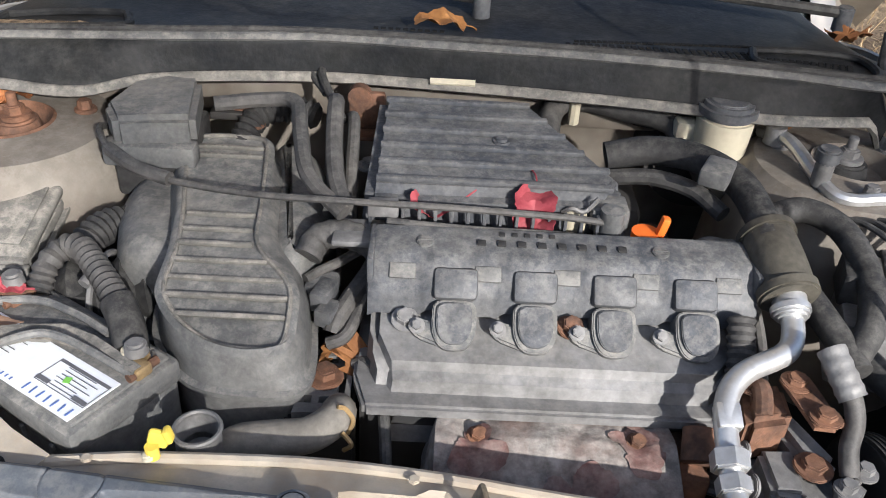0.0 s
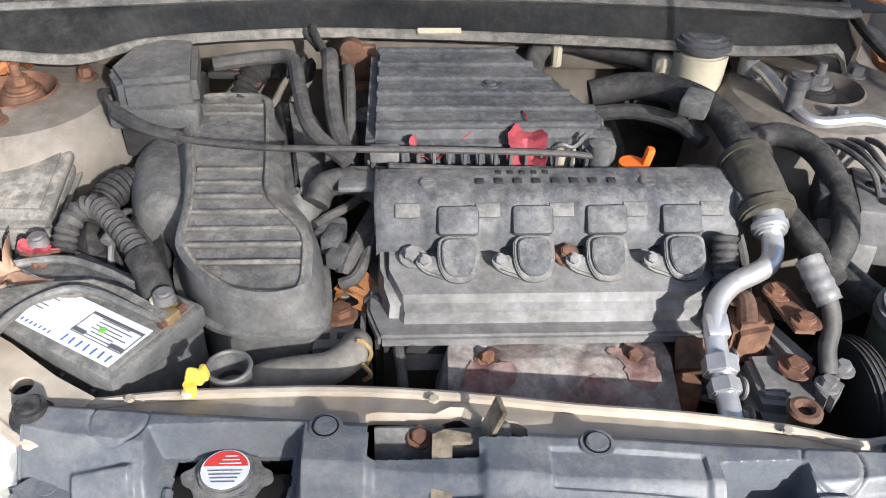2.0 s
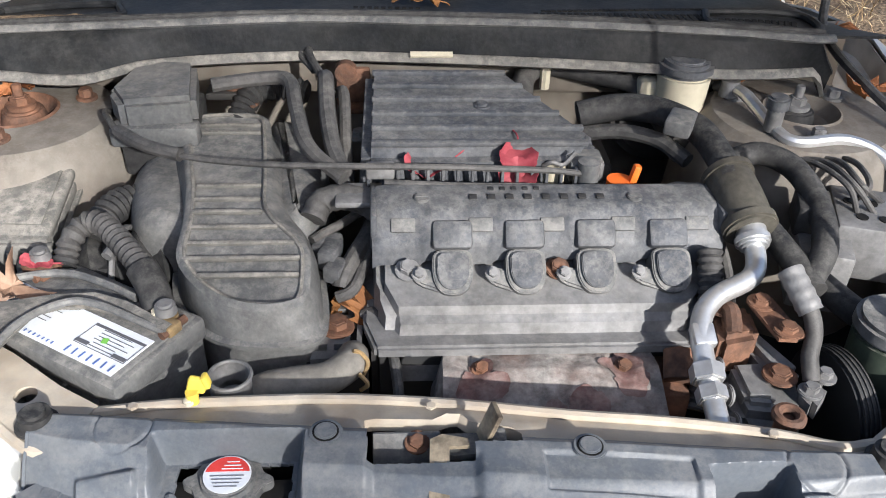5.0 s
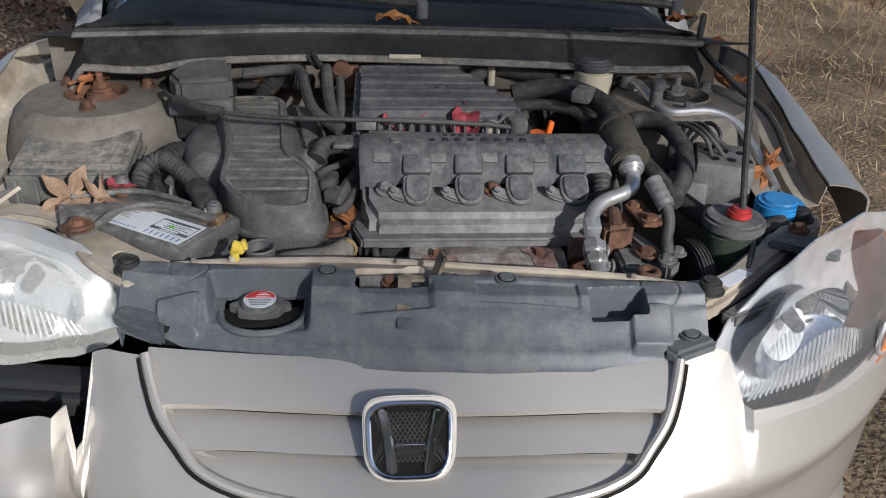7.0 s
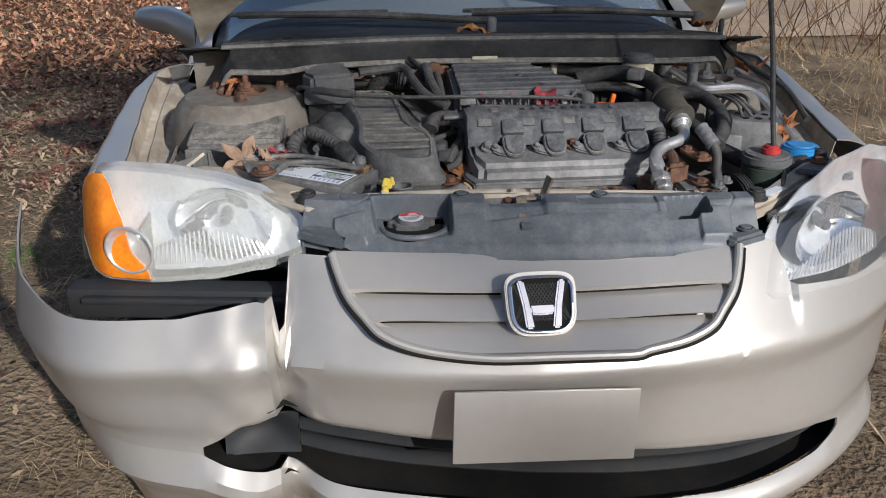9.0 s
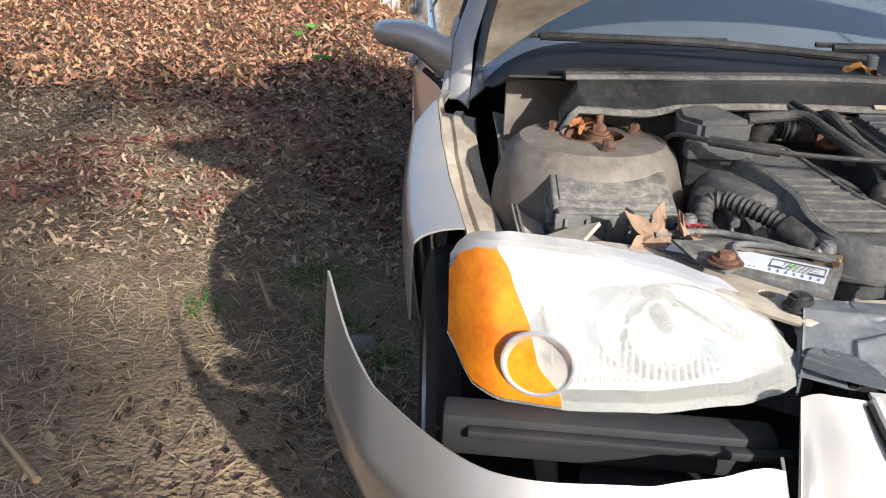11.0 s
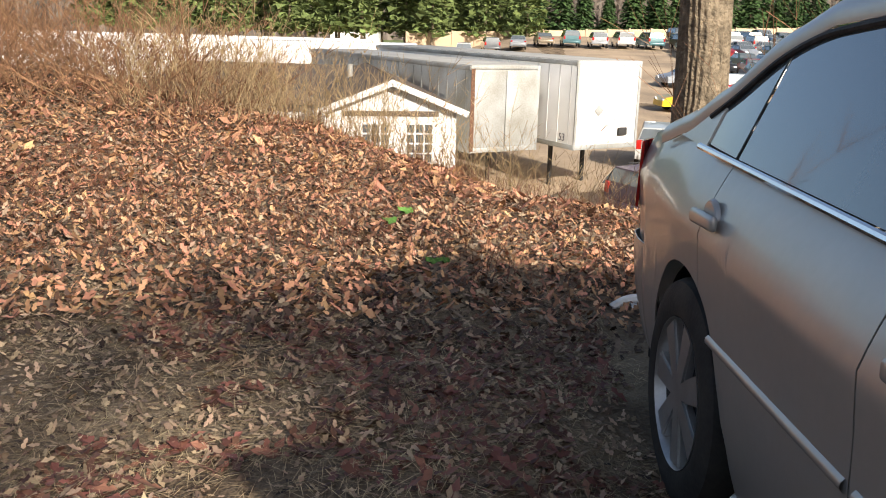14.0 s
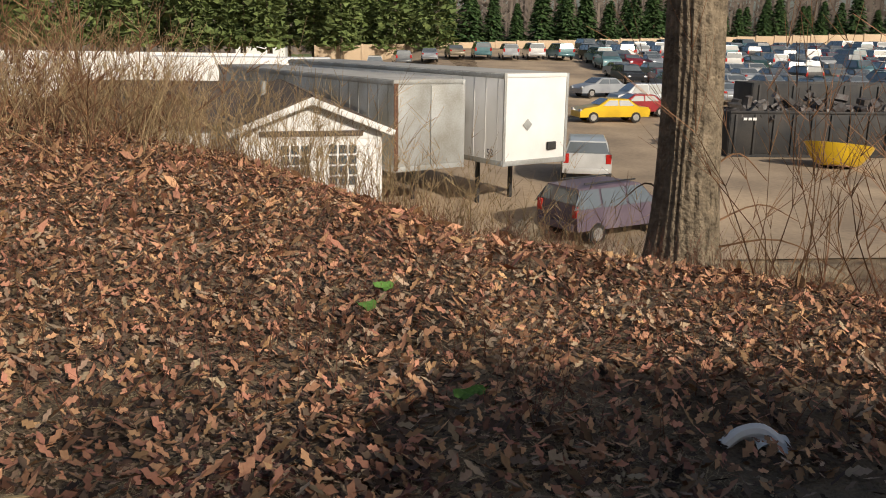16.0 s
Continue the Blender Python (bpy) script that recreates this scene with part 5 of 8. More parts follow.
def shield_z(k, v):
    """Pressed shield: k across from -1 to 1, v from the back to the front."""
    return curve1([(0, 0.716), (0.12, 0.732), (0.25, 0.737), (0.5, 0.739), (0.85, 0.715), (1, 0.66)], v) - 0.05 * step(0.90, 1.0, abs(k)) - 0.010 * math.exp(-((abs(k) - 0.62) / 0.10) ** 2) * math.exp(-((v - 0.45) / 0.16) ** 2) - 0.006 * math.exp(-((v - 0.16) / 0.035) ** 2) * step(0.92, 0.86, abs(k)) + 0.003 * noise.noise((k * 5, v * 4, 0))


hs = part("heat_shield", sheet(84, 34, lambda u, v: Vector((lerp(-1, 1, u) * curve1([(0, 0.112), (0.15, 0.125), (0.4, 0.136), (1, 0.138)], v) + 0.137, curve1(SH_Y, v), shield_z(lerp(-1, 1, u), v))), 0.003), SHIELD, car, "stained exhaust heat shield")
for x in (0.058, 0.222):
    bolt((x, 0.411, 0.731), 0.0078, hs, RUST, 0.011, True, (0, -0.3, 1))
for k0, v0, rk, rv, sd in ((-0.58, 0.62, 0.20, 0.13, 1), (0.62, 0.46, 0.17, 0.11, 2), (0.66, 0.60, 0.16, 0.10, 3), (0.28, 0.74, 0.15, 0.10, 4), (0.02, 0.80, 0.13, 0.08, 5), (-0.58, 0.44, 0.10, 0.08, 6)):
    bm = bmesh.new()
    rows = []
    for q in (0.0, 0.35, 0.7, 1.0):
        row = []
        for a in range(40):
            ang = 2 * math.pi * a / 40
            r = q * (1 + 0.45 * noise.noise((math.cos(ang) * 1.2, math.sin(ang) * 1.2, sd * 7.3)) + 0.10 * noise.noise((math.cos(ang) * 7, math.sin(ang) * 7, sd * 3.1)))
            k, v = k0 + rk * r * math.cos(ang), v0 + rv * r * math.sin(ang)
            row.append(bm.verts.new((k * curve1([(0, 0.112), (0.15, 0.125), (0.4, 0.136), (1, 0.138)], v) + 0.137, curve1(SH_Y, v), shield_z(k, v) + 0.0022)))
        rows.append(row)
    for a, b in zip(rows, rows[1:]):
        for k in range(40):
            bm.faces.new((a[k], b[k], b[(k + 1) % 40], a[(k + 1) % 40]))
    bmesh.ops.remove_doubles(bm, verts=bm.verts, dist=1e-6)
    bmesh.ops.recalc_face_normals(bm, faces=bm.faces)
    part("burnt_stain", bm, STAIN, hs, "dark maroon heat stain")
# air filter box
fb = part("air_filter_box", prism([(-0.085, 0.615), (0.225, 0.625), (0.245, 0.675), (0.135, 0.87), (-0.085, 0.87)], 0.80, 0.895, 0.012, [(-0.078, 0.635, 0.888), (0.205, 0.640, 0.888), (0.225, 0.68, 0.892), (0.125, 0.855, 0.908), (-0.075, 0.855, 0.908)]), GREYPL, car, "weathered grey ribbed filter box")
for k in range(6):
    y = 0.655 + 0.036 * k
    x1 = 0.215 if y < 0.70 else 0.215 - (y - 0.68) * 0.56
    part("rib", box(((x1 - 0.072) / 2, y, 0.8905 + (y - 0.64) * 0.09), (x1 + 0.062, 0.010, 0.008), 0.003, Matrix.Rotation(0.09, 4, "X")), GREYPL, fb)
for k in range(16):
    part("skirt_rib", box((-0.07 + 0.0185 * k, 0.617, 0.852), (0.004, 0.010, 0.05), 0.001), GREYPL, fb)
part("dimple", cyl((0.082, 0.75, 0.893), (0.082, 0.75, 0.903), 0.013, 0.010, 18, 0.003), GREYPL, fb)

# intake resonator: a moulded two-lobed body with a ribbed top
def res_z(y):
    return curve1([(0.43, 0.795), (0.46, 0.803), (0.50, 0.826), (0.58, 0.846), (0.78, 0.860)], y)


face_xy = [(-0.316, 0.765), (-0.312, 0.790), (-0.298, 0.802), (-0.232, 0.802), (-0.218, 0.790), (-0.212, 0.765), (-0.197, 0.630), (-0.195, 0.588), (-0.183, 0.562), (-0.160, 0.540), (-0.144, 0.518), (-0.142, 0.492), (-0.143, 0.464), (-0.152, 0.449), (-0.214, 0.450), (-0.255, 0.474), (-0.281, 0.503), (-0.282, 0.530), (-0.279, 0.560), (-0.287, 0.625), (-0.300, 0.680)]
rim_xy = [(-0.362, 0.760), (-0.352, 0.835), (-0.310, 0.862), (-0.215, 0.862), (-0.175, 0.835), (-0.158, 0.760), (-0.142, 0.640), (-0.136, 0.585), (-0.130, 0.560), (-0.126, 0.530), (-0.122, 0.500), (-0.120, 0.470), (-0.124, 0.444), (-0.140, 0.430), (-0.220, 0.432), (-0.258, 0.456), (-0.294, 0.505), (-0.305, 0.545), (-0.310, 0.580), (-0.326, 0.640), (-0.350, 0.700)]
N = 120
face = evenly(rounded([(x, y, res_z(y)) for x, y in face_xy]), N)
rim = evenly(rounded([(x, y, 0.752) for x, y in rim_xy]), N)
mid = [swell(face, 0.006)[k].lerp(rim[k], 0.45) + Vector((0, 0, 0.014)) for k in range(N)]
res = part("intake_resonator", loft([[p - Vector((0, 0, 0.14)) for p in swell(rim, -0.006)], swell(rim, -0.004), swell(rim, 0.005), swell(rim, 0.005, 0.006), swell(rim, -0.002, 0.008), [rim[k].lerp(mid[k], 0.5) + Vector((0, 0, 0.006)) for k in range(N)], mid, [mid[k].lerp(face[k], 0.55) + Vector((0, 0, 0.008)) for k in range(N)], swell(face, 0.008, -0.003), swell(face, 0.003, 0.001), swell(face, -0.001, 0.001), swell(face, -0.004, -0.0025), swell(face, -0.010, -0.003)]), BLACK, car, "dusty black ribbed intake resonator", 50)
for ya, xl, xr in ((0.772, -0.310, -0.219), (0.752, -0.308, -0.217), (0.628, -0.283, -0.203), (0.600, -0.281, -0.201), (0.574, -0.279, -0.196), (0.550, -0.280, -0.176), (0.527, -0.281, -0.155), (0.504, -0.278, -0.147), (0.484, -0.262, -0.147)):
    part("rib", box(((xl + xr) / 2, ya, res_z(ya) - 0.0015), (xr - xl, 0.0065, 0.006), 0.0022, Matrix.Rotation(math.atan((res_z(ya + 0.01) - res_z(ya - 0.01)) / 0.02), 4, "X")), DUSTY, res)
part("panel_edge", tube([*swell(face, -0.0015, -0.0008), swell(face, -0.0015, -0.0008)[0]], 0.0030, 8, 1), DUSTY, res)
right_lobe = evenly(rounded([(-0.235, 0.868, 0), (-0.160, 0.850, 0), (-0.130, 0.760, 0), (-0.122, 0.690, 0), (-0.124, 0.625, 0), (-0.140, 0.570, 0), (-0.19, 0.58, 0), (-0.22, 0.70, 0)]), 60)
left_lobe = evenly(rounded([(-0.385, 0.770, 0), (-0.31, 0.790, 0), (-0.265, 0.70, 0), (-0.262, 0.565, 0), (-0.345, 0.572, 0), (-0.366, 0.60, 0), (-0.390, 0.69, 0)]), 60)
for lobe, zt in ((right_lobe, 0.832), (left_lobe, 0.826)):
    part("resonator_lobe", loft([[p + Vector((0, 0, zt + dz)) for p in swell(lobe, d)] for d, dz in ((-0.012, -0.20), (0.004, -0.125), (0.010, -0.123), (0.010, -0.116), (0.003, -0.114), (0.0, -0.04), (-0.006, -0.015), (-0.018, -0.002), (-0.032, 0.004))]), BLACK, res, "", 50)

# battery and what stands round it
BT = Matrix.Translation((-0.392, 0.4595, 0.6835)) @ Matrix.Rotation(radians(-32), 4, "Z")


def inb(bm):
    bm.transform(BT)
    return bm


bat = part("battery", inb(joined(box((0, 0, 0), (0.242, 0.130, 0.196), 0.007), box((0, 0, 0.085), (0.248, 0.136, 0.030), 0.006))), BLACK, car, "dusty black battery with printed label")
part("battery_lid", inb(box((0, 0.002, 0.1005), (0.232, 0.120, 0.006), 0.003)), BLACK, bat)
for k in range(5):
    part("case_rib", inb(box((-0.09 + 0.045 * k, -0.0665, -0.01), (0.006, 0.005, 0.16), 0.0015)), BLACK, bat)
part("battery_label", inb(box((0.004, -0.026, 0.1042), (0.212, 0.062, 0.001))), PAPER, bat, "white and blue battery label")
part("label_panel", inb(plate([(0.036, -0.004), (0.108, -0.004), (0.108, -0.038), (0.036, -0.038)], [[(0.0367, -0.0075), (0.1073, -0.0075), (0.1073, -0.0373), (0.0367, -0.0373)]], 0.1053, 0.0005)), INK, bat)
for k, w in enumerate((0.050, 0.058, 0.046, 0.060, 0.040, 0.054)):
    part("label_bar", inb(box((0.072 + 0.004 * (k % 2), -0.009 - 0.005 * k, 0.1052), (w * 0.8, 0.0008, 0.0005))), INK, bat)
for x, y in ((0.098, -0.034), (0.045, -0.034)):
    part("label_block", inb(box((x, y, 0.1056), (0.018, 0.005, 0.0005))), INK, bat)
part("label_mark", inb(box((0.066, -0.022, 0.1057), (0.007, 0.008, 0.0005), rot=Matrix.Rotation(0.4, 4, "Z"))), GREENINK, bat)
for k in range(6):
    part("label_bar", inb(box((-0.055 + 0.004 * (k % 3), 0.0 - 0.006 * k, 0.1052), (0.075 - 0.010 * (k % 2), 0.0007, 0.0005))), INK, bat)
for k in range(7):
    part("label_word", inb(box((0.040 + 0.0105 * k, -0.049, 0.1053), (0.0018, 0.0100, 0.0005), rot=Matrix.Rotation(0.12 * (k % 2), 4, "Z"))), BLUEINK, bat)
for k in range(8):
    part("label_word", inb(box((-0.028 + 0.0068 * k, -0.0515, 0.1053), (0.0016, 0.0040, 0.0005))), BLUEINK, bat)
for x, y in ((0.100, 0.036), (-0.095, 0.036)):
    t = part("terminal", inb(joined(cyl((x, y, 0.100), (x, y, 0.118), 0.013, 0.012, 18, 0.003), box((x + 0.004, y - 0.010, 0.110), (0.036, 0.020, 0.014), 0.003))), RUST if x < 0 else CUTBRASS, bat, "corroded brass battery terminal")
    part("terminal_bolt", inb(cyl((x + 0.016, y - 0.026, 0.110), (x + 0.016, y + 0.010, 0.110), 0.005, seg=8)), RUST, t)
    part("terminal_cap", inb(cyl((x, y, 0.116), (x, y, 0.132), 0.0128, 0.0105, 18, 0.003)), ALU, t)
clampb = plate([(-0.515, 0.425), (-0.495, 0.365), (-0.470, 0.338), (-0.448, 0.346), (-0.438, 0.400), (-0.425, 0.434), (-0.405, 0.455), (-0.385, 0.461), (-0.350, 0.447), (-0.285, 0.408), (-0.278, 0.418), (-0.336, 0.459), (-0.377, 0.482), (-0.42, 0.474), (-0.470, 0.450)], [ring_xy((-0.468, 0.405), 0.006, 12, 0.009)], 0.796, 0.004, lambda x, y: 0.018 * step(-0.40, -0.46, x) + 0.006 * math.sin(60 * (x + y)))
clamp = part("battery_clamp", clampb, DUSTY, car, "grey pressed hold-down bar")
part("clamp_edge", tube([(-0.448, 0.346, 0.814), (-0.438, 0.400, 0.812), (-0.425, 0.434, 0.806), (-0.405, 0.455, 0.802), (-0.385, 0.461, 0.800), (-0.350, 0.447, 0.800), (-0.285, 0.410, 0.796)], 0.0045, 8, 3), BLACK, clamp)
part("clamp_washer", cyl((-0.466, 0.354, 0.815), (-0.466, 0.354, 0.818), 0.024, seg=24, bevel=0.001), RUST, clamp)
bolt((-0.466, 0.354, 0.818), 0.012, clamp, RUST, 0.012)
part("clamp_strap", tube([(-0.33, 0.475, 0.792), (-0.37, 0.500, 0.794), (-0.43, 0.52, 0.796), (-0.52, 0.49, 0.800)], 0.005, 8, 4), BLACK, clamp)
part("battery_cable", tube([(-0.300, 0.455, 0.792), (-0.310, 0.478, 0.805), (-0.332, 0.508, 0.818), (-0.368, 0.553, 0.826), (-0.392, 0.580, 0.826), (-0.412, 0.585, 0.82), (-0.425, 0.565, 0.81), (-0.43, 0.54, 0.79)], 0.0135, 14, 8, 0.0016), HOSE, car, "ribbed cable conduit")
part("cable_bend", tube([(-0.415, 0.60, 0.785), (-0.402, 0.64, 0.80), (-0.385, 0.67, 0.80), (-0.355, 0.70, 0.78), (-0.34, 0.72, 0.74)], 0.020, 14, 8, 0.0018), RUBBER, car, "ribbed black conduit")
part("cable_tape", tube([(-0.300, 0.452, 0.79), (-0.310, 0.476, 0.804), (-0.326, 0.500, 0.815)], 0.0185, 12), RUBBER, car)
part("cable_lug", joined(cyl((-0.297, 0.438, 0.785), (-0.297, 0.438, 0.806), 0.009, 0.007, 12, 0.002), box((-0.297, 0.446, 0.800), (0.014, 0.022, 0.008), 0.002)), CREAM, car, "cream cable lug")
part("intake_bellows", tube([(-0.49, 0.565, 0.745), (-0.43, 0.578, 0.750), (-0.36, 0.595, 0.756), (-0.30, 0.610, 0.76)], 0.040, 20, 10, 0.0055, 0.020), RUBBER, car, "ribbed rubber intake duct")
part("duct_clamp", joined(tube([(-0.375 + 0.006 * math.cos(a), 0.592 + 0.047 * math.cos(a), 0.755 + 0.047 * math.sin(a)) for a in [math.pi * k / 12 for k in range(13)]], 0.004, 6, 2), cyl((-0.380, 0.545, 0.800), (-0.372, 0.565, 0.806), 0.007, seg=10)), ALU, car, "steel hose clamp")
FZ = Matrix.Translation((-0.552, 0.643, 0.821)) @ Matrix.Rotation(-0.06, 4, "Z") @ Matrix.Rotation(0.29, 4, "X")


def inf(bm):
    bm.transform(FZ)
    return bm


fz = part("fuse_box", inf(joined(box((0, 0, -0.022), (0.196, 0.118, 0.018), 0.005), box((0, -0.002, -0.028), (0.208, 0.128, 0.006), 0.002))), DUSTY, car, "dusty black fuse box")
part("fuse_lid", inf(joined(box((0, 0, -0.006), (0.196, 0.118, 0.016), 0.007, seg=3), box((0, 0.004, 0.003), (0.172, 0.092, 0.004), 0.002))), DUSTY, fz)
part("fuse_grip", inf(box((-0.008, 0.050, 0.012), (0.078, 0.026, 0.022), 0.005)), DUSTY, fz)
part("fuse_base", joined(box((-0.552, 0.635, 0.755), (0.19, 0.12, 0.10), 0.006), box((-0.552, 0.574, 0.775), (0.20, 0.010, 0.05), 0.003)), DUSTY, fz)
for x in (-0.075, -0.052, 0.048, 0.072):
    part("fuse_clip", inf(joined(box((x, -0.064, -0.020), (0.016, 0.010, 0.034), 0.002), box((x, -0.068, -0.030), (0.020, 0.008, 0.008), 0.002))), DUSTY, fz)
for x in (-0.062, 0.055):
    part("fuse_hinge", inf(joined(*[box((x + 0.007 * k, 0.064, 0.004), (0.004, 0.012, 0.016), 0.001) for k in range(-1, 2)])), RUBBER, fz)
for k in range(6):
    part("base_rib", box((-0.635 + 0.033 * k, 0.567, 0.772), (0.005, 0.006, 0.045), 0.001), BLACK, fz)
part("box_bracket", plate([(-0.46, 0.545), (-0.375, 0.555), (-0.372, 0.566), (-0.46, 0.562)], [], 0.776, 0.004), STEELBLK, car, "thin steel bracket")
rb = part("relay_box", prism([(-0.415, 0.77), (-0.40, 0.84), (-0.36, 0.865), (-0.315, 0.86), (-0.295, 0.74), (-0.39, 0.725)], 0.88, 0.915, 0.008), BLACK, car, "dusty black control unit cover")
part("relay_base", box((-0.352, 0.785, 0.84), (0.10, 0.10, 0.08), 0.006), RUBBER, rb)
part("relay_cover", box((-0.352, 0.735, 0.865), (0.115, 0.03, 0.03), 0.006), BLACK, rb)

# dipstick, filler, pipes at the front
dip = part("dipstick", joined(cyl((-0.243, 0.326, 0.776), (-0.243, 0.326, 0.790), 0.0065, seg=14), box((-0.238, 0.333, 0.793), (0.020, 0.008, 0.020), 0.004, Matrix.Rotation(0.3, 4, "Y")), box((-0.229, 0.334, 0.797), (0.007, 0.012, 0.016), 0.003, Matrix.Rotation(-0.25, 4, "Y"))), YELLOWPL, car, "yellow dipstick handle")
part("dipstick_tip", cyl((-0.246, 0.322, 0.777), (-0.246, 0.322, 0.784), 0.0055, seg=14, bevel=0.0015), CREAM, dip)
part("filler_neck", joined(sheet(32, 2, lambda u, v: Vector((-0.212 + lerp(0.0205, 0.016, v) * math.cos(2 * math.pi * u), 0.362 + lerp(0.0205, 0.016, v) * math.sin(2 * math.pi * u), 0.776 - 0.02 * v))), sheet(32, 2, lambda u, v: Vector((-0.212 + 0.022 * math.cos(2 * math.pi * u), 0.362 + 0.022 * math.sin(2 * math.pi * u), 0.777 - 0.06 * v)), 0.002), tube([(-0.212 + 0.022 * math.cos(a), 0.362 + 0.022 * math.sin(a), 0.777) for a in [2 * math.pi * k / 24 for k in range(25)]], 0.0024, 6, 1), cyl((-0.212, 0.362, 0.71), (-0.212, 0.362, 0.750), 0.015, seg=20)), ALU, car, "open grey filler neck")
part("coolant_pipe", tube([(-0.205, 0.372, 0.715), (-0.185, 0.388, 0.730), (-0.15, 0.392, 0.736), (-0.115, 0.396, 0.738), (-0.092, 0.415, 0.740), (-0.088, 0.440, 0.730), (-0.09, 0.46, 0.70)], 0.0185, 18), PALEHOSE, car, "dust-covered rubber coolant hose")
part("hose_clamp", joined(tube([(-0.076, 0.408, 0.73), (-0.070, 0.412, 0.745), (-0.078, 0.418, 0.755), (-0.086, 0.416, 0.760)], 0.0026, 6), tube([(-0.078, 0.395, 0.72), (-0.070, 0.392, 0.732), (-0.080, 0.398, 0.742)], 0.0026, 6)), CUTBRASS, car, "brass wire clamp")
em1 = part("engine_mount", plate([(-0.142, 0.530), (-0.086, 0.528), (-0.078, 0.500), (-0.078, 0.445), (-0.085, 0.432), (-0.136, 0.428), (-0.132, 0.46)], [[(-0.132 + 0.022 * i + dx, 0.443 + 0.064 * j + dy) for dx, dy in ((0, 0), (0.014, 0), (0.014, 0.011), (0, 0.011))] for i in range(2) for j in range(2)] + [[(-0.092, 0.460), (-0.084, 0.460), (-0.084, 0.495), (-0.092, 0.495)]], 0.737, 0.012), ALU, car, "aluminium engine mount bracket")
part("mount_core", prism([(-0.15, 0.54), (-0.08, 0.54), (-0.07, 0.43), (-0.145, 0.425)], 0.66, 0.724, 0.004), STEELBLK, em1)
bolt((-0.107, 0.480, 0.738), 0.013, em1, RUST, 0.016)
part("mount_plate", prism([(-0.140, 0.420), (-0.085, 0.420), (-0.074, 0.445), (-0.082, 0.430)], 0.718, 0.726, 0.002), RUST, em1)
part("engine_wire", tube([(-0.078, 0.500, 0.742), (-0.062, 0.495, 0.750), (-0.048, 0.470, 0.745), (-0.038, 0.42, 0.72), (-0.034, 0.38, 0.69), (-0.034, 0.35, 0.66)], 0.0065, 10), HOSE, car, "grey rubber breather line")
for pts, r in (([(-0.062, 0.632, 0.795), (-0.072, 0.600, 0.79), (-0.088, 0.560, 0.785), (-0.100, 0.535, 0.775), (-0.104, 0.525, 0.765)], 0.0115), ([(-0.060, 0.612, 0.79), (-0.072, 0.575, 0.782), (-0.080, 0.540, 0.775), (-0.090, 0.515, 0.768), (-0.108, 0.512, 0.76)], 0.0075), ([(-0.14, 0.575, 0.80), (-0.125, 0.590, 0.802), (-0.10, 0.61, 0.805), (-0.07, 0.64, 0.81)], 0.006)):
    part("wire_loom", tube(pts, r, 10), HOSE, car, "taped wire loom")
part("connector", joined(box((-0.122, 0.580, 0.786), (0.034, 0.040, 0.026), 0.006, Matrix.Rotation(-0.2, 4, "Z")), box((-0.117, 0.562, 0.788), (0.022, 0.036, 0.026), 0.003, Matrix.Rotation(-0.3, 4, "Z")), box((-0.110, 0.540, 0.780), (0.022, 0.030, 0.022), 0.003, Matrix.Rotation(-0.4, 4, "Z"))), GREYPL, car, "grey sensor connector")
part("breather_hose", tube([(-0.138, 0.585, 0.825), (-0.128, 0.603, 0.838), (-0.102, 0.609, 0.842), (-0.075, 0.603, 0.838), (-0.055, 0.592, 0.83)], 0.0165, 14, 8, 0.0006, 0.01), HOSE, car, "braided breather hose")

# cables and hoses across the back
part("throttle_cable", tube([(-0.425, 0.81, 0.86), (-0.42, 0.755, 0.885), (-0.37, 0.67, 0.893), (-0.30, 0.625, 0.893), (-0.20, 0.607, 0.890), (-0.09, 0.605, 0.888), (0.02, 0.605, 0.886), (0.15, 0.61, 0.878), (0.20, 0.615, 0.87)], 0.0042, 8), HOSE, car, "thin control cable")
part("cable_sleeve", tube([(-0.385, 0.69, 0.892), (-0.34, 0.645, 0.895), (-0.295, 0.623, 0.894)], 0.0085, 10), HOSE, car)
part("second_cable", tube([(-0.05, 0.60, 0.868), (0.05, 0.596, 0.865), (0.16, 0.60, 0.86), (0.24, 0.60, 0.845), (0.36, 0.60, 0.83)], 0.0042, 8), HOSE, car, "thin control cable")
part("cable_bracket", joined(box((-0.055, 0.612, 0.878), (0.035, 0.014, 0.02), 0.003), box((-0.075, 0.60, 0.85), (0.07, 0.05, 0.008), 0.003)), ALU, car, "metal cable bracket")
for pts, r in (([(-0.285, 0.80, 0.905), (-0.22, 0.815, 0.908), (-0.18, 0.80, 0.912), (-0.165, 0.735, 0.90), (-0.145, 0.66, 0.885), (-0.10, 0.615, 0.865)], 0.010),
               ([(-0.135, 0.84, 0.88), (-0.13, 0.81, 0.912), (-0.125, 0.74, 0.895), (-0.115, 0.67, 0.88), (-0.10, 0.62, 0.87)], 0.011),
               ([(-0.115, 0.83, 0.88), (-0.105, 0.79, 0.895), (-0.10, 0.70, 0.86), (-0.095, 0.65, 0.82)], 0.008),
               ([(-0.145, 0.97, 0.90), (-0.16, 0.90, 0.915), (-0.14, 0.84, 0.905), (-0.12, 0.80, 0.89)], 0.006),
               ([(-0.165, 0.975, 0.90), (-0.175, 0.91, 0.91), (-0.15, 0.86, 0.90)], 0.005)):
    part("vacuum_hose", tube(pts, r, 10), HOSE, car, "dusty rubber vacuum hose")
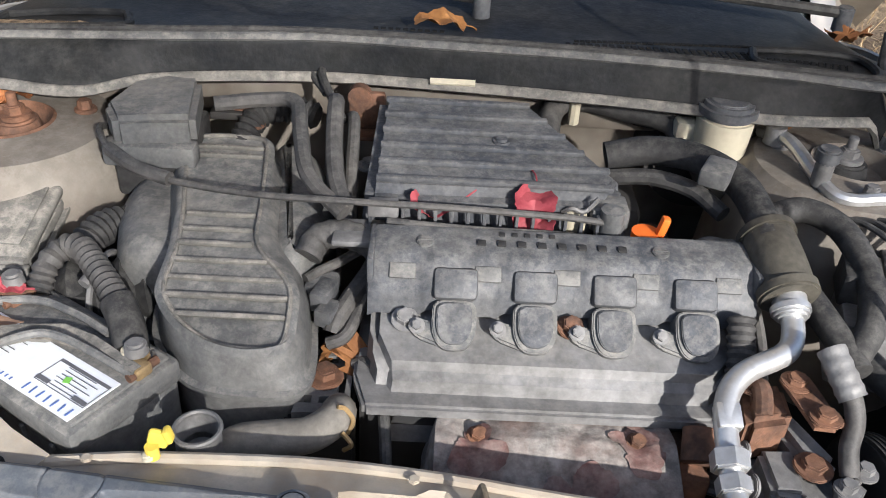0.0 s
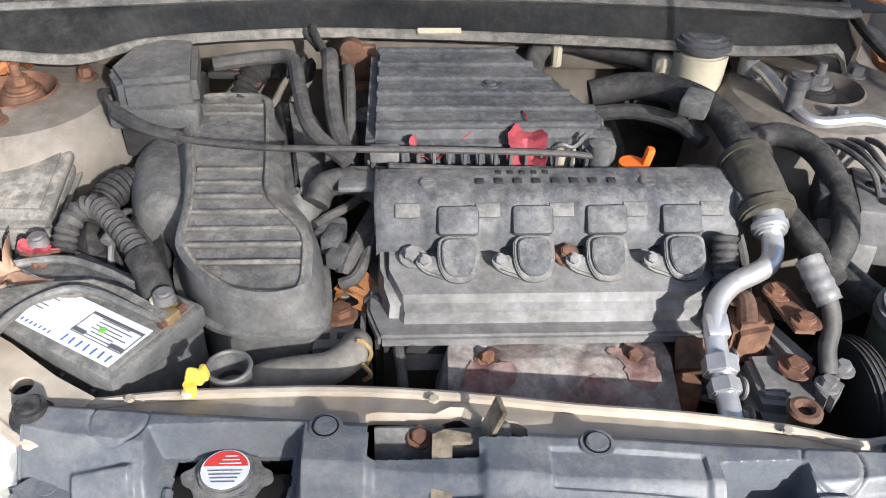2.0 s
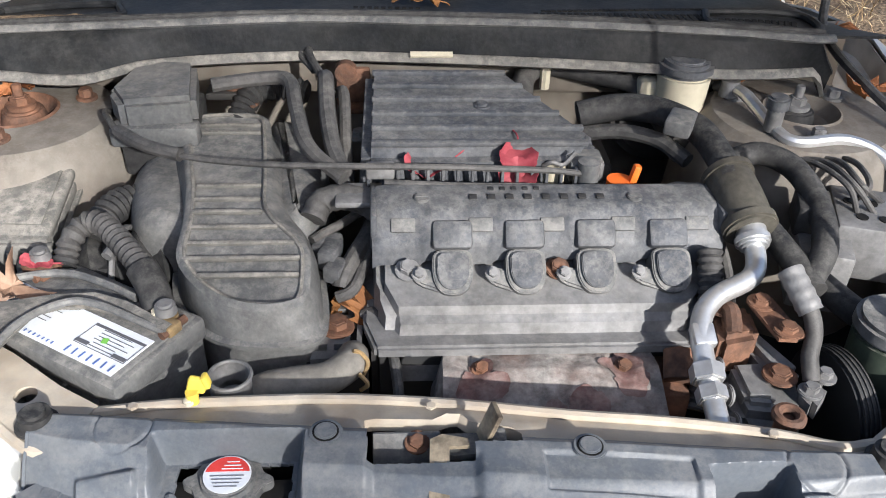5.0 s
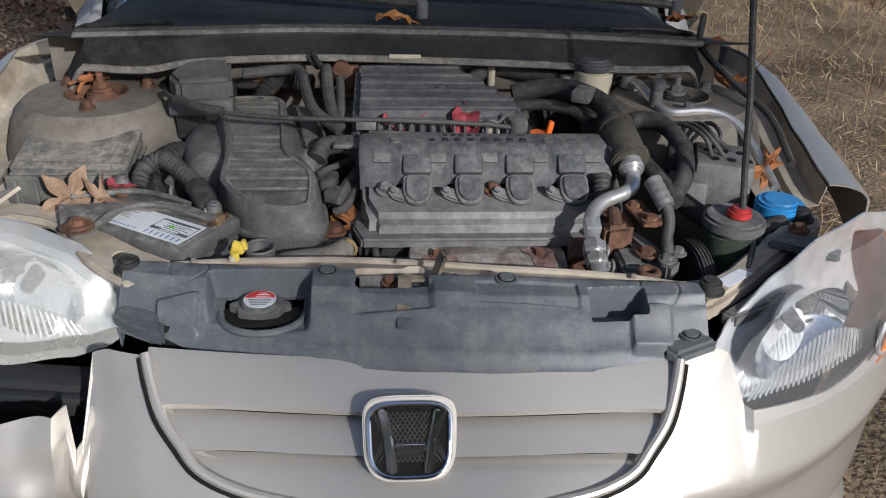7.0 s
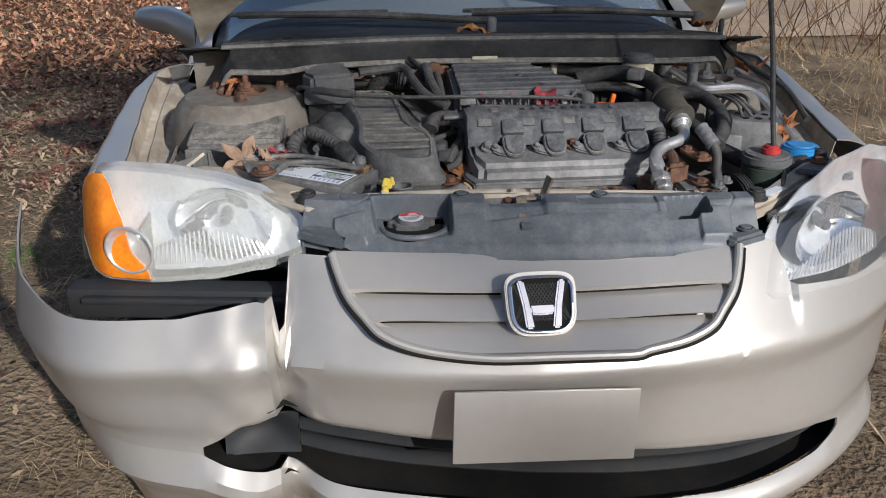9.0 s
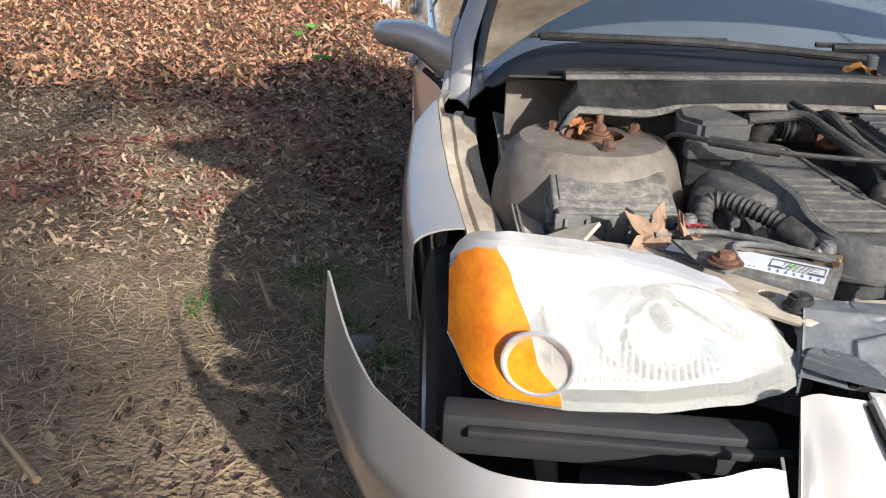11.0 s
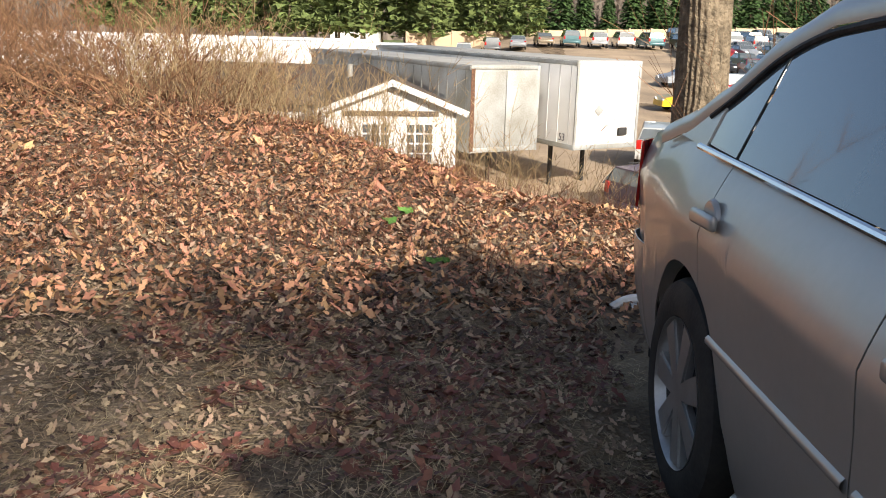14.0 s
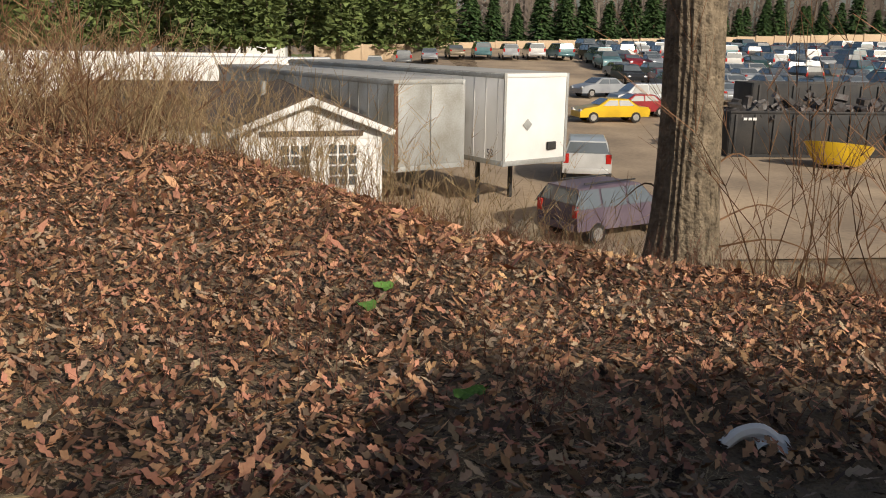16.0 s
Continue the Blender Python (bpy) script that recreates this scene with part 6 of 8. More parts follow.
part("ribbed_hose", tube([(-0.26, 0.80, 0.84), (-0.24, 0.84, 0.87), (-0.20, 0.86, 0.875), (-0.16, 0.85, 0.87)], 0.017, 12, 8, 0.0022), RUBBER, car, "ribbed black hose")
part("grommet", cyl((-0.16, 0.975, 0.895), (-0.16, 0.955, 0.898), 0.032, seg=26, bevel=0.004), RUBBER, car)
part("rusty_bracket", joined(box((-0.095, 0.87, 0.872), (0.05, 0.012, 0.06), 0.004), box((-0.085, 0.855, 0.845), (0.06, 0.03, 0.008), 0.003), cyl((-0.105, 0.862, 0.895), (-0.105, 0.878, 0.895), 0.016, seg=18)), RUST, car, "rusty lifting bracket")
for p in ((-0.265, 0.86, 0.875), (-0.245, 0.83, 0.862), (-0.085, 0.79, 0.83)):
    bolt(p, 0.011, car, RUST if p[0] < -0.1 else ALU)
part("brace", box((-0.255, 0.86, 0.868), (0.10, 0.04, 0.012), 0.004), STEELBLK, car)
part("heater_hose", tube([(0.155, 0.86, 0.85), (0.165, 0.91, 0.87), (0.20, 0.935, 0.878), (0.27, 0.915, 0.875), (0.33, 0.895, 0.868), (0.345, 0.87, 0.85)], 0.017, 12), HOSE, car, "dusty heater hose")
part("hose_clip", tube([(0.197, 0.915, 0.85), (0.197, 0.915, 0.885), (0.205, 0.945, 0.895), (0.21, 0.955, 0.87)], 0.008, 8, 3), CREAM, car, "cream hose clip")
part("heater_hose", tube([(0.10, 0.95, 0.87), (0.20, 0.955, 0.855), (0.32, 0.93, 0.85), (0.40, 0.91, 0.84)], 0.010, 10), RUBBER, car, "black hose")
rsv = part("brake_reservoir", joined(cyl((0.392, 0.855, 0.845), (0.392, 0.855, 0.905), 0.036, 0.039, 30, 0.005), box((0.355, 0.875, 0.87), (0.05, 0.03, 0.03), 0.008)), CREAM, car, "cream brake fluid reservoir")
part("reservoir_cap", joined(cyl((0.392, 0.855, 0.903), (0.392, 0.855, 0.923), 0.042, 0.039, 36, 0.006), cyl((0.392, 0.855, 0.92), (0.392, 0.855, 0.9255), 0.030, 0.027, 32, 0.002)), GREYPL, rsv, "grey screw cap")
part("master_cylinder", tube([(0.392, 0.975, 0.81), (0.392, 0.86, 0.81), (0.392, 0.80, 0.805)], 0.026, 16), STEELBLK, car)
part("brake_booster", cyl((0.40, 0.985, 0.80), (0.40, 0.92, 0.80), 0.10, 0.085, 32, 0.01), STEELBLK, car)
SEAT[0] = NEARER
part("radiator_hose", tube([(0.225, 0.80, 0.86), (0.28, 0.80, 0.872), (0.335, 0.775, 0.878), (0.375, 0.72, 0.876), (0.388, 0.66, 0.865), (0.39, 0.62, 0.855)], 0.0195, 16), RUBBER, car, "thick black hose")
part("second_hose", tube([(0.22, 0.77, 0.845), (0.28, 0.765, 0.852), (0.33, 0.74, 0.85), (0.36, 0.70, 0.84)], 0.011, 10), RUBBER, car, "black hose")
part("hose_plug", box((0.345, 0.715, 0.89), (0.035, 0.05, 0.022), 0.004, Matrix.Rotation(-0.5, 4, "Z")), BLACK, car)
acp = part("ac_line", tube([(0.400, 0.555, 0.815), (0.400, 0.525, 0.805), (0.385, 0.495, 0.795), (0.335, 0.47, 0.785), (0.312, 0.44, 0.77), (0.308, 0.39, 0.745), (0.306, 0.31, 0.72)], 0.0125, 14), PIPE, car, "bent bright aluminium pipe")
part("ac_muffler", tube([(0.393, 0.645, 0.85), (0.398, 0.60, 0.838), (0.402, 0.56, 0.822)], 0.031, 24), SLEEVE, acp, "oily rubber sleeve")
for pa, pb in (((0.3930, 0.648, 0.851), (0.3945, 0.634, 0.847)), ((0.4008, 0.572, 0.827), (0.4022, 0.557, 0.821))):
    part("sleeve_collar", cyl(pa, pb, 0.0345, seg=28, bevel=0.003), SLEEVE, acp)
part("ac_collar", joined(cyl((0.402, 0.562, 0.822), (0.401, 0.535, 0.810), 0.019, seg=20, bevel=0.003), cyl((0.401, 0.548, 0.816), (0.401, 0.542, 0.813), 0.022, seg=20)), PIPE, acp)
part("ac_nut", joined(cyl((0.308, 0.395, 0.748), (0.307, 0.375, 0.740), 0.020, seg=6, bevel=0.002), cyl((0.307, 0.370, 0.738), (0.307, 0.352, 0.732), 0.018, seg=6, bevel=0.002)), PIPE, acp)
part("ac_clamp", box((0.311, 0.425, 0.765), (0.026, 0.028, 0.018), 0.003, Matrix.Rotation(0.4, 4, "X")), PIPE, acp)
part("side_hose", tube([(0.43, 0.72, 0.83), (0.47, 0.725, 0.838), (0.505, 0.69, 0.835), (0.515, 0.62, 0.82), (0.50, 0.55, 0.80), (0.47, 0.51, 0.78)], 0.0165, 14), RUBBER, car, "curved black hose")
part("side_hose", tube([(0.42, 0.66, 0.81), (0.44, 0.60, 0.80), (0.46, 0.53, 0.785), (0.468, 0.49, 0.775)], 0.0165, 14), RUBBER, car, "black hose")
part("lower_hose", tube([(0.50, 0.55, 0.75), (0.54, 0.48, 0.74), (0.60, 0.46, 0.73), (0.66, 0.48, 0.74)], 0.018, 12), RUBBER, car, "black hose")
part("loom_right", tube([(0.350, 0.545, 0.80), (0.345, 0.50, 0.76), (0.335, 0.45, 0.70), (0.32, 0.41, 0.66)], 0.015, 12, 8, 0.0016), HOSE, car, "ribbed wire conduit")
for x in (0.372, 0.385):
    part("brake_line", tube([(x, 0.60, 0.78), (x + 0.002, 0.55, 0.75), (x - 0.006, 0.48, 0.70)], 0.007, 8), HOSE, car)
SEAT[0] = Matrix()
hp = part("power_hose", tube([(0.397, 0.430, 0.850), (0.404, 0.405, 0.838), (0.411, 0.390, 0.822), (0.413, 0.378, 0.805), (0.409, 0.366, 0.785), (0.410, 0.350, 0.765)], 0.0095, 12), HOSE, car, "dusty crimped pressure hose")
part("hose_crimp", tube([(0.395, 0.432, 0.853), (0.402, 0.410, 0.840), (0.410, 0.392, 0.826)], 0.0140, 16, 8, 0.0006, 0.010), ALU, hp)
pump = part("steering_pump", joined(prism([(0.322, 0.395), (0.385, 0.398), (0.418, 0.372), (0.405, 0.325), (0.375, 0.308), (0.325, 0.318)], 0.62, 0.745, 0.012), prism([(0.335, 0.390), (0.375, 0.392), (0.368, 0.330), (0.335, 0.335)], 0.74, 0.757, 0.006), prism([(0.355, 0.44), (0.385, 0.44), (0.412, 0.375), (0.395, 0.355), (0.375, 0.365)], 0.72, 0.762, 0.008), prism([(0.392, 0.345), (0.425, 0.362), (0.432, 0.348), (0.402, 0.315)], 0.735, 0.763, 0.008)), ALU, car, "grimy grey pump housing")
bolt((0.380, 0.362, 0.760), 0.0125, pump, RUST, 0.010)
for p in ((0.427, 0.356, 0.762), (0.402, 0.334, 0.762)):
    bolt(p, 0.0085, pump, ALU, 0.012)
for y, z in ((0.390, 0.748), (0.352, 0.742), (0.322, 0.730)):
    bolt((0.324, y, z), 0.0085, pump, ALU, 0.012, True, (-1, -0.1, 0.25))
part("pump_boss", joined(tube([(0.366 + 0.0125 * math.cos(a), 0.301 + 0.0125 * math.sin(a), 0.762) for a in [2 * math.pi * k / 18 for k in range(19)]], 0.0058, 8, 1), cyl((0.366, 0.301, 0.74), (0.366, 0.301, 0.758), 0.012, seg=18)), RUST, pump)
pl = part("pulley", joined(cyl((0.452, 0.375, 0.695), (0.476, 0.378, 0.695), 0.072, seg=48, bevel=0.003), cyl((0.476, 0.378, 0.695), (0.482, 0.379, 0.695), 0.052, seg=32)), STEELBLK, car, "black belt pulley")
for k in range(4):
    part("pulley_groove", cyl((0.4545 + 0.0055 * k, 0.3753 + 0.0007 * k, 0.695), (0.4565 + 0.0055 * k, 0.3756 + 0.0007 * k, 0.695), 0.0735, seg=48), RUBBER, pl)
br = part("pump_bracket", joined(prism([(0.330, 0.452), (0.372, 0.452), (0.368, 0.400), (0.318, 0.388), (0.322, 0.42)], 0.74, 0.790, 0.008), tube([(0.335, 0.455, 0.78), (0.34, 0.43, 0.798), (0.338, 0.405, 0.785)], 0.010, 10)), RUST, car, "rusty pump bracket")
part("bracket_link", plate([(0.360, 0.440), (0.378, 0.447), (0.392, 0.436), (0.400, 0.385), (0.392, 0.370), (0.372, 0.372), (0.368, 0.395)], [], 0.806, 0.0045), RUST, br)
for p in ((0.374, 0.432, 0.806), (0.386, 0.384, 0.806), (0.334, 0.440, 0.792)):
    bolt(p, 0.0105, br, RUST, 0.010)
part("link_stud", cyl((0.390, 0.384, 0.802), (0.412, 0.380, 0.802), 0.005, seg=10), RUST, br)
SEAT[0] = NEARER
part("thermostat_block", joined(box((0.285, 0.445, 0.66), (0.05, 0.08, 0.06), 0.01), cyl((0.295, 0.42, 0.70), (0.30, 0.45, 0.72), 0.020, seg=16)), RUST, car, "rusty exhaust flange")
abs_ = part("abs_unit", joined(box((0.60, 0.63, 0.765), (0.10, 0.11, 0.08), 0.004, Matrix.Rotation(-0.3, 4, "Z")), box((0.525, 0.60, 0.74), (0.07, 0.10, 0.09), 0.006, Matrix.Rotation(-0.3, 4, "Z"))), ALU, car, "aluminium brake control unit")
for i in range(3):
    for j in range(2):
        part("port", cyl((0.575 + 0.028 * i, 0.61 + 0.04 * j - 0.008 * i, 0.803), (0.575 + 0.028 * i, 0.61 + 0.04 * j - 0.008 * i, 0.8065), 0.008, seg=12), DARK, abs_)
for k in range(4):
    part("brake_pipe", tube([(0.575 + 0.025 * (k % 3), 0.62 + 0.03 * (k // 2), 0.80), (0.56 + 0.01 * k, 0.64, 0.835), (0.535 + 0.02 * k, 0.70, 0.838), (0.50 + 0.025 * k, 0.735, 0.82), (0.52, 0.80 - 0.02 * k, 0.78)], 0.0042, 8), HOSE, abs_, "thin brake pipe")
part("abs_plug", box((0.515, 0.63, 0.80), (0.045, 0.06, 0.045), 0.005, Matrix.Rotation(-0.3, 4, "Z")), RUBBER, abs_)
SEAT[0] = Matrix()
part("ac_pipe", tube([(0.455, 0.88, 0.87), (0.472, 0.82, 0.885), (0.488, 0.73, 0.872), (0.51, 0.70, 0.868), (0.58, 0.705, 0.868), (0.63, 0.68, 0.85), (0.66, 0.61, 0.80), (0.665, 0.56, 0.78)], 0.009, 10), PIPE, car, "bright aluminium pipe")
part("pipe_union", cyl((0.46, 0.845, 0.87), (0.46, 0.845, 0.895), 0.014, seg=12), ALU, car)
vc = part("service_valve", cyl((0.485, 0.735, 0.868), (0.485, 0.735, 0.905), 0.012, seg=14, bevel=0.002), ALU, car, "valve with grey cap")
part("valve_cap", cyl((0.485, 0.735, 0.90), (0.485, 0.735, 0.92), 0.015, seg=18, bevel=0.003), GREYPL, vc)
part("drain_tube", tube([(0.66, 1.02, 0.97), (0.63, 0.93, 0.93), (0.655, 0.80, 0.895), (0.685, 0.68, 0.87), (0.68, 0.55, 0.83)], 0.007, 8), HOSE, car, "thin black drain tube")
ps = part("steering_reservoir", joined(cyl((0.528, 0.405, 0.70), (0.528, 0.405, 0.785), 0.044, 0.047, 30, 0.006)), mat("green_stained_plastic", (0.07, 0.09, 0.06), 0.4, 0, (0.04, 0.05, 0.04), 12, 0.1, dust=0.3), car, "dark green stained fluid reservoir")
part("reservoir_collar", cyl((0.528, 0.405, 0.783), (0.528, 0.405, 0.805), 0.050, 0.048, 30, 0.005), BLACK, ps)
part("reservoir_cap", joined(cyl((0.532, 0.400, 0.803), (0.532, 0.400, 0.820), 0.020, 0.018, 22, 0.004), cyl((0.532, 0.400, 0.818), (0.532, 0.400, 0.822), 0.012, seg=16)), REDPL, ps, "red cap")
wb = part("washer_bottle", cyl((0.637, 0.48, 0.68), (0.637, 0.48, 0.775), 0.036, 0.030, 24, 0.005), CREAM, car, "cream washer filler neck")
part("washer_cap", joined(cyl((0.637, 0.48, 0.772), (0.637, 0.48, 0.794), 0.041, 0.040, 30, 0.004), cyl((0.637, 0.48, 0.793), (0.637, 0.48, 0.797), 0.030, 0.028, 26, 0.002)), BLUEPL, wb, "blue cap")
# sensors between filter box and engine
part("map_sensor", joined(box((0.205, 0.645, 0.865), (0.045, 0.04, 0.03), 0.005), cyl((0.205, 0.62, 0.85), (0.205, 0.62, 0.885), 0.014, seg=14)), BLACK, car, "black throttle sensor")
part("orange_clip", joined(cyl((0.245, 0.615, 0.852), (0.245, 0.615, 0.862), 0.016, seg=18), box((0.262, 0.612, 0.868), (0.010, 0.012, 0.032), 0.003, Matrix.Rotation(0.2, 4, "Y"))), ORANGE, car, "orange plastic clip")
part("pipe_stub", cyl((0.165, 0.64, 0.835), (0.165, 0.635, 0.872), 0.016, 0.014, 18, 0.003), CREAM, car, "tan pipe stub")
part("hose_spring_clip", tube([(0.15, 0.635, 0.87), (0.16, 0.63, 0.878), (0.175, 0.63, 0.875), (0.19, 0.635, 0.89)], 0.003, 6), ALU, car)
part("oil_cap", joined(cyl((0.335, 0.625, 0.80), (0.335, 0.625, 0.838), 0.030, 0.028, 24, 0.004), box((0.335, 0.625, 0.842), (0.045, 0.012, 0.014), 0.004)), BLACK, car, "black oil filler cap")
part("intake_manifold", joined(box((0.12, 0.72, 0.72), (0.40, 0.12, 0.12), 0.02), box((0.10, 0.80, 0.76), (0.36, 0.10, 0.10), 0.02)), STEELBLK, car, "dark intake manifold")
part("gearbox", joined(box((-0.25, 0.60, 0.58), (0.28, 0.28, 0.16), 0.03), box((-0.36, 0.42, 0.50), (0.26, 0.16, 0.05), 0.01)), STEELBLK, car, "grimy gearbox")
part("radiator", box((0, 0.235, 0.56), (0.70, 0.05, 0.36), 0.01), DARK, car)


# ---- loose leaves ----
def leaf_mesh(size, kind, seed):
    """A curled leaf; kind: oak (lobed), maple (pointed) or plain."""
    rnd = random.Random(seed)
    n = 40
    pts = []
    for k in range(n):
        a = 2 * math.pi * k / n
        if kind == "oak":
            r = 0.30 + 0.70 * abs(math.cos(a)) ** 1.5
            r *= 0.80 + 0.22 * math.cos(9 * a + 0.4) + 0.05 * math.cos(23 * a)
        elif kind == "maple":
            r = 0.62 + 0.26 * math.cos(5 * a) + 0.08 * math.cos(15 * a)
        else:
            r = 0.55 + 0.40 * abs(math.cos(a)) + 0.03 * math.cos(13 * a)
        pts.append((r * math.cos(a), r * math.sin(a) * (0.7 if kind in ("oak", "plain") else 1)))
    bm = bmesh.new()
    c1, c2, tw = rnd.uniform(-0.5, 0.6), rnd.uniform(0.1, 0.9), rnd.uniform(-0.5, 0.5)

    def lift(x, y):
        return Vector((x, y, c1 * x * x + c2 * y * y + tw * x * y + 0.12 * math.sin(7 * x + 3 * y))) * size
    rings = [[bm.verts.new(lift(x * s, y * s)) for x, y in pts] for s in (0.4, 0.75, 1.0)]
    mid = bm.verts.new(lift(0, 0))
    for k in range(n):
        bm.faces.new((mid, rings[0][k], rings[0][(k + 1) % n]))
        for a, b in zip(rings, rings[1:]):
            bm.faces.new((a[k], b[k], b[(k + 1) % n], a[(k + 1) % n]))
    thicken(bm, 0.0006)
    merge(bm, tube([lift(0.9, 0), lift(1.25, 0.05), lift(1.5, 0.18)], 0.0012, 5, 3))
    return bm


def loose_leaf(kind, size, place, turn, material, label, seed):
    ob = tagged(link("fallen_leaf", leaf_mesh(size, kind, seed), material), label, "leaf", "leaves in the engine bay")
    ob.matrix_world = CAR @ pose(*place, *turn)
    return ob


loose_leaf("broad", 0.037, (0.117, 0.627, 0.873), (0, -48, 84), LEAFRED, "crimson leaf caught between cables and filter box", 1)
loose_leaf("plain", 0.034, (0.0, 0.64, 0.862), (20, 10, 20), LEAFRED, "curled red leaf beside the filter box", 2)
loose_leaf("oak", 0.075, (-0.055, 0.49, 0.745), (25, 20, -35), LEAFBROWN, "brown oak leaf hanging by the valve cover", 3)
loose_leaf("oak", 0.055, (-0.10, 0.53, 0.735), (60, 10, 80), LEAFBROWN, "brown curled oak leaf beside the mount", 4)
loose_leaf("oak", 0.070, (0.525, 0.885, 0.895), (15, -10, 25), LEAFBROWN, "brown oak leaf on the strut tower", 5)
loose_leaf("oak", 0.055, (0.475, 0.90, 0.885), (25, 15, 120), LEAFBROWN, "brown oak leaf beside the brake reservoir", 6)
loose_leaf("maple", 0.060, (-0.52, 0.49, 0.80), (50, 10, 10), PALELEAF, "pale curled leaf against the fuse box", 7)
loose_leaf("maple", 0.045, (-0.47, 0.49, 0.80), (30, 30, 60), PALELEAF, "pale curled leaf beside the battery", 8)
loose_leaf("plain", 0.020, (-0.455, 0.53, 0.805), (20, 10, 0), LEAFRED, "small red leaf on the battery terminal", 9)
loose_leaf("oak", 0.060, (0.66, 0.60, 0.80), (35, -20, 50), LEAFBROWN, "brown leaf behind the washer cap", 10)
loose_leaf("oak", 0.065, (0.63, 0.96, 0.93), (10, 10, 140), LEAFBROWN, "brown leaf in the corner of the cowl", 11)
loose_leaf("oak", 0.060, (0.60, 1.02, 0.965), (5, 5, 40), LEAFBROWN, "brown leaf on the cowl", 12)
loose_leaf("plain", 0.040, (0.0, 0.98, 0.97), (10, 5, 10), LEAFBROWN, "brown leaf on the cowl vents", 13)
loose_leaf("oak", 0.055, (-0.57, 0.83, 0.888), (10, 5, 70), LEAFBROWN, "brown leaf beside the rusty strut mount", 14)
loose_leaf("oak", 0.055, (0.66, 0.83, 0.885), (15, 5, 20), LEAFBROWN, "brown leaf beside the fender rail", 15)

# ---- leaf litter, straw, twigs ----
rng = np.random.default_rng(7)


def place_xy(n, x0, x1, y0, y1, power=1.0):
    x, y = rng.uniform(x0, x1, n), y0 + (y1 - y0) * rng.uniform(0, 1, n) ** power
    return x, y


def under_car(x, y):
    return (np.abs(x) < 0.80) & (y > 0.25) & (y < 4.3)


def cards(name, label, material, x, y, size, aspect, lift, tilt, fold=0.3, lobed=False, category="leaves"):
    """Many small leaves or stalks as one mesh; each has its own fold and tilt."""
    z = np.array([ground_z(a, b) for a, b in zip(x, y)]) + lift * rng.uniform(0.2, 1, len(x))
    outline = [(1, 0), (0.45, 0.42), (0.2, 0.22), (-0.2, 0.5), (-0.5, 0.25), (-1, 0), (-0.5, -0.25), (-0.2, -0.5), (0.2, -0.22), (0.45, -0.42)] if lobed else [(1, 0), (0, 0.5), (-1, 0), (0, -0.5)]
    k = len(outline)
    yaw, tx, ty = rng.uniform(0, 2 * np.pi, len(x)), rng.normal(0, tilt, len(x)), rng.normal(0, tilt, len(x))
    s = size * rng.uniform(0.55, 1.25, len(x))
    fo = fold * rng.uniform(-0.4, 1, len(x))
    verts = np.zeros((len(x), k, 3))
    for i, (u, v) in enumerate(outline):
        a, b = s * u, s * v * aspect
        c = s * fo * (abs(v) * 1.2 + 0.4 * u * u)
        c = c + a * np.sin(tx) + b * np.sin(ty)
        verts[:, i, 0] = x + a * np.cos(yaw) - b * np.sin(yaw)
        verts[:, i, 1] = y + a * np.sin(yaw) + b * np.cos(yaw)
        verts[:, i, 2] = z + c + s * 0.2 * np.abs(np.sin(tx))
    if lobed:
        idx = [(0, 1, 2), (2, 3, 4), (4, 5, 6), (6, 7, 8), (8, 9, 0), (0, 2, 8), (2, 4, 6, 8)]
    else:
        idx = [(0, 1, 3), (1, 2, 3)]
    faces = [tuple(int(q) + n * k for q in f) for n in range(len(x)) for f in idx]
    me = bpy.data.meshes.new(name)
    me.from_pydata(verts.reshape(-1, 3).tolist(), [], faces)
    me.materials.append(material)
    return tagged(new(name, me), label, category, kind="stuff")


def sift(x, y, keep):
    return x[keep], y[keep]


def patch(x, y, s=0.8, o=0.0):
    return np.array([noise.noise((a * s, b * s, o)) for a, b in zip(x, y)])


x, y = place_xy(15000, -4.6, -0.7, -1.5, 7.5)
x, y = sift(x, y, ~under_car(x, y) & (patch(x, y, 0.9) + 0.06 * (y - 3) > -0.25))
cards("leaf_litter", "brown and grey fallen leaves beside the car", LITTER, x, y, 0.015, 0.9, 0.012, 0.3, 0.4, True)
x, y = place_xy(5000, -6, 6, -5, 1)
x, y = sift(x, y, ~under_car(x, y) & ~((np.abs(x) < 0.9) & (y > -0.05)))
cards("leaf_litter", "brown fallen leaves in front of the car", LITTER, x, y, 0.026, 0.8, 0.012, 0.25, 0.4, True)
x, y = place_xy(70000, -10, 4.0, 4.6, 14.5)
x, y = sift(x, y, (y + 0.95 * x < 14.5) & (y - 4.6 > 0.35 * (x + 2.0)) & (patch(x, y, 0.7, 3.0) > -0.5))
cards("russet_leaves", "thick russet oak leaves on the bank", LITTERRED, x, y, 0.029, 0.95, 0.05, 0.6, 0.6, True)
x, y = place_xy(16000, -9, 2.5, 4.2, 13)
x, y = sift(x, y, (y + 0.95 * x < 14) & (y - 4.2 > 0.35 * (x + 2.0)) & (patch(x, y, 0.5, 13.0) > -0.1))
cards("pale_leaves", "pale tan leaves mixed into the bank", LITTER, x, y, 0.029, 0.95, 0.06, 0.5, 0.6, True)
# Darker leaves fill the gaps among the russet ones.
x, y = place_xy(26000, -9, 3.0, 4.2, 13)
x, y = sift(x, y, (y + 0.95 * x < 14) & (y - 4.2 > 0.35 * (x + 2.0)))
cards("dark_leaves", "dark brown leaves between the russet ones", LITTERDARK, x, y, 0.027, 0.95, 0.035, 0.5, 0.5, True)
x, y = place_xy(12000, -4.4, -0.75, 2.0, 5.7)
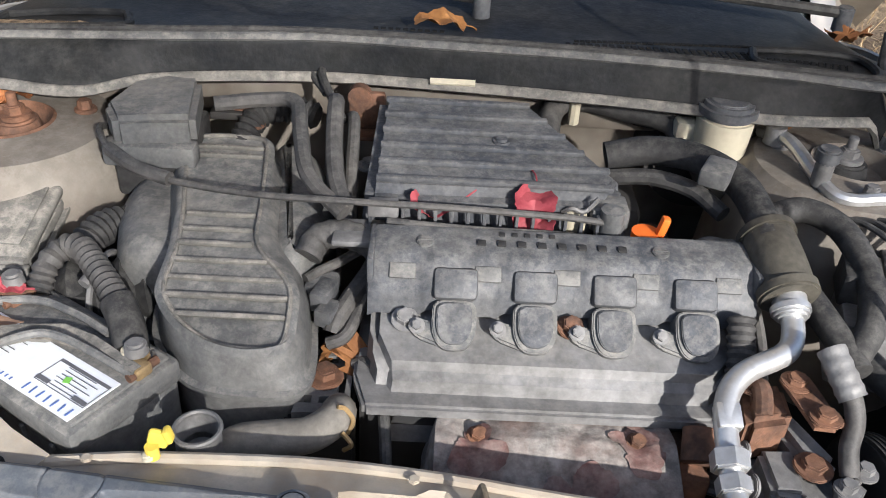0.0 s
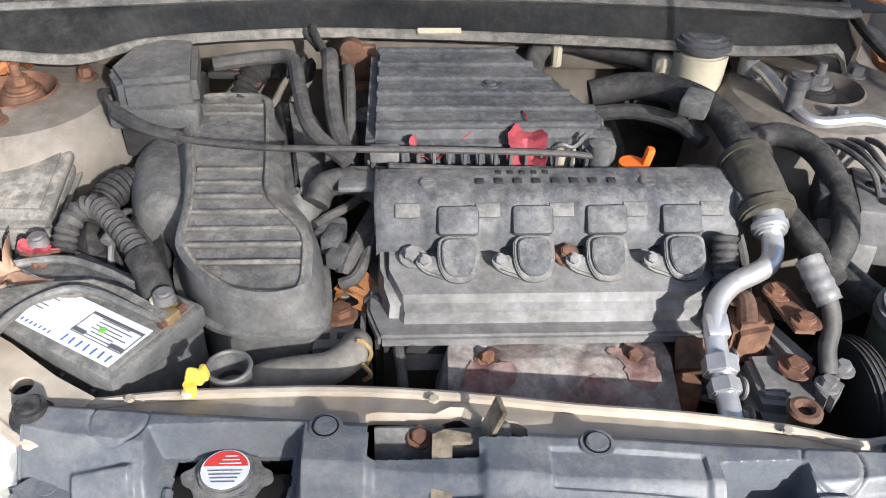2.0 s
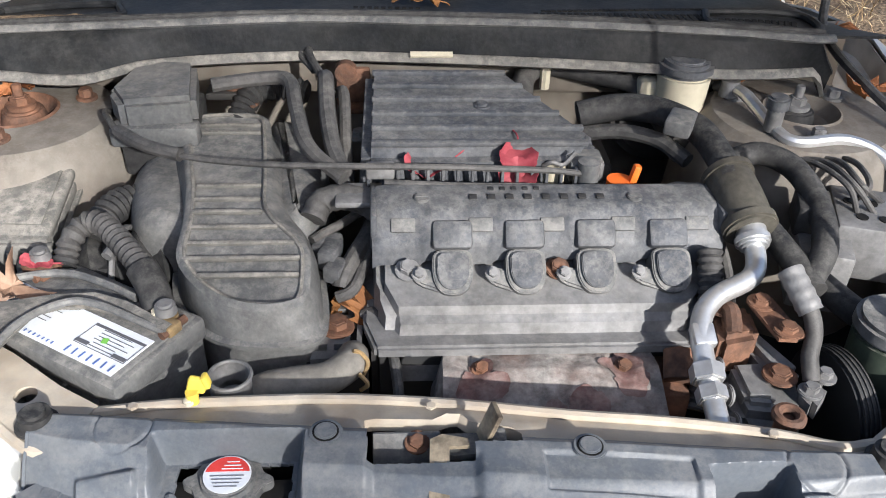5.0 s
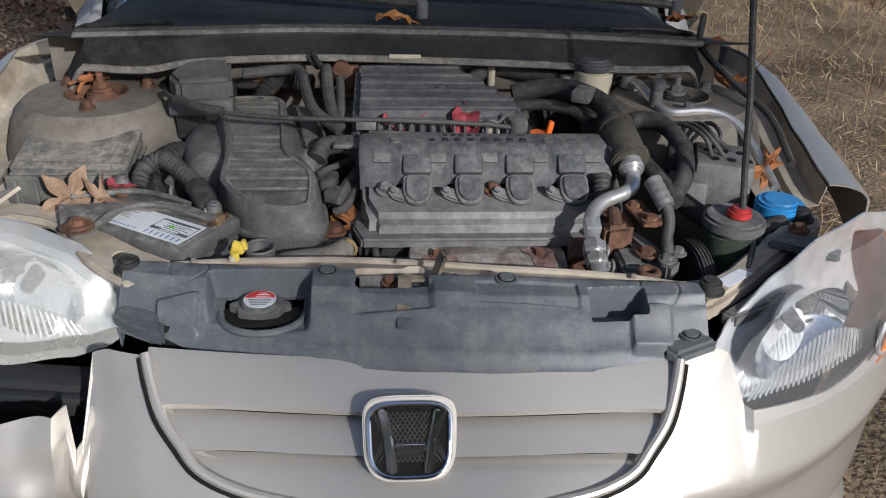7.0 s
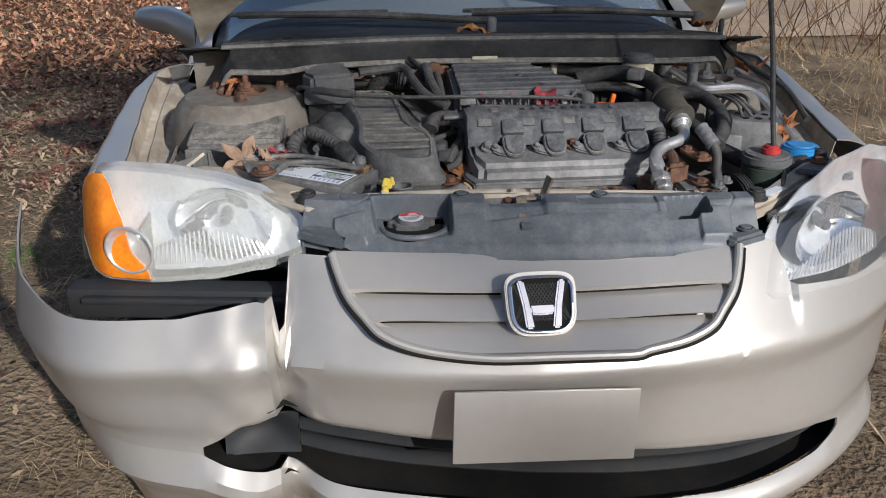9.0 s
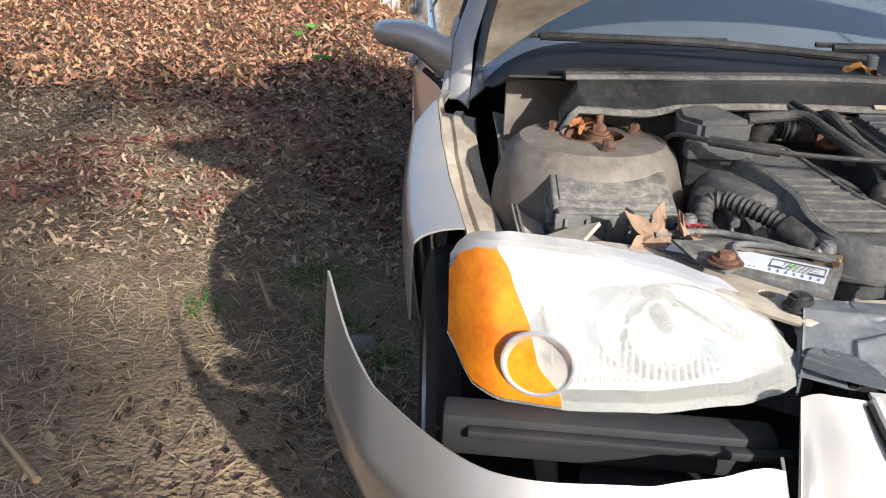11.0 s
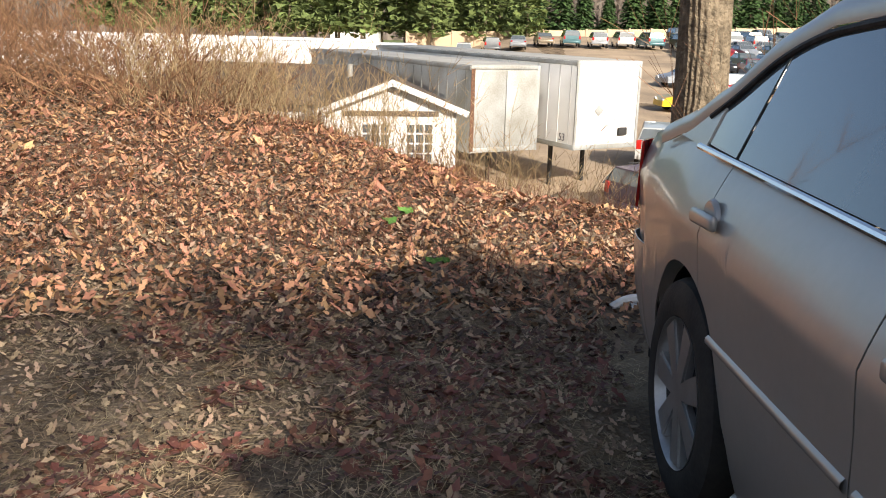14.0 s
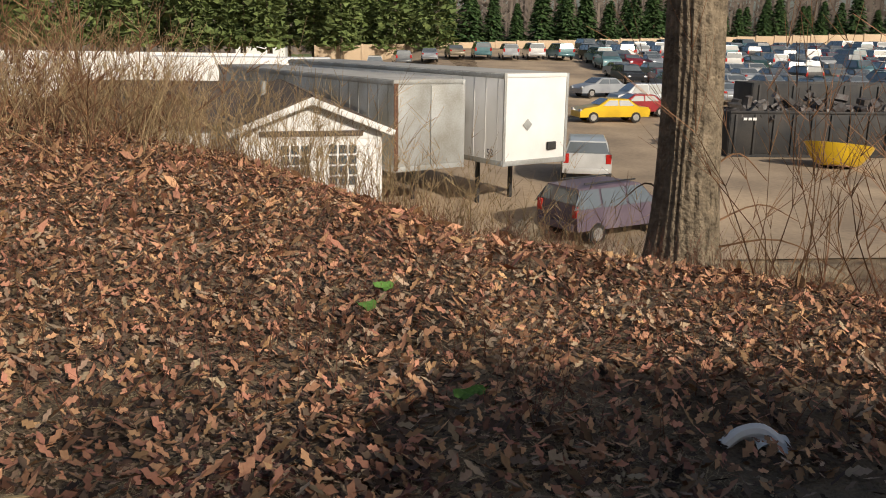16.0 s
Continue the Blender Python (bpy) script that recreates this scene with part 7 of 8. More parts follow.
x, y = sift(x, y, ~under_car(x, y) & (patch(x, y, 0.9, 23.0) > -0.25))
cards("fallen_leaves", "brown oak leaves scattered over straw beside the car", LITTER, x, y, 0.018, 0.9, 0.02, 0.45, 0.6, True)
x, y = place_xy(9000, -4.6, -0.75, -1.5, 5.5)
x, y = sift(x, y, ~under_car(x, y) & (patch(x, y, 1.1, 17.0) > -0.05))
cards("dark_leaves", "dark damp leaves and clods beside the car", LITTERDARK, x, y, 0.018, 0.9, 0.012, 0.3, 0.5, True)
x, y = place_xy(9000, -12, 5.0, 8.0, 22)
x, y = sift(x, y, (y + 0.95 * x < 19))
cards("russet_leaves", "russet leaves further down the bank", LITTERRED, x, y, 0.07, 0.7, 0.06, 0.6, 0.5, False)
x, y = place_xy(6500, -2.7, -0.75, 2.2, 5.6)
x, y = sift(x, y, ~under_car(x, y) & (patch(x, y, 1.2, 5.0) + 0.5 * patch(x, y, 4.0, 6.0) - 0.35 * np.hypot(x + 1.3, y - 3.9) > -0.42))
cards("damp_red_leaves", "damp dark red leaves by the rear wheel", mat("damp_leaf", (0.19, 0.078, 0.055), 0.6, 0, (0.12, 0.055, 0.04), 3, 0.1, 60, island=0.5), x, y, 0.030, 0.85, 0.015, 0.35, 0.5, True)
x, y = place_xy(90000, -4.6, -0.65, -2.0, 6.0)
x, y = sift(x, y, ~under_car(x, y) & (patch(x, y, 0.8, 9.0) > -0.35))
cards("dry_straw", "pale dry straw and grass on the ground", STRAW, x, y, 0.036, 0.05, 0.02, 0.16, 0.1, category="straw")
x, y = place_xy(14000, -6.5, 6.5, -5, 7.0)
x, y = sift(x, y, ~under_car(x, y) & ((np.abs(x) > 1.0) | (y < -0.2)))
cards("dry_straw", "pale dry straw round the car", STRAW, x, y, 0.06, 0.05, 0.014, 0.14, 0.1, category="straw")
x, y = place_xy(34000, 0.9, 9, -2, 9)
cards("dry_grass", "tan dry grass and leaves beyond the car", STRAW, x, y, 0.042, 0.10, 0.05, 0.35, 0.1, category="grass")


def stalks(name, label, material, n, area, h, r, lean=0.35, forks=3, keep=None, category="brush"):
    """Thin standing stalks with side twigs, one mesh."""
    rnd = random.Random(n)
    V, F = [], []

    def rod(a, b, r0, r1):
        d = (b - a).normalized()
        u = d.orthogonal().normalized()
        w = d.cross(u)
        s = len(V)
        for p, q in ((a, r0), (b, r1)):
            for k in range(3):
                V.append(p + (u * math.cos(2.1 * k) + w * math.sin(2.1 * k)) * q)
        for k in range(3):
            F.append((s + k, s + (k + 1) % 3, s + 3 + (k + 1) % 3, s + 3 + k))
    for _ in range(n):
        px, py = rnd.uniform(area[0], area[1]), rnd.uniform(area[2], area[3])
        if keep and not keep(px, py):
            continue
        p = Vector((px, py, ground_z(px, py) - 0.02))
        hh = h * rnd.uniform(0.4, 1.2)
        d = Vector((rnd.gauss(0, lean), rnd.gauss(0, lean), 1)).normalized()
        for k in range(4):
            q = p + d * hh / 4
            rod(p, q, r * (1 - k * 0.2), r * (0.8 - k * 0.2))
            for _ in range(forks if k else 0):
                e = (d + Vector((rnd.gauss(0, 0.7), rnd.gauss(0, 0.7), rnd.uniform(0, 0.6)))).normalized()
                rod(q, q + e * hh * rnd.uniform(0.1, 0.28), r * 0.5, r * 0.25)
            p = q
            d = (d + Vector((rnd.gauss(0, 0.18), rnd.gauss(0, 0.18), 0.05))).normalized()
    me = bpy.data.meshes.new(name)
    me.from_pydata([tuple(v) for v in V], [], F)
    me.materials.append(material)
    return tagged(new(name, me), label, category, kind="stuff")


stalks("tan_brush", "tan dry weeds in front of the trailers", TWIGTAN, 2200, (-5.5, 3.5, 11.5, 20), 1.15, 0.006, 0.35, 3)
stalks("bare_brush", "brown bare brush on the bank", TWIG, 1500, (-14, -4.2, 11.0, 19), 1.35, 0.008, 0.85, 5)
stalks("bare_saplings", "tall bare saplings on the ridge", TWIG, 46, (-14, -5, 14, 22), 3.6, 0.018, 0.35, 6)
stalks("thin_weeds", "thin red-brown weed stems among leaves", mat("red_stem", (0.20, 0.085, 0.05), 0.8, 0, (0.14, 0.06, 0.04), 6, 0.1, island=0.3), 2600, (-5, 2.0, 5.4, 12.5), 0.30, 0.0022, 0.3, 1, lambda a, b: b - 4.6 > 0.35 * (a + 2))
stalks("bramble", "bare bramble stems beside the tree", TWIG, 150, (1.3, 5.5, 5.8, 11), 2.0, 0.007, 0.5, 3)
stalks("grass_clump", "tan grass clumps beyond the fender", TWIGTAN, 900, (1.2, 6, 0.5, 6), 0.28, 0.003, 0.5, 1)
for px, py, n, r in ((-1.15, 1.95, 120, 0.10), (-1.08, 1.65, 60, 0.08), (-0.95, 1.45, 70, 0.07), (-1.45, 1.6, 25, 0.06), (-2.3, 0.2, 40, 0.15), (-1.9, -0.4, 60, 0.15)):
    stalks("green_tuft", "small green weed tuft on the ground", GRASS, n, (px - r, px + r, py - r, py + r), 0.07, 0.003, 0.7, 2, category="weed")
for px, py, s in ((-1.79, 6.66, 0.06), (-1.70, 7.0, 0.07), (-1.50, 5.45, 0.05), (-1.44, 5.5, 0.045)):
    ob = tagged(link("green_leaf", leaf_mesh(s, "plain", int(px * -100)), GRASS), "single green leaf on the russet bank", "leaf", "green leaves on the bank")
    ob.matrix_world = pose(px, py, ground_z(px, py) + 0.10, 30, 10, 40)
for px, py, s in ((-1.25, 2.02, 0.035), (-1.02, 2.30, 0.03), (-1.0, 1.55, 0.05), (-1.9, 0.5, 0.04)):
    bm = bmesh.new()
    bmesh.ops.create_icosphere(bm, subdivisions=3, radius=s)
    for v in bm.verts:
        v.co = v.co * (1 + 0.25 * noise.noise(v.co * 14)) * 1.0
        v.co.z *= 0.4
    st = tagged(link("field_stone", bm, ROCK), "flat grey stone in the ground", "stone", "stones beside the car")
    st.location = (px, py, ground_z(px, py) + s * 0.12)
for px, py, ln, a in ((-2.6, 1.35, 0.55, 0.6), (-2.45, 1.25, 0.6, 0.75), (-2.75, 2.05, 0.5, 0.2), (-1.3, 1.75, 0.22, 1.9), (-2.2, 2.0, 0.25, 2.0), (-2.9, 5.0, 0.5, 0.15), (-1.7, 0.9, 0.3, 2.3), (-3.2, 1.6, 0.6, 0.5)):
    d = Vector((math.cos(a), math.sin(a), 0)) * ln / 2
    pts = [Vector((px, py, 0)) + d * k + Vector((0, 0, ground_z(px + d.x * k, py + d.y * k) + 0.015)) for k in (-1, -0.4, 0.3, 1)]
    tagged(link("fallen_stick", tube([(*p[:2], p[2] + 0.004 * i) for i, p in enumerate(pts)], 0.009, 7, 3, taper=0.6), TWIGTAN), "pale broken stick lying on the ground", "stick", "sticks on the ground")
bm = joined(tube([(-0.62, 5.18, 0), (-0.5, 5.22, 0.05), (-0.38, 5.2, 0.07), (-0.30, 5.12, 0.02)], 0.035, 8, 4), sheet(8, 8, lambda u, v: Vector((lerp(-0.48, -0.28, u), lerp(5.05, 5.22, v), 0.04 + 0.03 * math.sin(6 * u + 4 * v)))))
rag = tagged(link("white_rag", bm, WHITEPAINT), "crumpled white rag on bare soil", "rag")
rag.matrix_world = Matrix.Translation((-0.20, 2.05, ground_z(-0.45, 5.5) + 0.0)) @ Matrix.Diagonal((0.62, 0.66, 0.7, 1))

# ---- big tree by the bank ----
tree = tagged(new("tree"), "grey-brown tree trunk standing at the bank's foot", "tree")
tree.location = (1.31, 10.5, ground_z(1.31, 10.5))


def trunk_pt(u, v):
    z = -0.3 + 12.0 * v
    r = (0.29 + 0.17 * math.exp(-max(0, z) * 2.2)) * (1 - 0.045 * max(0, z))
    a = 2 * math.pi * u
    r *= 1 + 0.05 * math.sin(3 * a + 0.4 * z) + 0.04 * noise.noise((4 * math.cos(a), 4 * math.sin(a), z * 0.8))
    r *= 1 + 0.028 * math.sin(24 * a + 5 * noise.noise((a, z * 0.7, 2)) + 2 * noise.noise((a * 3, z * 3, 7)))
    r *= 1 + 0.20 * max(0, math.sin(4 * a + 1)) * math.exp(-max(0, z) * 3)
    return Vector((r * math.cos(a) - 0.03 * z + 0.01 * math.sin(z), r * math.sin(a), z))


part("trunk", sheet(120, 140, trunk_pt), BARK, tree, "ridged grey-brown trunk")
rnd = random.Random(5)
for k in range(12):
    z = 4.5 + 0.6 * k
    a = k * 2.4
    p = Vector((-0.03 * z, 0, z))
    d = Vector((math.cos(a), math.sin(a), 0.55))
    part("limb", tube([p, p + d * 0.8, p + d * 1.8 + Vector((0, 0, 0.3)), p + d * 3.0 + Vector((0.2, 0.1, 1.0))], 0.07, 8, 4, taper=0.15), BARK, tree)
for z, a, ln in ((0.6, 0.4, 1.6), (0.9, 2.6, 0.7), (1.2, 0.1, 0.8), (0.45, -0.6, 1.4)):
    p = Vector((0, 0, z))
    d = Vector((math.cos(a), math.sin(a), 0.1))
    part("twig", tube([p + d * 0.2, p + d * ln * 0.6 + Vector((0, 0, 0.1)), p + d * ln - Vector((0, 0, 0.2))], 0.012, 6, 4, taper=0.3), TWIG, tree)

# ---- logs ----
for px, py, dx, dy, r, ln, lab in ((0.05, 13.2, 0.5, 0.85, 0.20, 0.9, "short sawn log with orange cut face"), (1.0, 13.9, 0.95, 0.2, 0.11, 1.6, "pale split log on the bank"), (1.9, 13.4, 0.6, 0.8, 0.22, 0.7, "grey log section near the tree"), (4.5, 15.5, 0.9, 0.3, 0.22, 3.2, "long pale log on the yard edge"), (6.5, 17.0, 0.95, 0.1, 0.2, 2.8, "long pale log lying on dirt"), (3.6, 19.5, 0.9, 0.2, 0.25, 2.2, "grey felled log on yard dirt"), (7.5, 22, 0.9, -0.2, 0.3, 2.5, "dark felled log on yard dirt"), (0.5, 14.6, 0.9, 0.3, 0.12, 1.0, "pale firewood piece among weeds")):
    d = Vector((dx, dy, 0)).normalized()
    z = ground_z(px, py) + r * 0.9
    if "orange" in lab or "pale split" in lab or "grey log section" in lab or "firewood" in lab:
        z += 0.30
    lg = tagged(new("log"), lab, "log", "felled logs")
    lg.location = (px, py, z)
    part("bark", cyl(-d * 0.0, d * ln, r, r * 0.94, 20, 0.01), BARK if "pale" not in lab else CUTWOOD, lg)
    part("cut_face", cyl(-d * 0.012, d * 0.002, r * 0.95, seg=20), CUTWOOD, lg)

# ---- trailers and the small house ----
AX = Vector((-0.486, 0.874, 0))
NX = Vector((0.874, 0.486, 0))


def trailer(corner, length, material, rough, label, zb, zt):
    t = tagged(new("box_trailer"), label, "trailer", "box trailers")
    t.matrix_world = Matrix((( NX.x, AX.x, 0, corner[0]), (NX.y, AX.y, 0, corner[1]), (0, 0, 1, 0), (0, 0, 0, 1)))
    h = zt - zb
    part("box_body", box((1.3, length / 2, (zb + zt) / 2), (2.6, length, h), 0.04), material, t)
    part("roof", box((1.3, length / 2, zt + 0.012), (2.5, length - 0.1, 0.02), 0.005), ROOFMETAL, t)
    for x in (0.03, 2.57):
        part("corner_post", box((x, -0.015, (zb + zt) / 2), (0.09, 0.05, h + 0.02), 0.01), OLDMETAL, t)
    part("top_rail", box((1.3, -0.01, zt - 0.05), (2.6, 0.04, 0.12), 0.01), material, t)
    part("side_rail", box((-0.012, length / 2, zt - 0.07), (0.03, length, 0.14), 0.01), OLDMETAL, t)
    part("bottom_rail", box((-0.012, length / 2, zb + 0.08), (0.03, length, 0.16), 0.01), OLDMETAL, t)
    for k in range(int(length / 0.6)):
        part("side_seam", box((-0.006, 0.6 * (k + 0.5), (zb + zt) / 2), (0.012, 0.05, h - 0.3)), material, t)
    part("end_rail", box((1.3, -0.012, zb + 0.08), (2.6, 0.03, 0.16), 0.01), OLDMETAL, t)
    for x in (0.6, 2.0):
        part("landing_leg", box((x, 2.0, (zb + lot_z(30)) / 2), (0.12, 0.12, zb - lot_z(30)), 0.01), STEELBLK, t)
    for yy in (length - 2.0, length - 3.3):
        for x in (0.35, 2.25):
            part("trailer_wheel", cyl((x - 0.2, yy, lot_z(40) + 0.5), (x + 0.2, yy, lot_z(40) + 0.5), 0.5, seg=24, bevel=0.05), TYRE, t)
    return t


t1 = trailer((-0.55, 28.5), 14.0, OLDMETAL, 0.6, "weathered grey box trailer with stained end doors", -2.95, -0.22)
part("end_door", box((0.68, -0.03, -1.58), (1.2, 0.03, 2.4), 0.01), OLDMETAL, t1)
part("end_door", box((1.93, -0.03, -1.58), (1.2, 0.03, 2.4), 0.01), OLDMETAL, t1)
part("rust_strip", box((0.06, -0.05, -1.6), (0.14, 0.02, 2.6)), RUST, t1)
t2 = trailer((2.80, 28.7), 15.0, WHITEPAINT, 0.5, "white box trailer with a blank front wall", -2.80, 0.0)
part("service_box", box((1.95, -0.06, -2.25), (0.35, 0.08, 0.25), 0.02), STEELBLK, t2)
part("diamond_plate", box((0.95, -0.03, -1.55), (0.26, 0.02, 0.26), 0.004, Matrix.Rotation(radians(45), 4, "Y")), OLDMETAL, t2)
cu = bpy.data.curves.new("trailer_number", "FONT")
cu.body, cu.size, cu.extrude = "53", 0.34, 0.004
cu.materials.append(INK)
tx = new("trailer_number", cu)
tx.parent = t2
tx.matrix_local = Matrix.Translation((-0.035, 0.75, -2.55)) @ Matrix(((0, 0, -1, 0), (-1, 0, 0, 0), (0, 1, 0, 0), (0, 0, 0, 1)))
far_t = tagged(link("far_trailer", box((-7.0, 46, -1.3), (8.5, 2.6, 2.6), 0.04, Matrix.Rotation(0.05, 4, "Z")), WHITEPAINT), "long white box trailer behind the house", "trailer")

house = tagged(new("small_house"), "small white cabin with a gable front and brown roof", "house")
house.matrix_world = Matrix(((0.985, -0.17, 0, -4.55), (0.17, 0.985, 0, 24.3), (0, 0, 1, LOT), (0, 0, 0, 1)))
HW, HE, HP, HL = 3.55, 2.45, 3.15, 8.0
part("wall", joined(box((HW / 2, HL / 2, HE / 2 - 0.5), (HW, HL, HE + 1.0))), WHITEPAINT, house, "white boarded wall")
for yy in (0.0, HL):
    gb = bmesh.new()
    gb.faces.new([gb.verts.new(p) for p in ((0, yy, HE - 0.01), (HW, yy, HE - 0.01), (HW / 2, yy, HP))])
    thicken(gb, 0.05)
    part("gable", gb, WHITEPAINT, house)

for sx in (0, 1):
    x0, x1 = (-0.25, HW / 2) if sx == 0 else (HW + 0.25, HW / 2)
    z0 = HE - 0.1
    part("roof", sheet(1, 1, lambda u, v: Vector((lerp(x0, x1, u), lerp(-0.3, HL + 0.2, v), lerp(z0, HP + 0.06, u) + 0.05)), 0.06), SHINGLE, house, "brown shingle roof")
    part("barge_board", box(((x0 + x1) / 2, -0.3, (z0 + HP) / 2 + 0.03), (math.hypot(x1 - x0, HP - z0) + 0.1, 0.06, 0.16), 0.01, Matrix.Rotation((-1 if sx == 0 else 1) * math.atan2(HP - z0, abs(x1 - x0)), 4, "Y")), WHITEPAINT, house)
for k in range(12):
    part("board", box((HW / 2, -0.012, 0.1 + k * 0.2), (HW, 0.02, 0.185), 0.004), WHITEPAINT, house)
for xw in (1.35, 2.55):
    wd = part("window", box((xw, -0.03, 1.55), (0.85, 0.05, 1.15), 0.01), WHITEPAINT, house)
    for i in range(3):
        for j in range(4):
            part("pane", box((xw - 0.25 + 0.25 * i, -0.06, 1.14 + 0.27 * j), (0.20, 0.012, 0.22)), GLASS, wd)
part("corner_board", box((0.05, -0.03, HE / 2), (0.12, 0.06, HE)), WHITEPAINT, house)
part("corner_board", box((HW - 0.05, -0.03, HE / 2), (0.12, 0.06, HE)), WHITEPAINT, house)
part("arch_trim", box((HW / 2, -0.04, HE - 0.1), (2.6, 0.05, 0.14), 0.01), SHINGLE, house)
part("vent_pipe", cyl((1.0, 5, HP - 0.5), (1.0, 5, HP + 0.25), 0.1, seg=12), OLDMETAL, house)
lowroof = tagged(link("low_roof", sheet(1, 1, lambda u, v: Vector((lerp(-11.0, -4.6, u), lerp(27, 34, v), lerp(-1.3, -0.55, v))), 0.1), SHINGLE), "low brown shingle roof behind the brush", "roof")
tagged(link("low_building", box((-7.8, 30.7, -2.6), (6.2, 6.4, 2.3)), WHITEPAINT), "low white building under a brown roof", "building")

# ---- the yard: cars, wall, bins ----
CARPAINTS = {n: mat("car_paint_" + n, c, 0.3, 0.2, None, 1, 0, coat=0.6) for n, c in dict(white=(0.62, 0.62, 0.60), silver=(0.36, 0.38, 0.40), blue=(0.05, 0.09, 0.17), red=(0.30, 0.03, 0.035), black=(0.025, 0.026, 0.03), green=(0.05, 0.10, 0.09), grey=(0.14, 0.15, 0.16), tan=(0.30, 0.25, 0.18), yellow=(0.72, 0.46, 0.02), teal=(0.10, 0.20, 0.22)).items()}
CARPAINTS["purple"] = mat("faded_purple_paint", (0.10, 0.075, 0.10), 0.5, 0.1, (0.14, 0.11, 0.13), 2, 0.05)


def yard_car(paint, kind="sedan", label="", group="cars in the yard"):
    """A parked car about its own origin, nose along +x."""
    c = tagged(new("parked_car"), label or f"dusty {paint} {kind} parked among other cars", "car", group)
    prof = {"sedan": ([(-2.2, 0.35), (-2.25, 0.75), (-2.1, 0.92), (-1.5, 0.98), (-0.9, 1.40), (0.35, 1.42), (1.05, 1.0), (1.95, 0.85), (2.2, 0.65), (2.2, 0.32)], 0.86),
            "van": ([(-2.3, 0.4), (-2.35, 0.9), (-2.15, 1.72), (0.9, 1.75), (1.6, 1.12), (2.2, 1.0), (2.35, 0.7), (2.35, 0.35)], 0.95),
            "suv": ([(-2.1, 0.45), (-2.15, 0.95), (-1.95, 1.62), (-0.2, 1.68), (0.45, 1.62), (0.98, 1.08), (2.0, 0.98), (2.15, 0.75), (2.15, 0.4)], 0.90)}[kind]
    pts, w = prof
    bm = bmesh.new()
    zb = 0.97 if kind == "sedan" else 1.05
    rows = []
    for sy in (-1, -0.94, 0.94, 1):
        rows.append([bm.verts.new((x, sy * (w - 0.02 if z < zb else w - 0.02 - 0.35 * (z - zb)), z - (0.03 if abs(sy) == 1 and z > zb else 0))) for x, z in pts])
    n = len(pts)
    for a, b in zip(rows, rows[1:]):
        for i in range(n):
            bm.faces.new((a[i], a[(i + 1) % n], b[(i + 1) % n], b[i]))
    bm.faces.new(rows[0][::-1])
    bm.faces.new(rows[-1])
    bmesh.ops.recalc_face_normals(bm, faces=bm.faces)
    part("body", bm, CARPAINTS[paint], c, "", 30)
    roofs = [p for p in pts if p[1] > zb + 0.2]
    x0, x1, zt = min(p[0] for p in roofs), max(p[0] for p in roofs), max(p[1] for p in roofs)
    for sy in (-1, 1):
        m = 2 if kind == "sedan" else 3
        for k in range(m):
            a, b = lerp(x0 - 0.25, x1 + 0.35, k / m) + 0.04, lerp(x0 - 0.25, x1 + 0.35, (k + 1) / m) - 0.04
            lo, hi = zb + 0.03, zt - 0.10
            wl, wh = w - 0.012 - 0.35 * (lo - zb), w - 0.012 - 0.35 * (hi - zb)
            g = bmesh.new()
            sk0 = 0.22 if k == 0 else 0
            sk1 = 0.30 if k == m - 1 else 0
            g.faces.new([g.verts.new(p) for p in ((a - (0.1 if sk0 else 0), sy * wl, lo), (b + (0.12 if sk1 else 0), sy * wl, lo), (b - sk1, sy * wh, hi), (a + sk0, sy * wh, hi))])
            part("side_window", g, GLASS, c, "", 0)
    fr = [p for p in pts if p[0] > x1 and p[1] < zt][0]
    bk = [p for p in pts[::-1] if p[0] < x0 + 0.01 and p[1] < zt - 0.1][0]
    for (p, q, off) in ((fr, (x1, [z for x, z in pts if x == x1][0]), 0.02), (bk, (x0, [z for x, z in pts if x == x0][0]), -0.02)):
        g = bmesh.new()
        f = lambda t, sy: (lerp(p[0], q[0], t) + off, sy * (w - 0.10 - 0.30 * (lerp(p[1], q[1], t) - zb if lerp(p[1], q[1], t) > zb else 0)), lerp(p[1], q[1], t) + 0.012)
        lo = 0.12 if p[1] > 0.92 and kind != "van" else 0.2
        if kind != "sedan" and off < 0:
            lo = 0.35
        g.faces.new([g.verts.new(v) for v in (f(lo, -1), f(lo, 1), f(0.92, 1), f(0.92, -1))])
        part("windscreen", g, GLASS, c, "", 0)
    for x in (-1.35, 1.35):
        for sy in (-1, 1):
            wh = part("wheel", cyl((x, sy * (w - 0.16), 0.32), (x, sy * (w + 0.01), 0.32), 0.32, seg=18, bevel=0.03), TYRE, c)
            part("hub", cyl((x, sy * (w + 0.005), 0.32), (x, sy * (w + 0.02), 0.32), 0.19, seg=14), ALLOY, wh)
    xr = pts[1][0]
    for sy in (-1, 1):
        part("tail_lamp", box((xr + 0.03, sy * (w - 0.14), 0.85 if kind == "sedan" else 1.0), (0.08, 0.20, 0.16 if kind == "sedan" else 0.35), 0.02), REDLENS, c)
        part("head_lamp", box((pts[-2][0] - 0.05, sy * (w - 0.2), 0.72), (0.10, 0.30, 0.14), 0.02), REFLECT, c)
    part("bumper", box((xr - 0.01, 0, 0.55), (0.08, 1.5, 0.2), 0.03), CARPAINTS[paint], c)
    return c


def put_car(ob, x, y, deg, z=None):
    ob.matrix_world = pose(x, y, lot_z(y, x) + 0.06 if z is None else z, 0, 0, deg)
    return ob


put_car(yard_car("yellow", "sedan", "bright yellow sedan parked in the yard"), 13.9, 54.0, 185)
put_car(yard_car("white", "suv", "white sports utility car beside the white trailer"), 7.2, 35.0, 76)
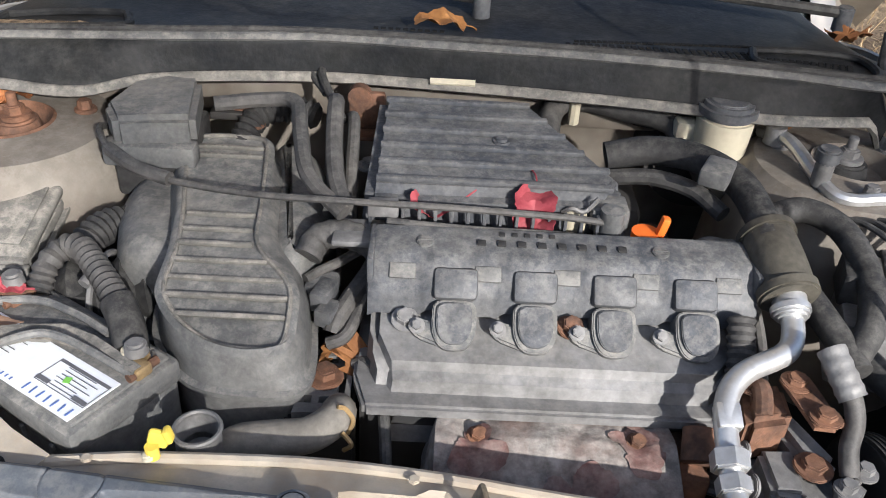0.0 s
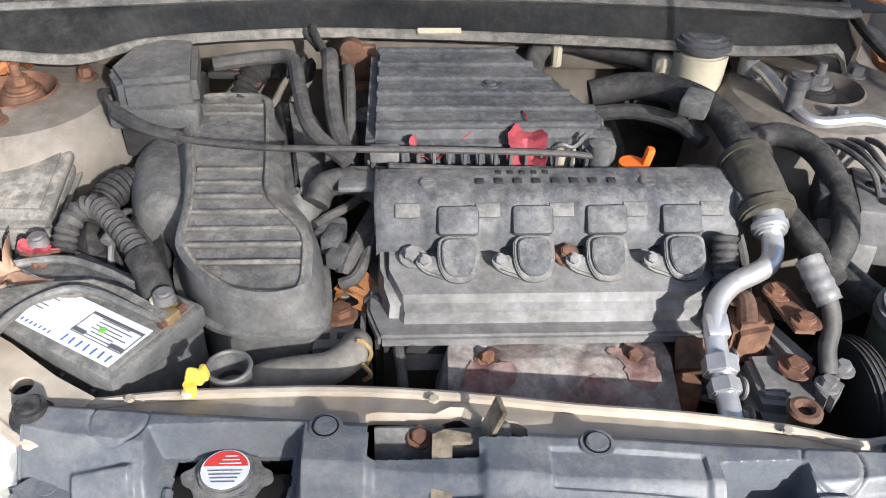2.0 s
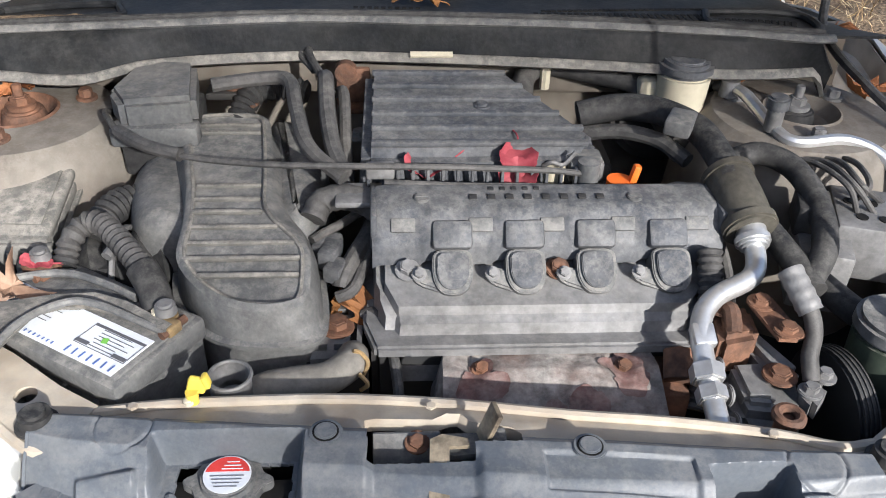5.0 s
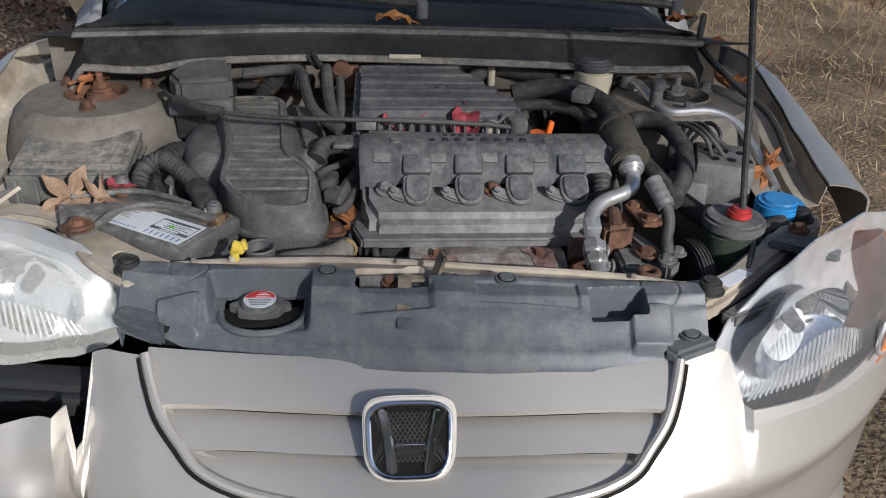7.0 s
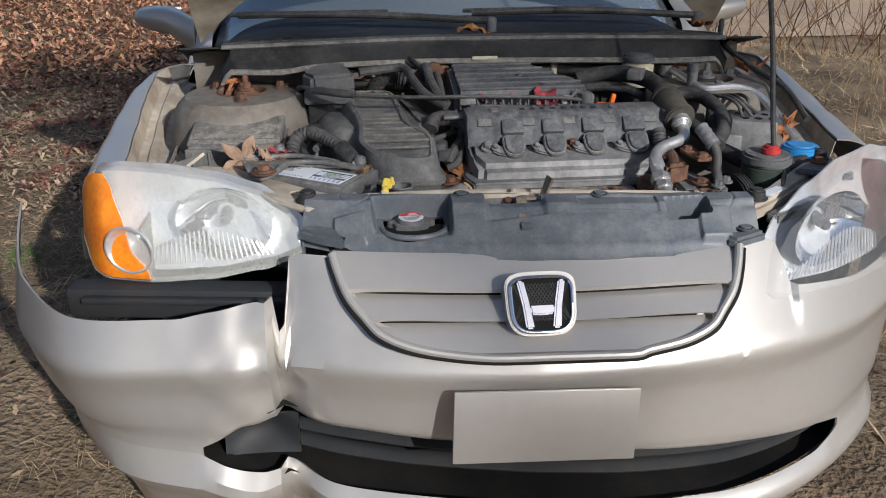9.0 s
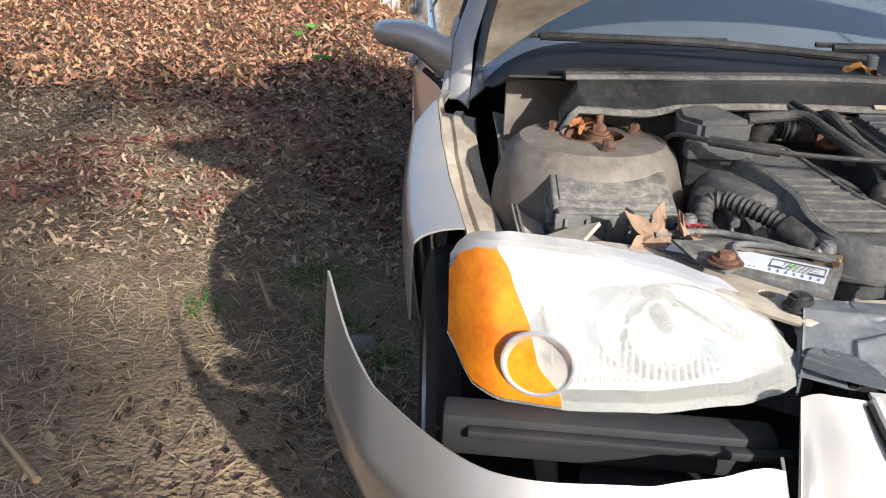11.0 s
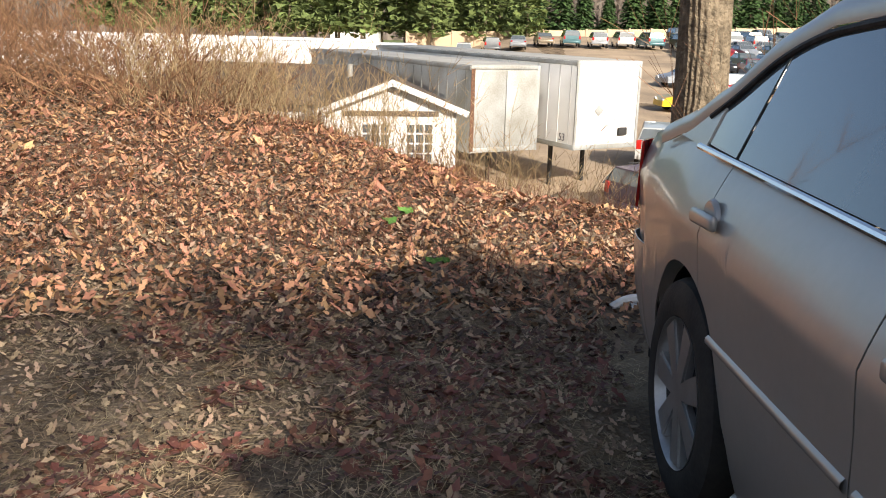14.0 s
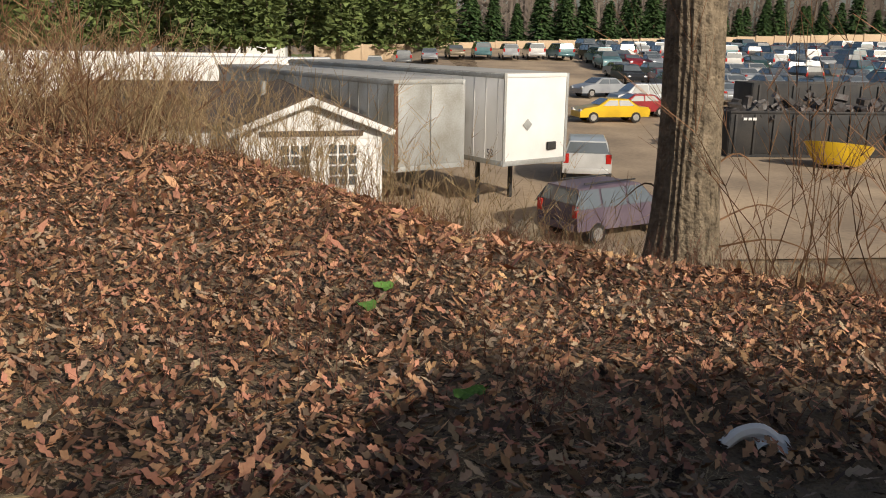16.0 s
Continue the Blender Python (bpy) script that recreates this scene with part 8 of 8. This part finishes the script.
jeep = put_car(yard_car("purple", "suv", "faded purple off-roader without rear glass"), 4.7, 25.6, 22)
jeep.matrix_world = pose(5.9, 27.3, lot_z(27) + 0.02, 0, 0, 27)
for k in range(2):
    part("roof_rack_rail", box((-0.6, (-0.5, 0.5)[k], 1.72), (2.0, 0.04, 0.04), 0.01), STEELBLK, jeep)
put_car(yard_car("silver", "sedan", "pale silver hatchback in the yard"), 16.9, 66.5, 200)
put_car(yard_car("silver", "van", "silver people carrier behind the yellow car"), 18.2, 60.3, 184)
put_car(yard_car("red", "sedan", "dark red sedan behind the yellow car"), 16.6, 57.2, 184)
masters = [yard_car(p, k) for p, k in (("white", "van"), ("silver", "sedan"), ("blue", "sedan"), ("red", "sedan"), ("black", "suv"), ("green", "sedan"), ("grey", "suv"), ("tan", "sedan"), ("teal", "van"), ("white", "sedan"), ("silver", "suv"), ("grey", "sedan"))]
rnd = random.Random(11)
spots = []
for row in range(9):
    yy = 64 + row * 5.1 + (3 if row > 3 else 0)
    for k in range(19):
        xx = 20 + k * 2.6 + row * 0.9 - (8 if row > 2 else 0) + rnd.uniform(-0.3, 0.3)
        if xx < 17 + row * 1.2 or (row < 2 and xx < 22):
            continue
        spots.append((xx, yy + 0.05 * (xx - 20) + rnd.uniform(-0.5, 0.5), (90 if rnd.random() < 0.6 else 270) + rnd.uniform(-6, 6)))
for k in range(9):
    spots.append((-2 + 2.9 * k, 97 + rnd.uniform(-1, 1), 90 + rnd.uniform(-5, 5)))
for i, (xx, yy, dd) in enumerate(spots):
    mm = masters[rnd.randrange(len(masters))] if i >= len(masters) else masters[i]
    if i < len(masters):
        put_car(mm, xx, yy, dd)
    else:
        copy_thing(mm, pose(xx, yy, lot_z(yy, xx) + 0.06, 0, 0, dd))

wall = tagged(new("yard_wall"), "long tan panel wall behind the yard", "wall", kind="structure")
wa, wb = Vector((-6, 113, LOT)), Vector((110, 128, LOT))
n = 40
for k in range(n):
    p, q = wa.lerp(wb, k / n), wa.lerp(wb, (k + 1) / n)
    h = lerp(3.55, 7.3, (k / n) ** 0.9)
    a = math.atan2((q - p).y, (q - p).x)
    part("panel", box(((p + q) / 2) + Vector((0, 0, h / 2)), ((q - p).length - 0.06, 0.2, h), 0.03, Matrix.Rotation(a, 4, "Z")), TANWALL, wall)
    part("post", box(p + Vector((0, -0.05, h / 2)), (0.25, 0.35, h + 0.15), 0.02, Matrix.Rotation(a, 4, "Z")), TANWALL, wall)
tagged(link("low_white_wall", box((-24, 70, LOT + 1.7), (34, 0.3, 3.4), 0.02, Matrix.Rotation(-0.05, 4, "Z")), WHITEPAINT), "long white wall at the far yard edge", "wall", kind="structure")

bin_ = tagged(new("scrap_container"), "black steel container heaped with scrap engines", "container")
bin_.matrix_world = pose(20.8, 41.6, lot_z(40.8) + 0.02, 0, 0, -3)
part("container_floor", box((0, 0, 0.15), (10.5, 2.4, 0.2)), STEELBLK, bin_)
for sy in (-1, 1):
    part("side_wall", box((0, sy * 1.2, 1.15), (10.5, 0.08, 1.9), 0.01), STEELBLK, bin_)
    part("end_wall", box((sy * 5.25, 0, 1.15), (0.08, 2.4, 1.9), 0.01), STEELBLK, bin_)
    part("top_rim", box((0, sy * 1.22, 2.1), (10.6, 0.14, 0.12), 0.02), STEELBLK, bin_)
for k in range(12):
    part("stiffener", box((-5.0 + 0.9 * k, -1.27, 1.1), (0.10, 0.08, 1.8), 0.01), STEELBLK, bin_)
for k in range(3):
    part("stencil_bar", box((-4.6 + 0.22 * k, -1.32, 1.8), (0.16, 0.01, 0.12)), WHITEPAINT, bin_)
rnd = random.Random(3)
sc = bmesh.new()
for k in range(420):
    px = rnd.uniform(-5.1, 5.1)
    box((px, rnd.uniform(-1.1, 1.1), 1.7 + abs(rnd.gauss(0.25, 0.35)) * (1.1 - abs(px) / 9)), (rnd.uniform(0.1, 0.6), rnd.uniform(0.1, 0.45), rnd.uniform(0.08, 0.4)), 0, Euler((rnd.uniform(0, 3), rnd.uniform(0, 3), rnd.uniform(0, 3))).to_matrix().to_4x4(), bm=sc)
tagged(part("scrap_heap", sc, SCRAP, bin_, "heap of scrap engine parts", 0), kind="stuff")
bin2 = tagged(new("scrap_container"), "tall black steel container behind a scrap heap", "container")
bin2.matrix_world = pose(24.6, 46.5, lot_z(46) + 0.04, 0, 0, -3)
for sy in (-1, 1):
    part("side_wall", box((0, sy * 1.2, 1.6), (11.5, 0.08, 2.9), 0.01), STEELBLK, bin2)
    part("end_wall", box((sy * 5.75, 0, 1.6), (0.08, 2.4, 2.9), 0.01), STEELBLK, bin2)
part("container_floor", box((0, 0, 0.1), (11.5, 2.4, 0.2)), STEELBLK, bin2)
for k in range(13):
    part("stiffener", box((-5.4 + 0.9 * k, -1.27, 1.6), (0.10, 0.08, 2.7), 0.01), STEELBLK, bin2)
bk = tagged(new("steel_basin"), "tilted yellow steel basin with a rusty inside", "basin")
bk.matrix_world = pose(18.95, 37.4, lot_z(37) + 0.10, -8, 6, 0)
part("basin_shell", sheet(40, 6, lambda u, v: Vector((lerp(0.75, 1.55, v ** 0.6) * math.cos(2 * math.pi * u), lerp(0.55, 1.05, v ** 0.6) * math.sin(2 * math.pi * u), 0.95 * v)), 0.03), CARPAINTS["yellow"], bk)
part("basin_lining", sheet(40, 6, lambda u, v: Vector((lerp(0.70, 1.51, v ** 0.6) * math.cos(2 * math.pi * u), lerp(0.50, 1.01, v ** 0.6) * math.sin(2 * math.pi * u), 0.05 + 0.89 * v))), CUTWOOD, bk, "orange rusty lining")
part("basin_floor", cyl((0, 0, 0.0), (0, 0, 0.05), 0.72, seg=30), RUST, bk)


# ---- evergreens ----
def fir(h, w, seed, start=0.04, trunk=0.16):
    """A fir with a tapered trunk and drooping tufts."""
    rnd = random.Random(seed)
    t = tagged(new("fir_tree"), "dense dark green fir in a row", "tree", "row of firs")
    part("trunk", cyl((0, 0, -0.2), (0, 0, h * 0.95), trunk, 0.03, 8), BARK, t)
    V, F = [], []
    for k in range(1500):
        f = rnd.random() ** 0.75
        z = h * lerp(start, 1.0, f)
        R = w * (1 - f) ** 0.8 + 0.12
        a = rnd.uniform(0, 6.283)
        r = R * rnd.uniform(0.35, 1.08)
        ln = 0.42 + 0.35 * (1 - f)
        d = Vector((math.cos(a), math.sin(a), -0.35 + rnd.uniform(-0.3, 0.35)))
        s = Vector((-math.sin(a), math.cos(a), rnd.uniform(-0.4, 0.4))) * ln * 0.4
        p = Vector((math.cos(a) * r, math.sin(a) * r, z))
        i = len(V)
        V += [p - d * ln * 0.5, p + s, p + d * ln * 0.7, p - s]
        F += [(i, i + 1, i + 2), (i, i + 2, i + 3)]
    me = bpy.data.meshes.new("crown")
    me.from_pydata([tuple(v) for v in V], [], F)
    me.materials.append(FIR)
    ob = new("crown", me)
    ob.parent = t
    return t


firs = [fir(11, 2.4, s) for s in range(4)]
rnd = random.Random(2)
for i in range(58):
    x = 8 + i * 1.75 + rnd.uniform(-0.4, 0.4)
    m = pose(x, 124 + 0.129 * x + 8 * (i % 2) + rnd.uniform(-1, 1), LOT - 0.3, 0, 0, rnd.uniform(0, 360))
    if i < 4:
        firs[i].matrix_world = m
    else:
        c = copy_thing(firs[i % 4], m)
        k = rnd.uniform(0.85, 1.2)
        c.scale = (k, k, k)


def pine(seed):
    rnd = random.Random(seed)
    t = tagged(new("pine_tree"), "tall pine with a bare trunk and high crown", "tree", "pines behind the yard")
    part("trunk", cyl((0, 0, -0.2), (0.2, 0, 12), 0.22, 0.08, 8), BARK, t)
    V, F = [], []
    for k in range(700):
        z = rnd.uniform(3.6, 12.5)
        R = 2.6 * math.sin(min(1, (13.2 - z) / 6) * 1.5) * rnd.uniform(0.3, 1)
        a = rnd.uniform(0, 6.283)
        p = Vector((math.cos(a) * R, math.sin(a) * R, z + rnd.gauss(0, 0.3)))
        i = len(V)
        for _ in range(4):
            V.append(p + Vector((rnd.gauss(0, 0.4), rnd.gauss(0, 0.4), rnd.gauss(0, 0.22))))
        F += [(i, i + 1, i + 2), (i, i + 2, i + 3)]
    me = bpy.data.meshes.new("crown")
    me.from_pydata([tuple(v) for v in V], [], F)
    me.materials.append(PINE)
    ob = new("crown", me)
    ob.parent = t
    return t


PINE = mat("pine_needles", (0.14, 0.18, 0.055), 0.8, 0, (0.09, 0.12, 0.04), 0.6, 0.1, 12, island=0.4)
pines = [pine(s) for s in range(3)]
rnd = random.Random(8)
for i in range(34):
    m = pose(-48 + i * 1.75 + rnd.uniform(-0.7, 0.7), 118 + rnd.uniform(-6, 22), LOT - 0.2, 0, 0, rnd.uniform(0, 360))
    if i < 3:
        pines[i].matrix_world = m
    else:
        copy_thing(pines[i % 3], m)


def shade_pine(seed, clumps, low=8.3, high=12.6, wide=1.0):
    """An unseen pine added for its shade: a high crown on a bare trunk."""
    rnd = random.Random(seed)
    t = tagged(new("pine_tree"), "unseen pine added before the car to cast shade", "tree", "pines before the car")
    part("trunk", cyl((0, 0, -0.2), (0.1, 0, 12.2), 0.17, 0.06, 8), BARK, t)
    V, F = [], []
    for k in range(clumps):
        z = rnd.uniform(low, high)
        R = wide * math.sqrt(rnd.random())
        a = rnd.uniform(0, 6.283)
        p = Vector((math.cos(a) * R, math.sin(a) * R, z))
        i = len(V)
        for _ in range(4):
            V.append(p + Vector((rnd.gauss(0, 0.26), rnd.gauss(0, 0.26), rnd.gauss(0, 0.15))))
        F += [(i, i + 1, i + 2), (i, i + 2, i + 3)]
    me = bpy.data.meshes.new("crown")
    me.from_pydata([tuple(v) for v in V], [], F)
    me.materials.append(PINE)
    new("crown", me).parent = t
    return t


# Off-view crowns, set where their shade falls left of the car.
for i, s_ in enumerate((0.4, 1.7, 3.0, 4.3, 5.6, 6.7)):
    shade_pine(60 + i, 260).matrix_world = pose(s_, -16.2 - 0.6 * (i % 2), ground_z(0, -17) - 0.2, 0, 0, 70 * i)
# Thin high crowns, added to dapple the back of the bay.
for i, s_ in enumerate((7.4, 8.9, 10.3)):
    shade_pine(33 + i, 24, 11.2, 12.3, 1.3).matrix_world = pose(s_, -16.6 - 0.4 * (i % 2), ground_z(0, -17) - 0.2, 0, 0, 50 * i)
for i, (x, y) in enumerate(((-18, 27),)):
    copy_thing(firs[i], pose(x, y, ground_z(x, y) - 0.3, 0, 0, 70 * i)).scale = (0.6, 0.6, 0.6)
tagged(link("far_lawn", box((-40, 190, LOT + 0.05), (160, 90, 0.1)), mat("far_grass", (0.13, 0.17, 0.06), 0.9, 0, (0.17, 0.19, 0.08), 0.1, 0)), "distant green lawn beyond the pines", "lawn", kind="structure")
hl = tagged(new("far_house"), "tiny distant white house among pines", "house")
hl.location = (-18, 170, LOT)
part("wall", box((0, 0, 1.5), (9, 6, 3)), WHITEPAINT, hl)
part("roof", prism([(-5, -3.4), (5, -3.4), (5, 3.4), (-5, 3.4)], 3, 5, 0, [(-4.6, -0.1), (4.6, -0.1), (4.6, 0.1), (-4.6, 0.1)]), SHINGLE, hl)
# bare grey woods all round in the distance
rnd = random.Random(21)
V, F = [], []
for i in range(5200):
    a = rnd.uniform(0, 6.283)
    front = 0.5 < a < 2.7
    R = rnd.uniform(230, 300) if front else rnd.uniform(55, 95)
    x, y = R * math.cos(a), R * math.sin(a)
    h = rnd.uniform(7, 13) if not front else rnd.uniform(14, 24)
    z0 = -4 if front or y > 20 else ground_z(x, y)
    w = 0.16 + (0.35 if front else 0.1)
    s = Vector((-math.sin(a), math.cos(a), 0))
    p = Vector((x, y, z0))
    n0 = len(V)
    V += [p - s * w, p + s * w, p + s * w * 0.3 + Vector((0, 0, h)), p - s * w * 0.3 + Vector((0, 0, h))]
    F.append((n0, n0 + 1, n0 + 2, n0 + 3))
    for _ in range(5):
        q = p + Vector((0, 0, h * rnd.uniform(0.35, 0.95)))
        e = s * rnd.choice((-1, 1)) * rnd.uniform(1, 3.2) + Vector((0, 0, rnd.uniform(0.8, 3)))
        n0 = len(V)
        V += [q, q + Vector((0, 0, w * 1.4)), q + e]
        F.append((n0, n0 + 1, n0 + 2))
me = bpy.data.meshes.new("far_woods")
me.from_pydata([tuple(v) for v in V], [], F)
me.materials.append(mat("grey_woods", (0.17, 0.14, 0.115), 0.9, 0, (0.12, 0.10, 0.085), 0.1, 0, island=0.3))
tagged(new("far_woods", me), "bare grey-brown winter woods in the distance", "woods", kind="stuff")
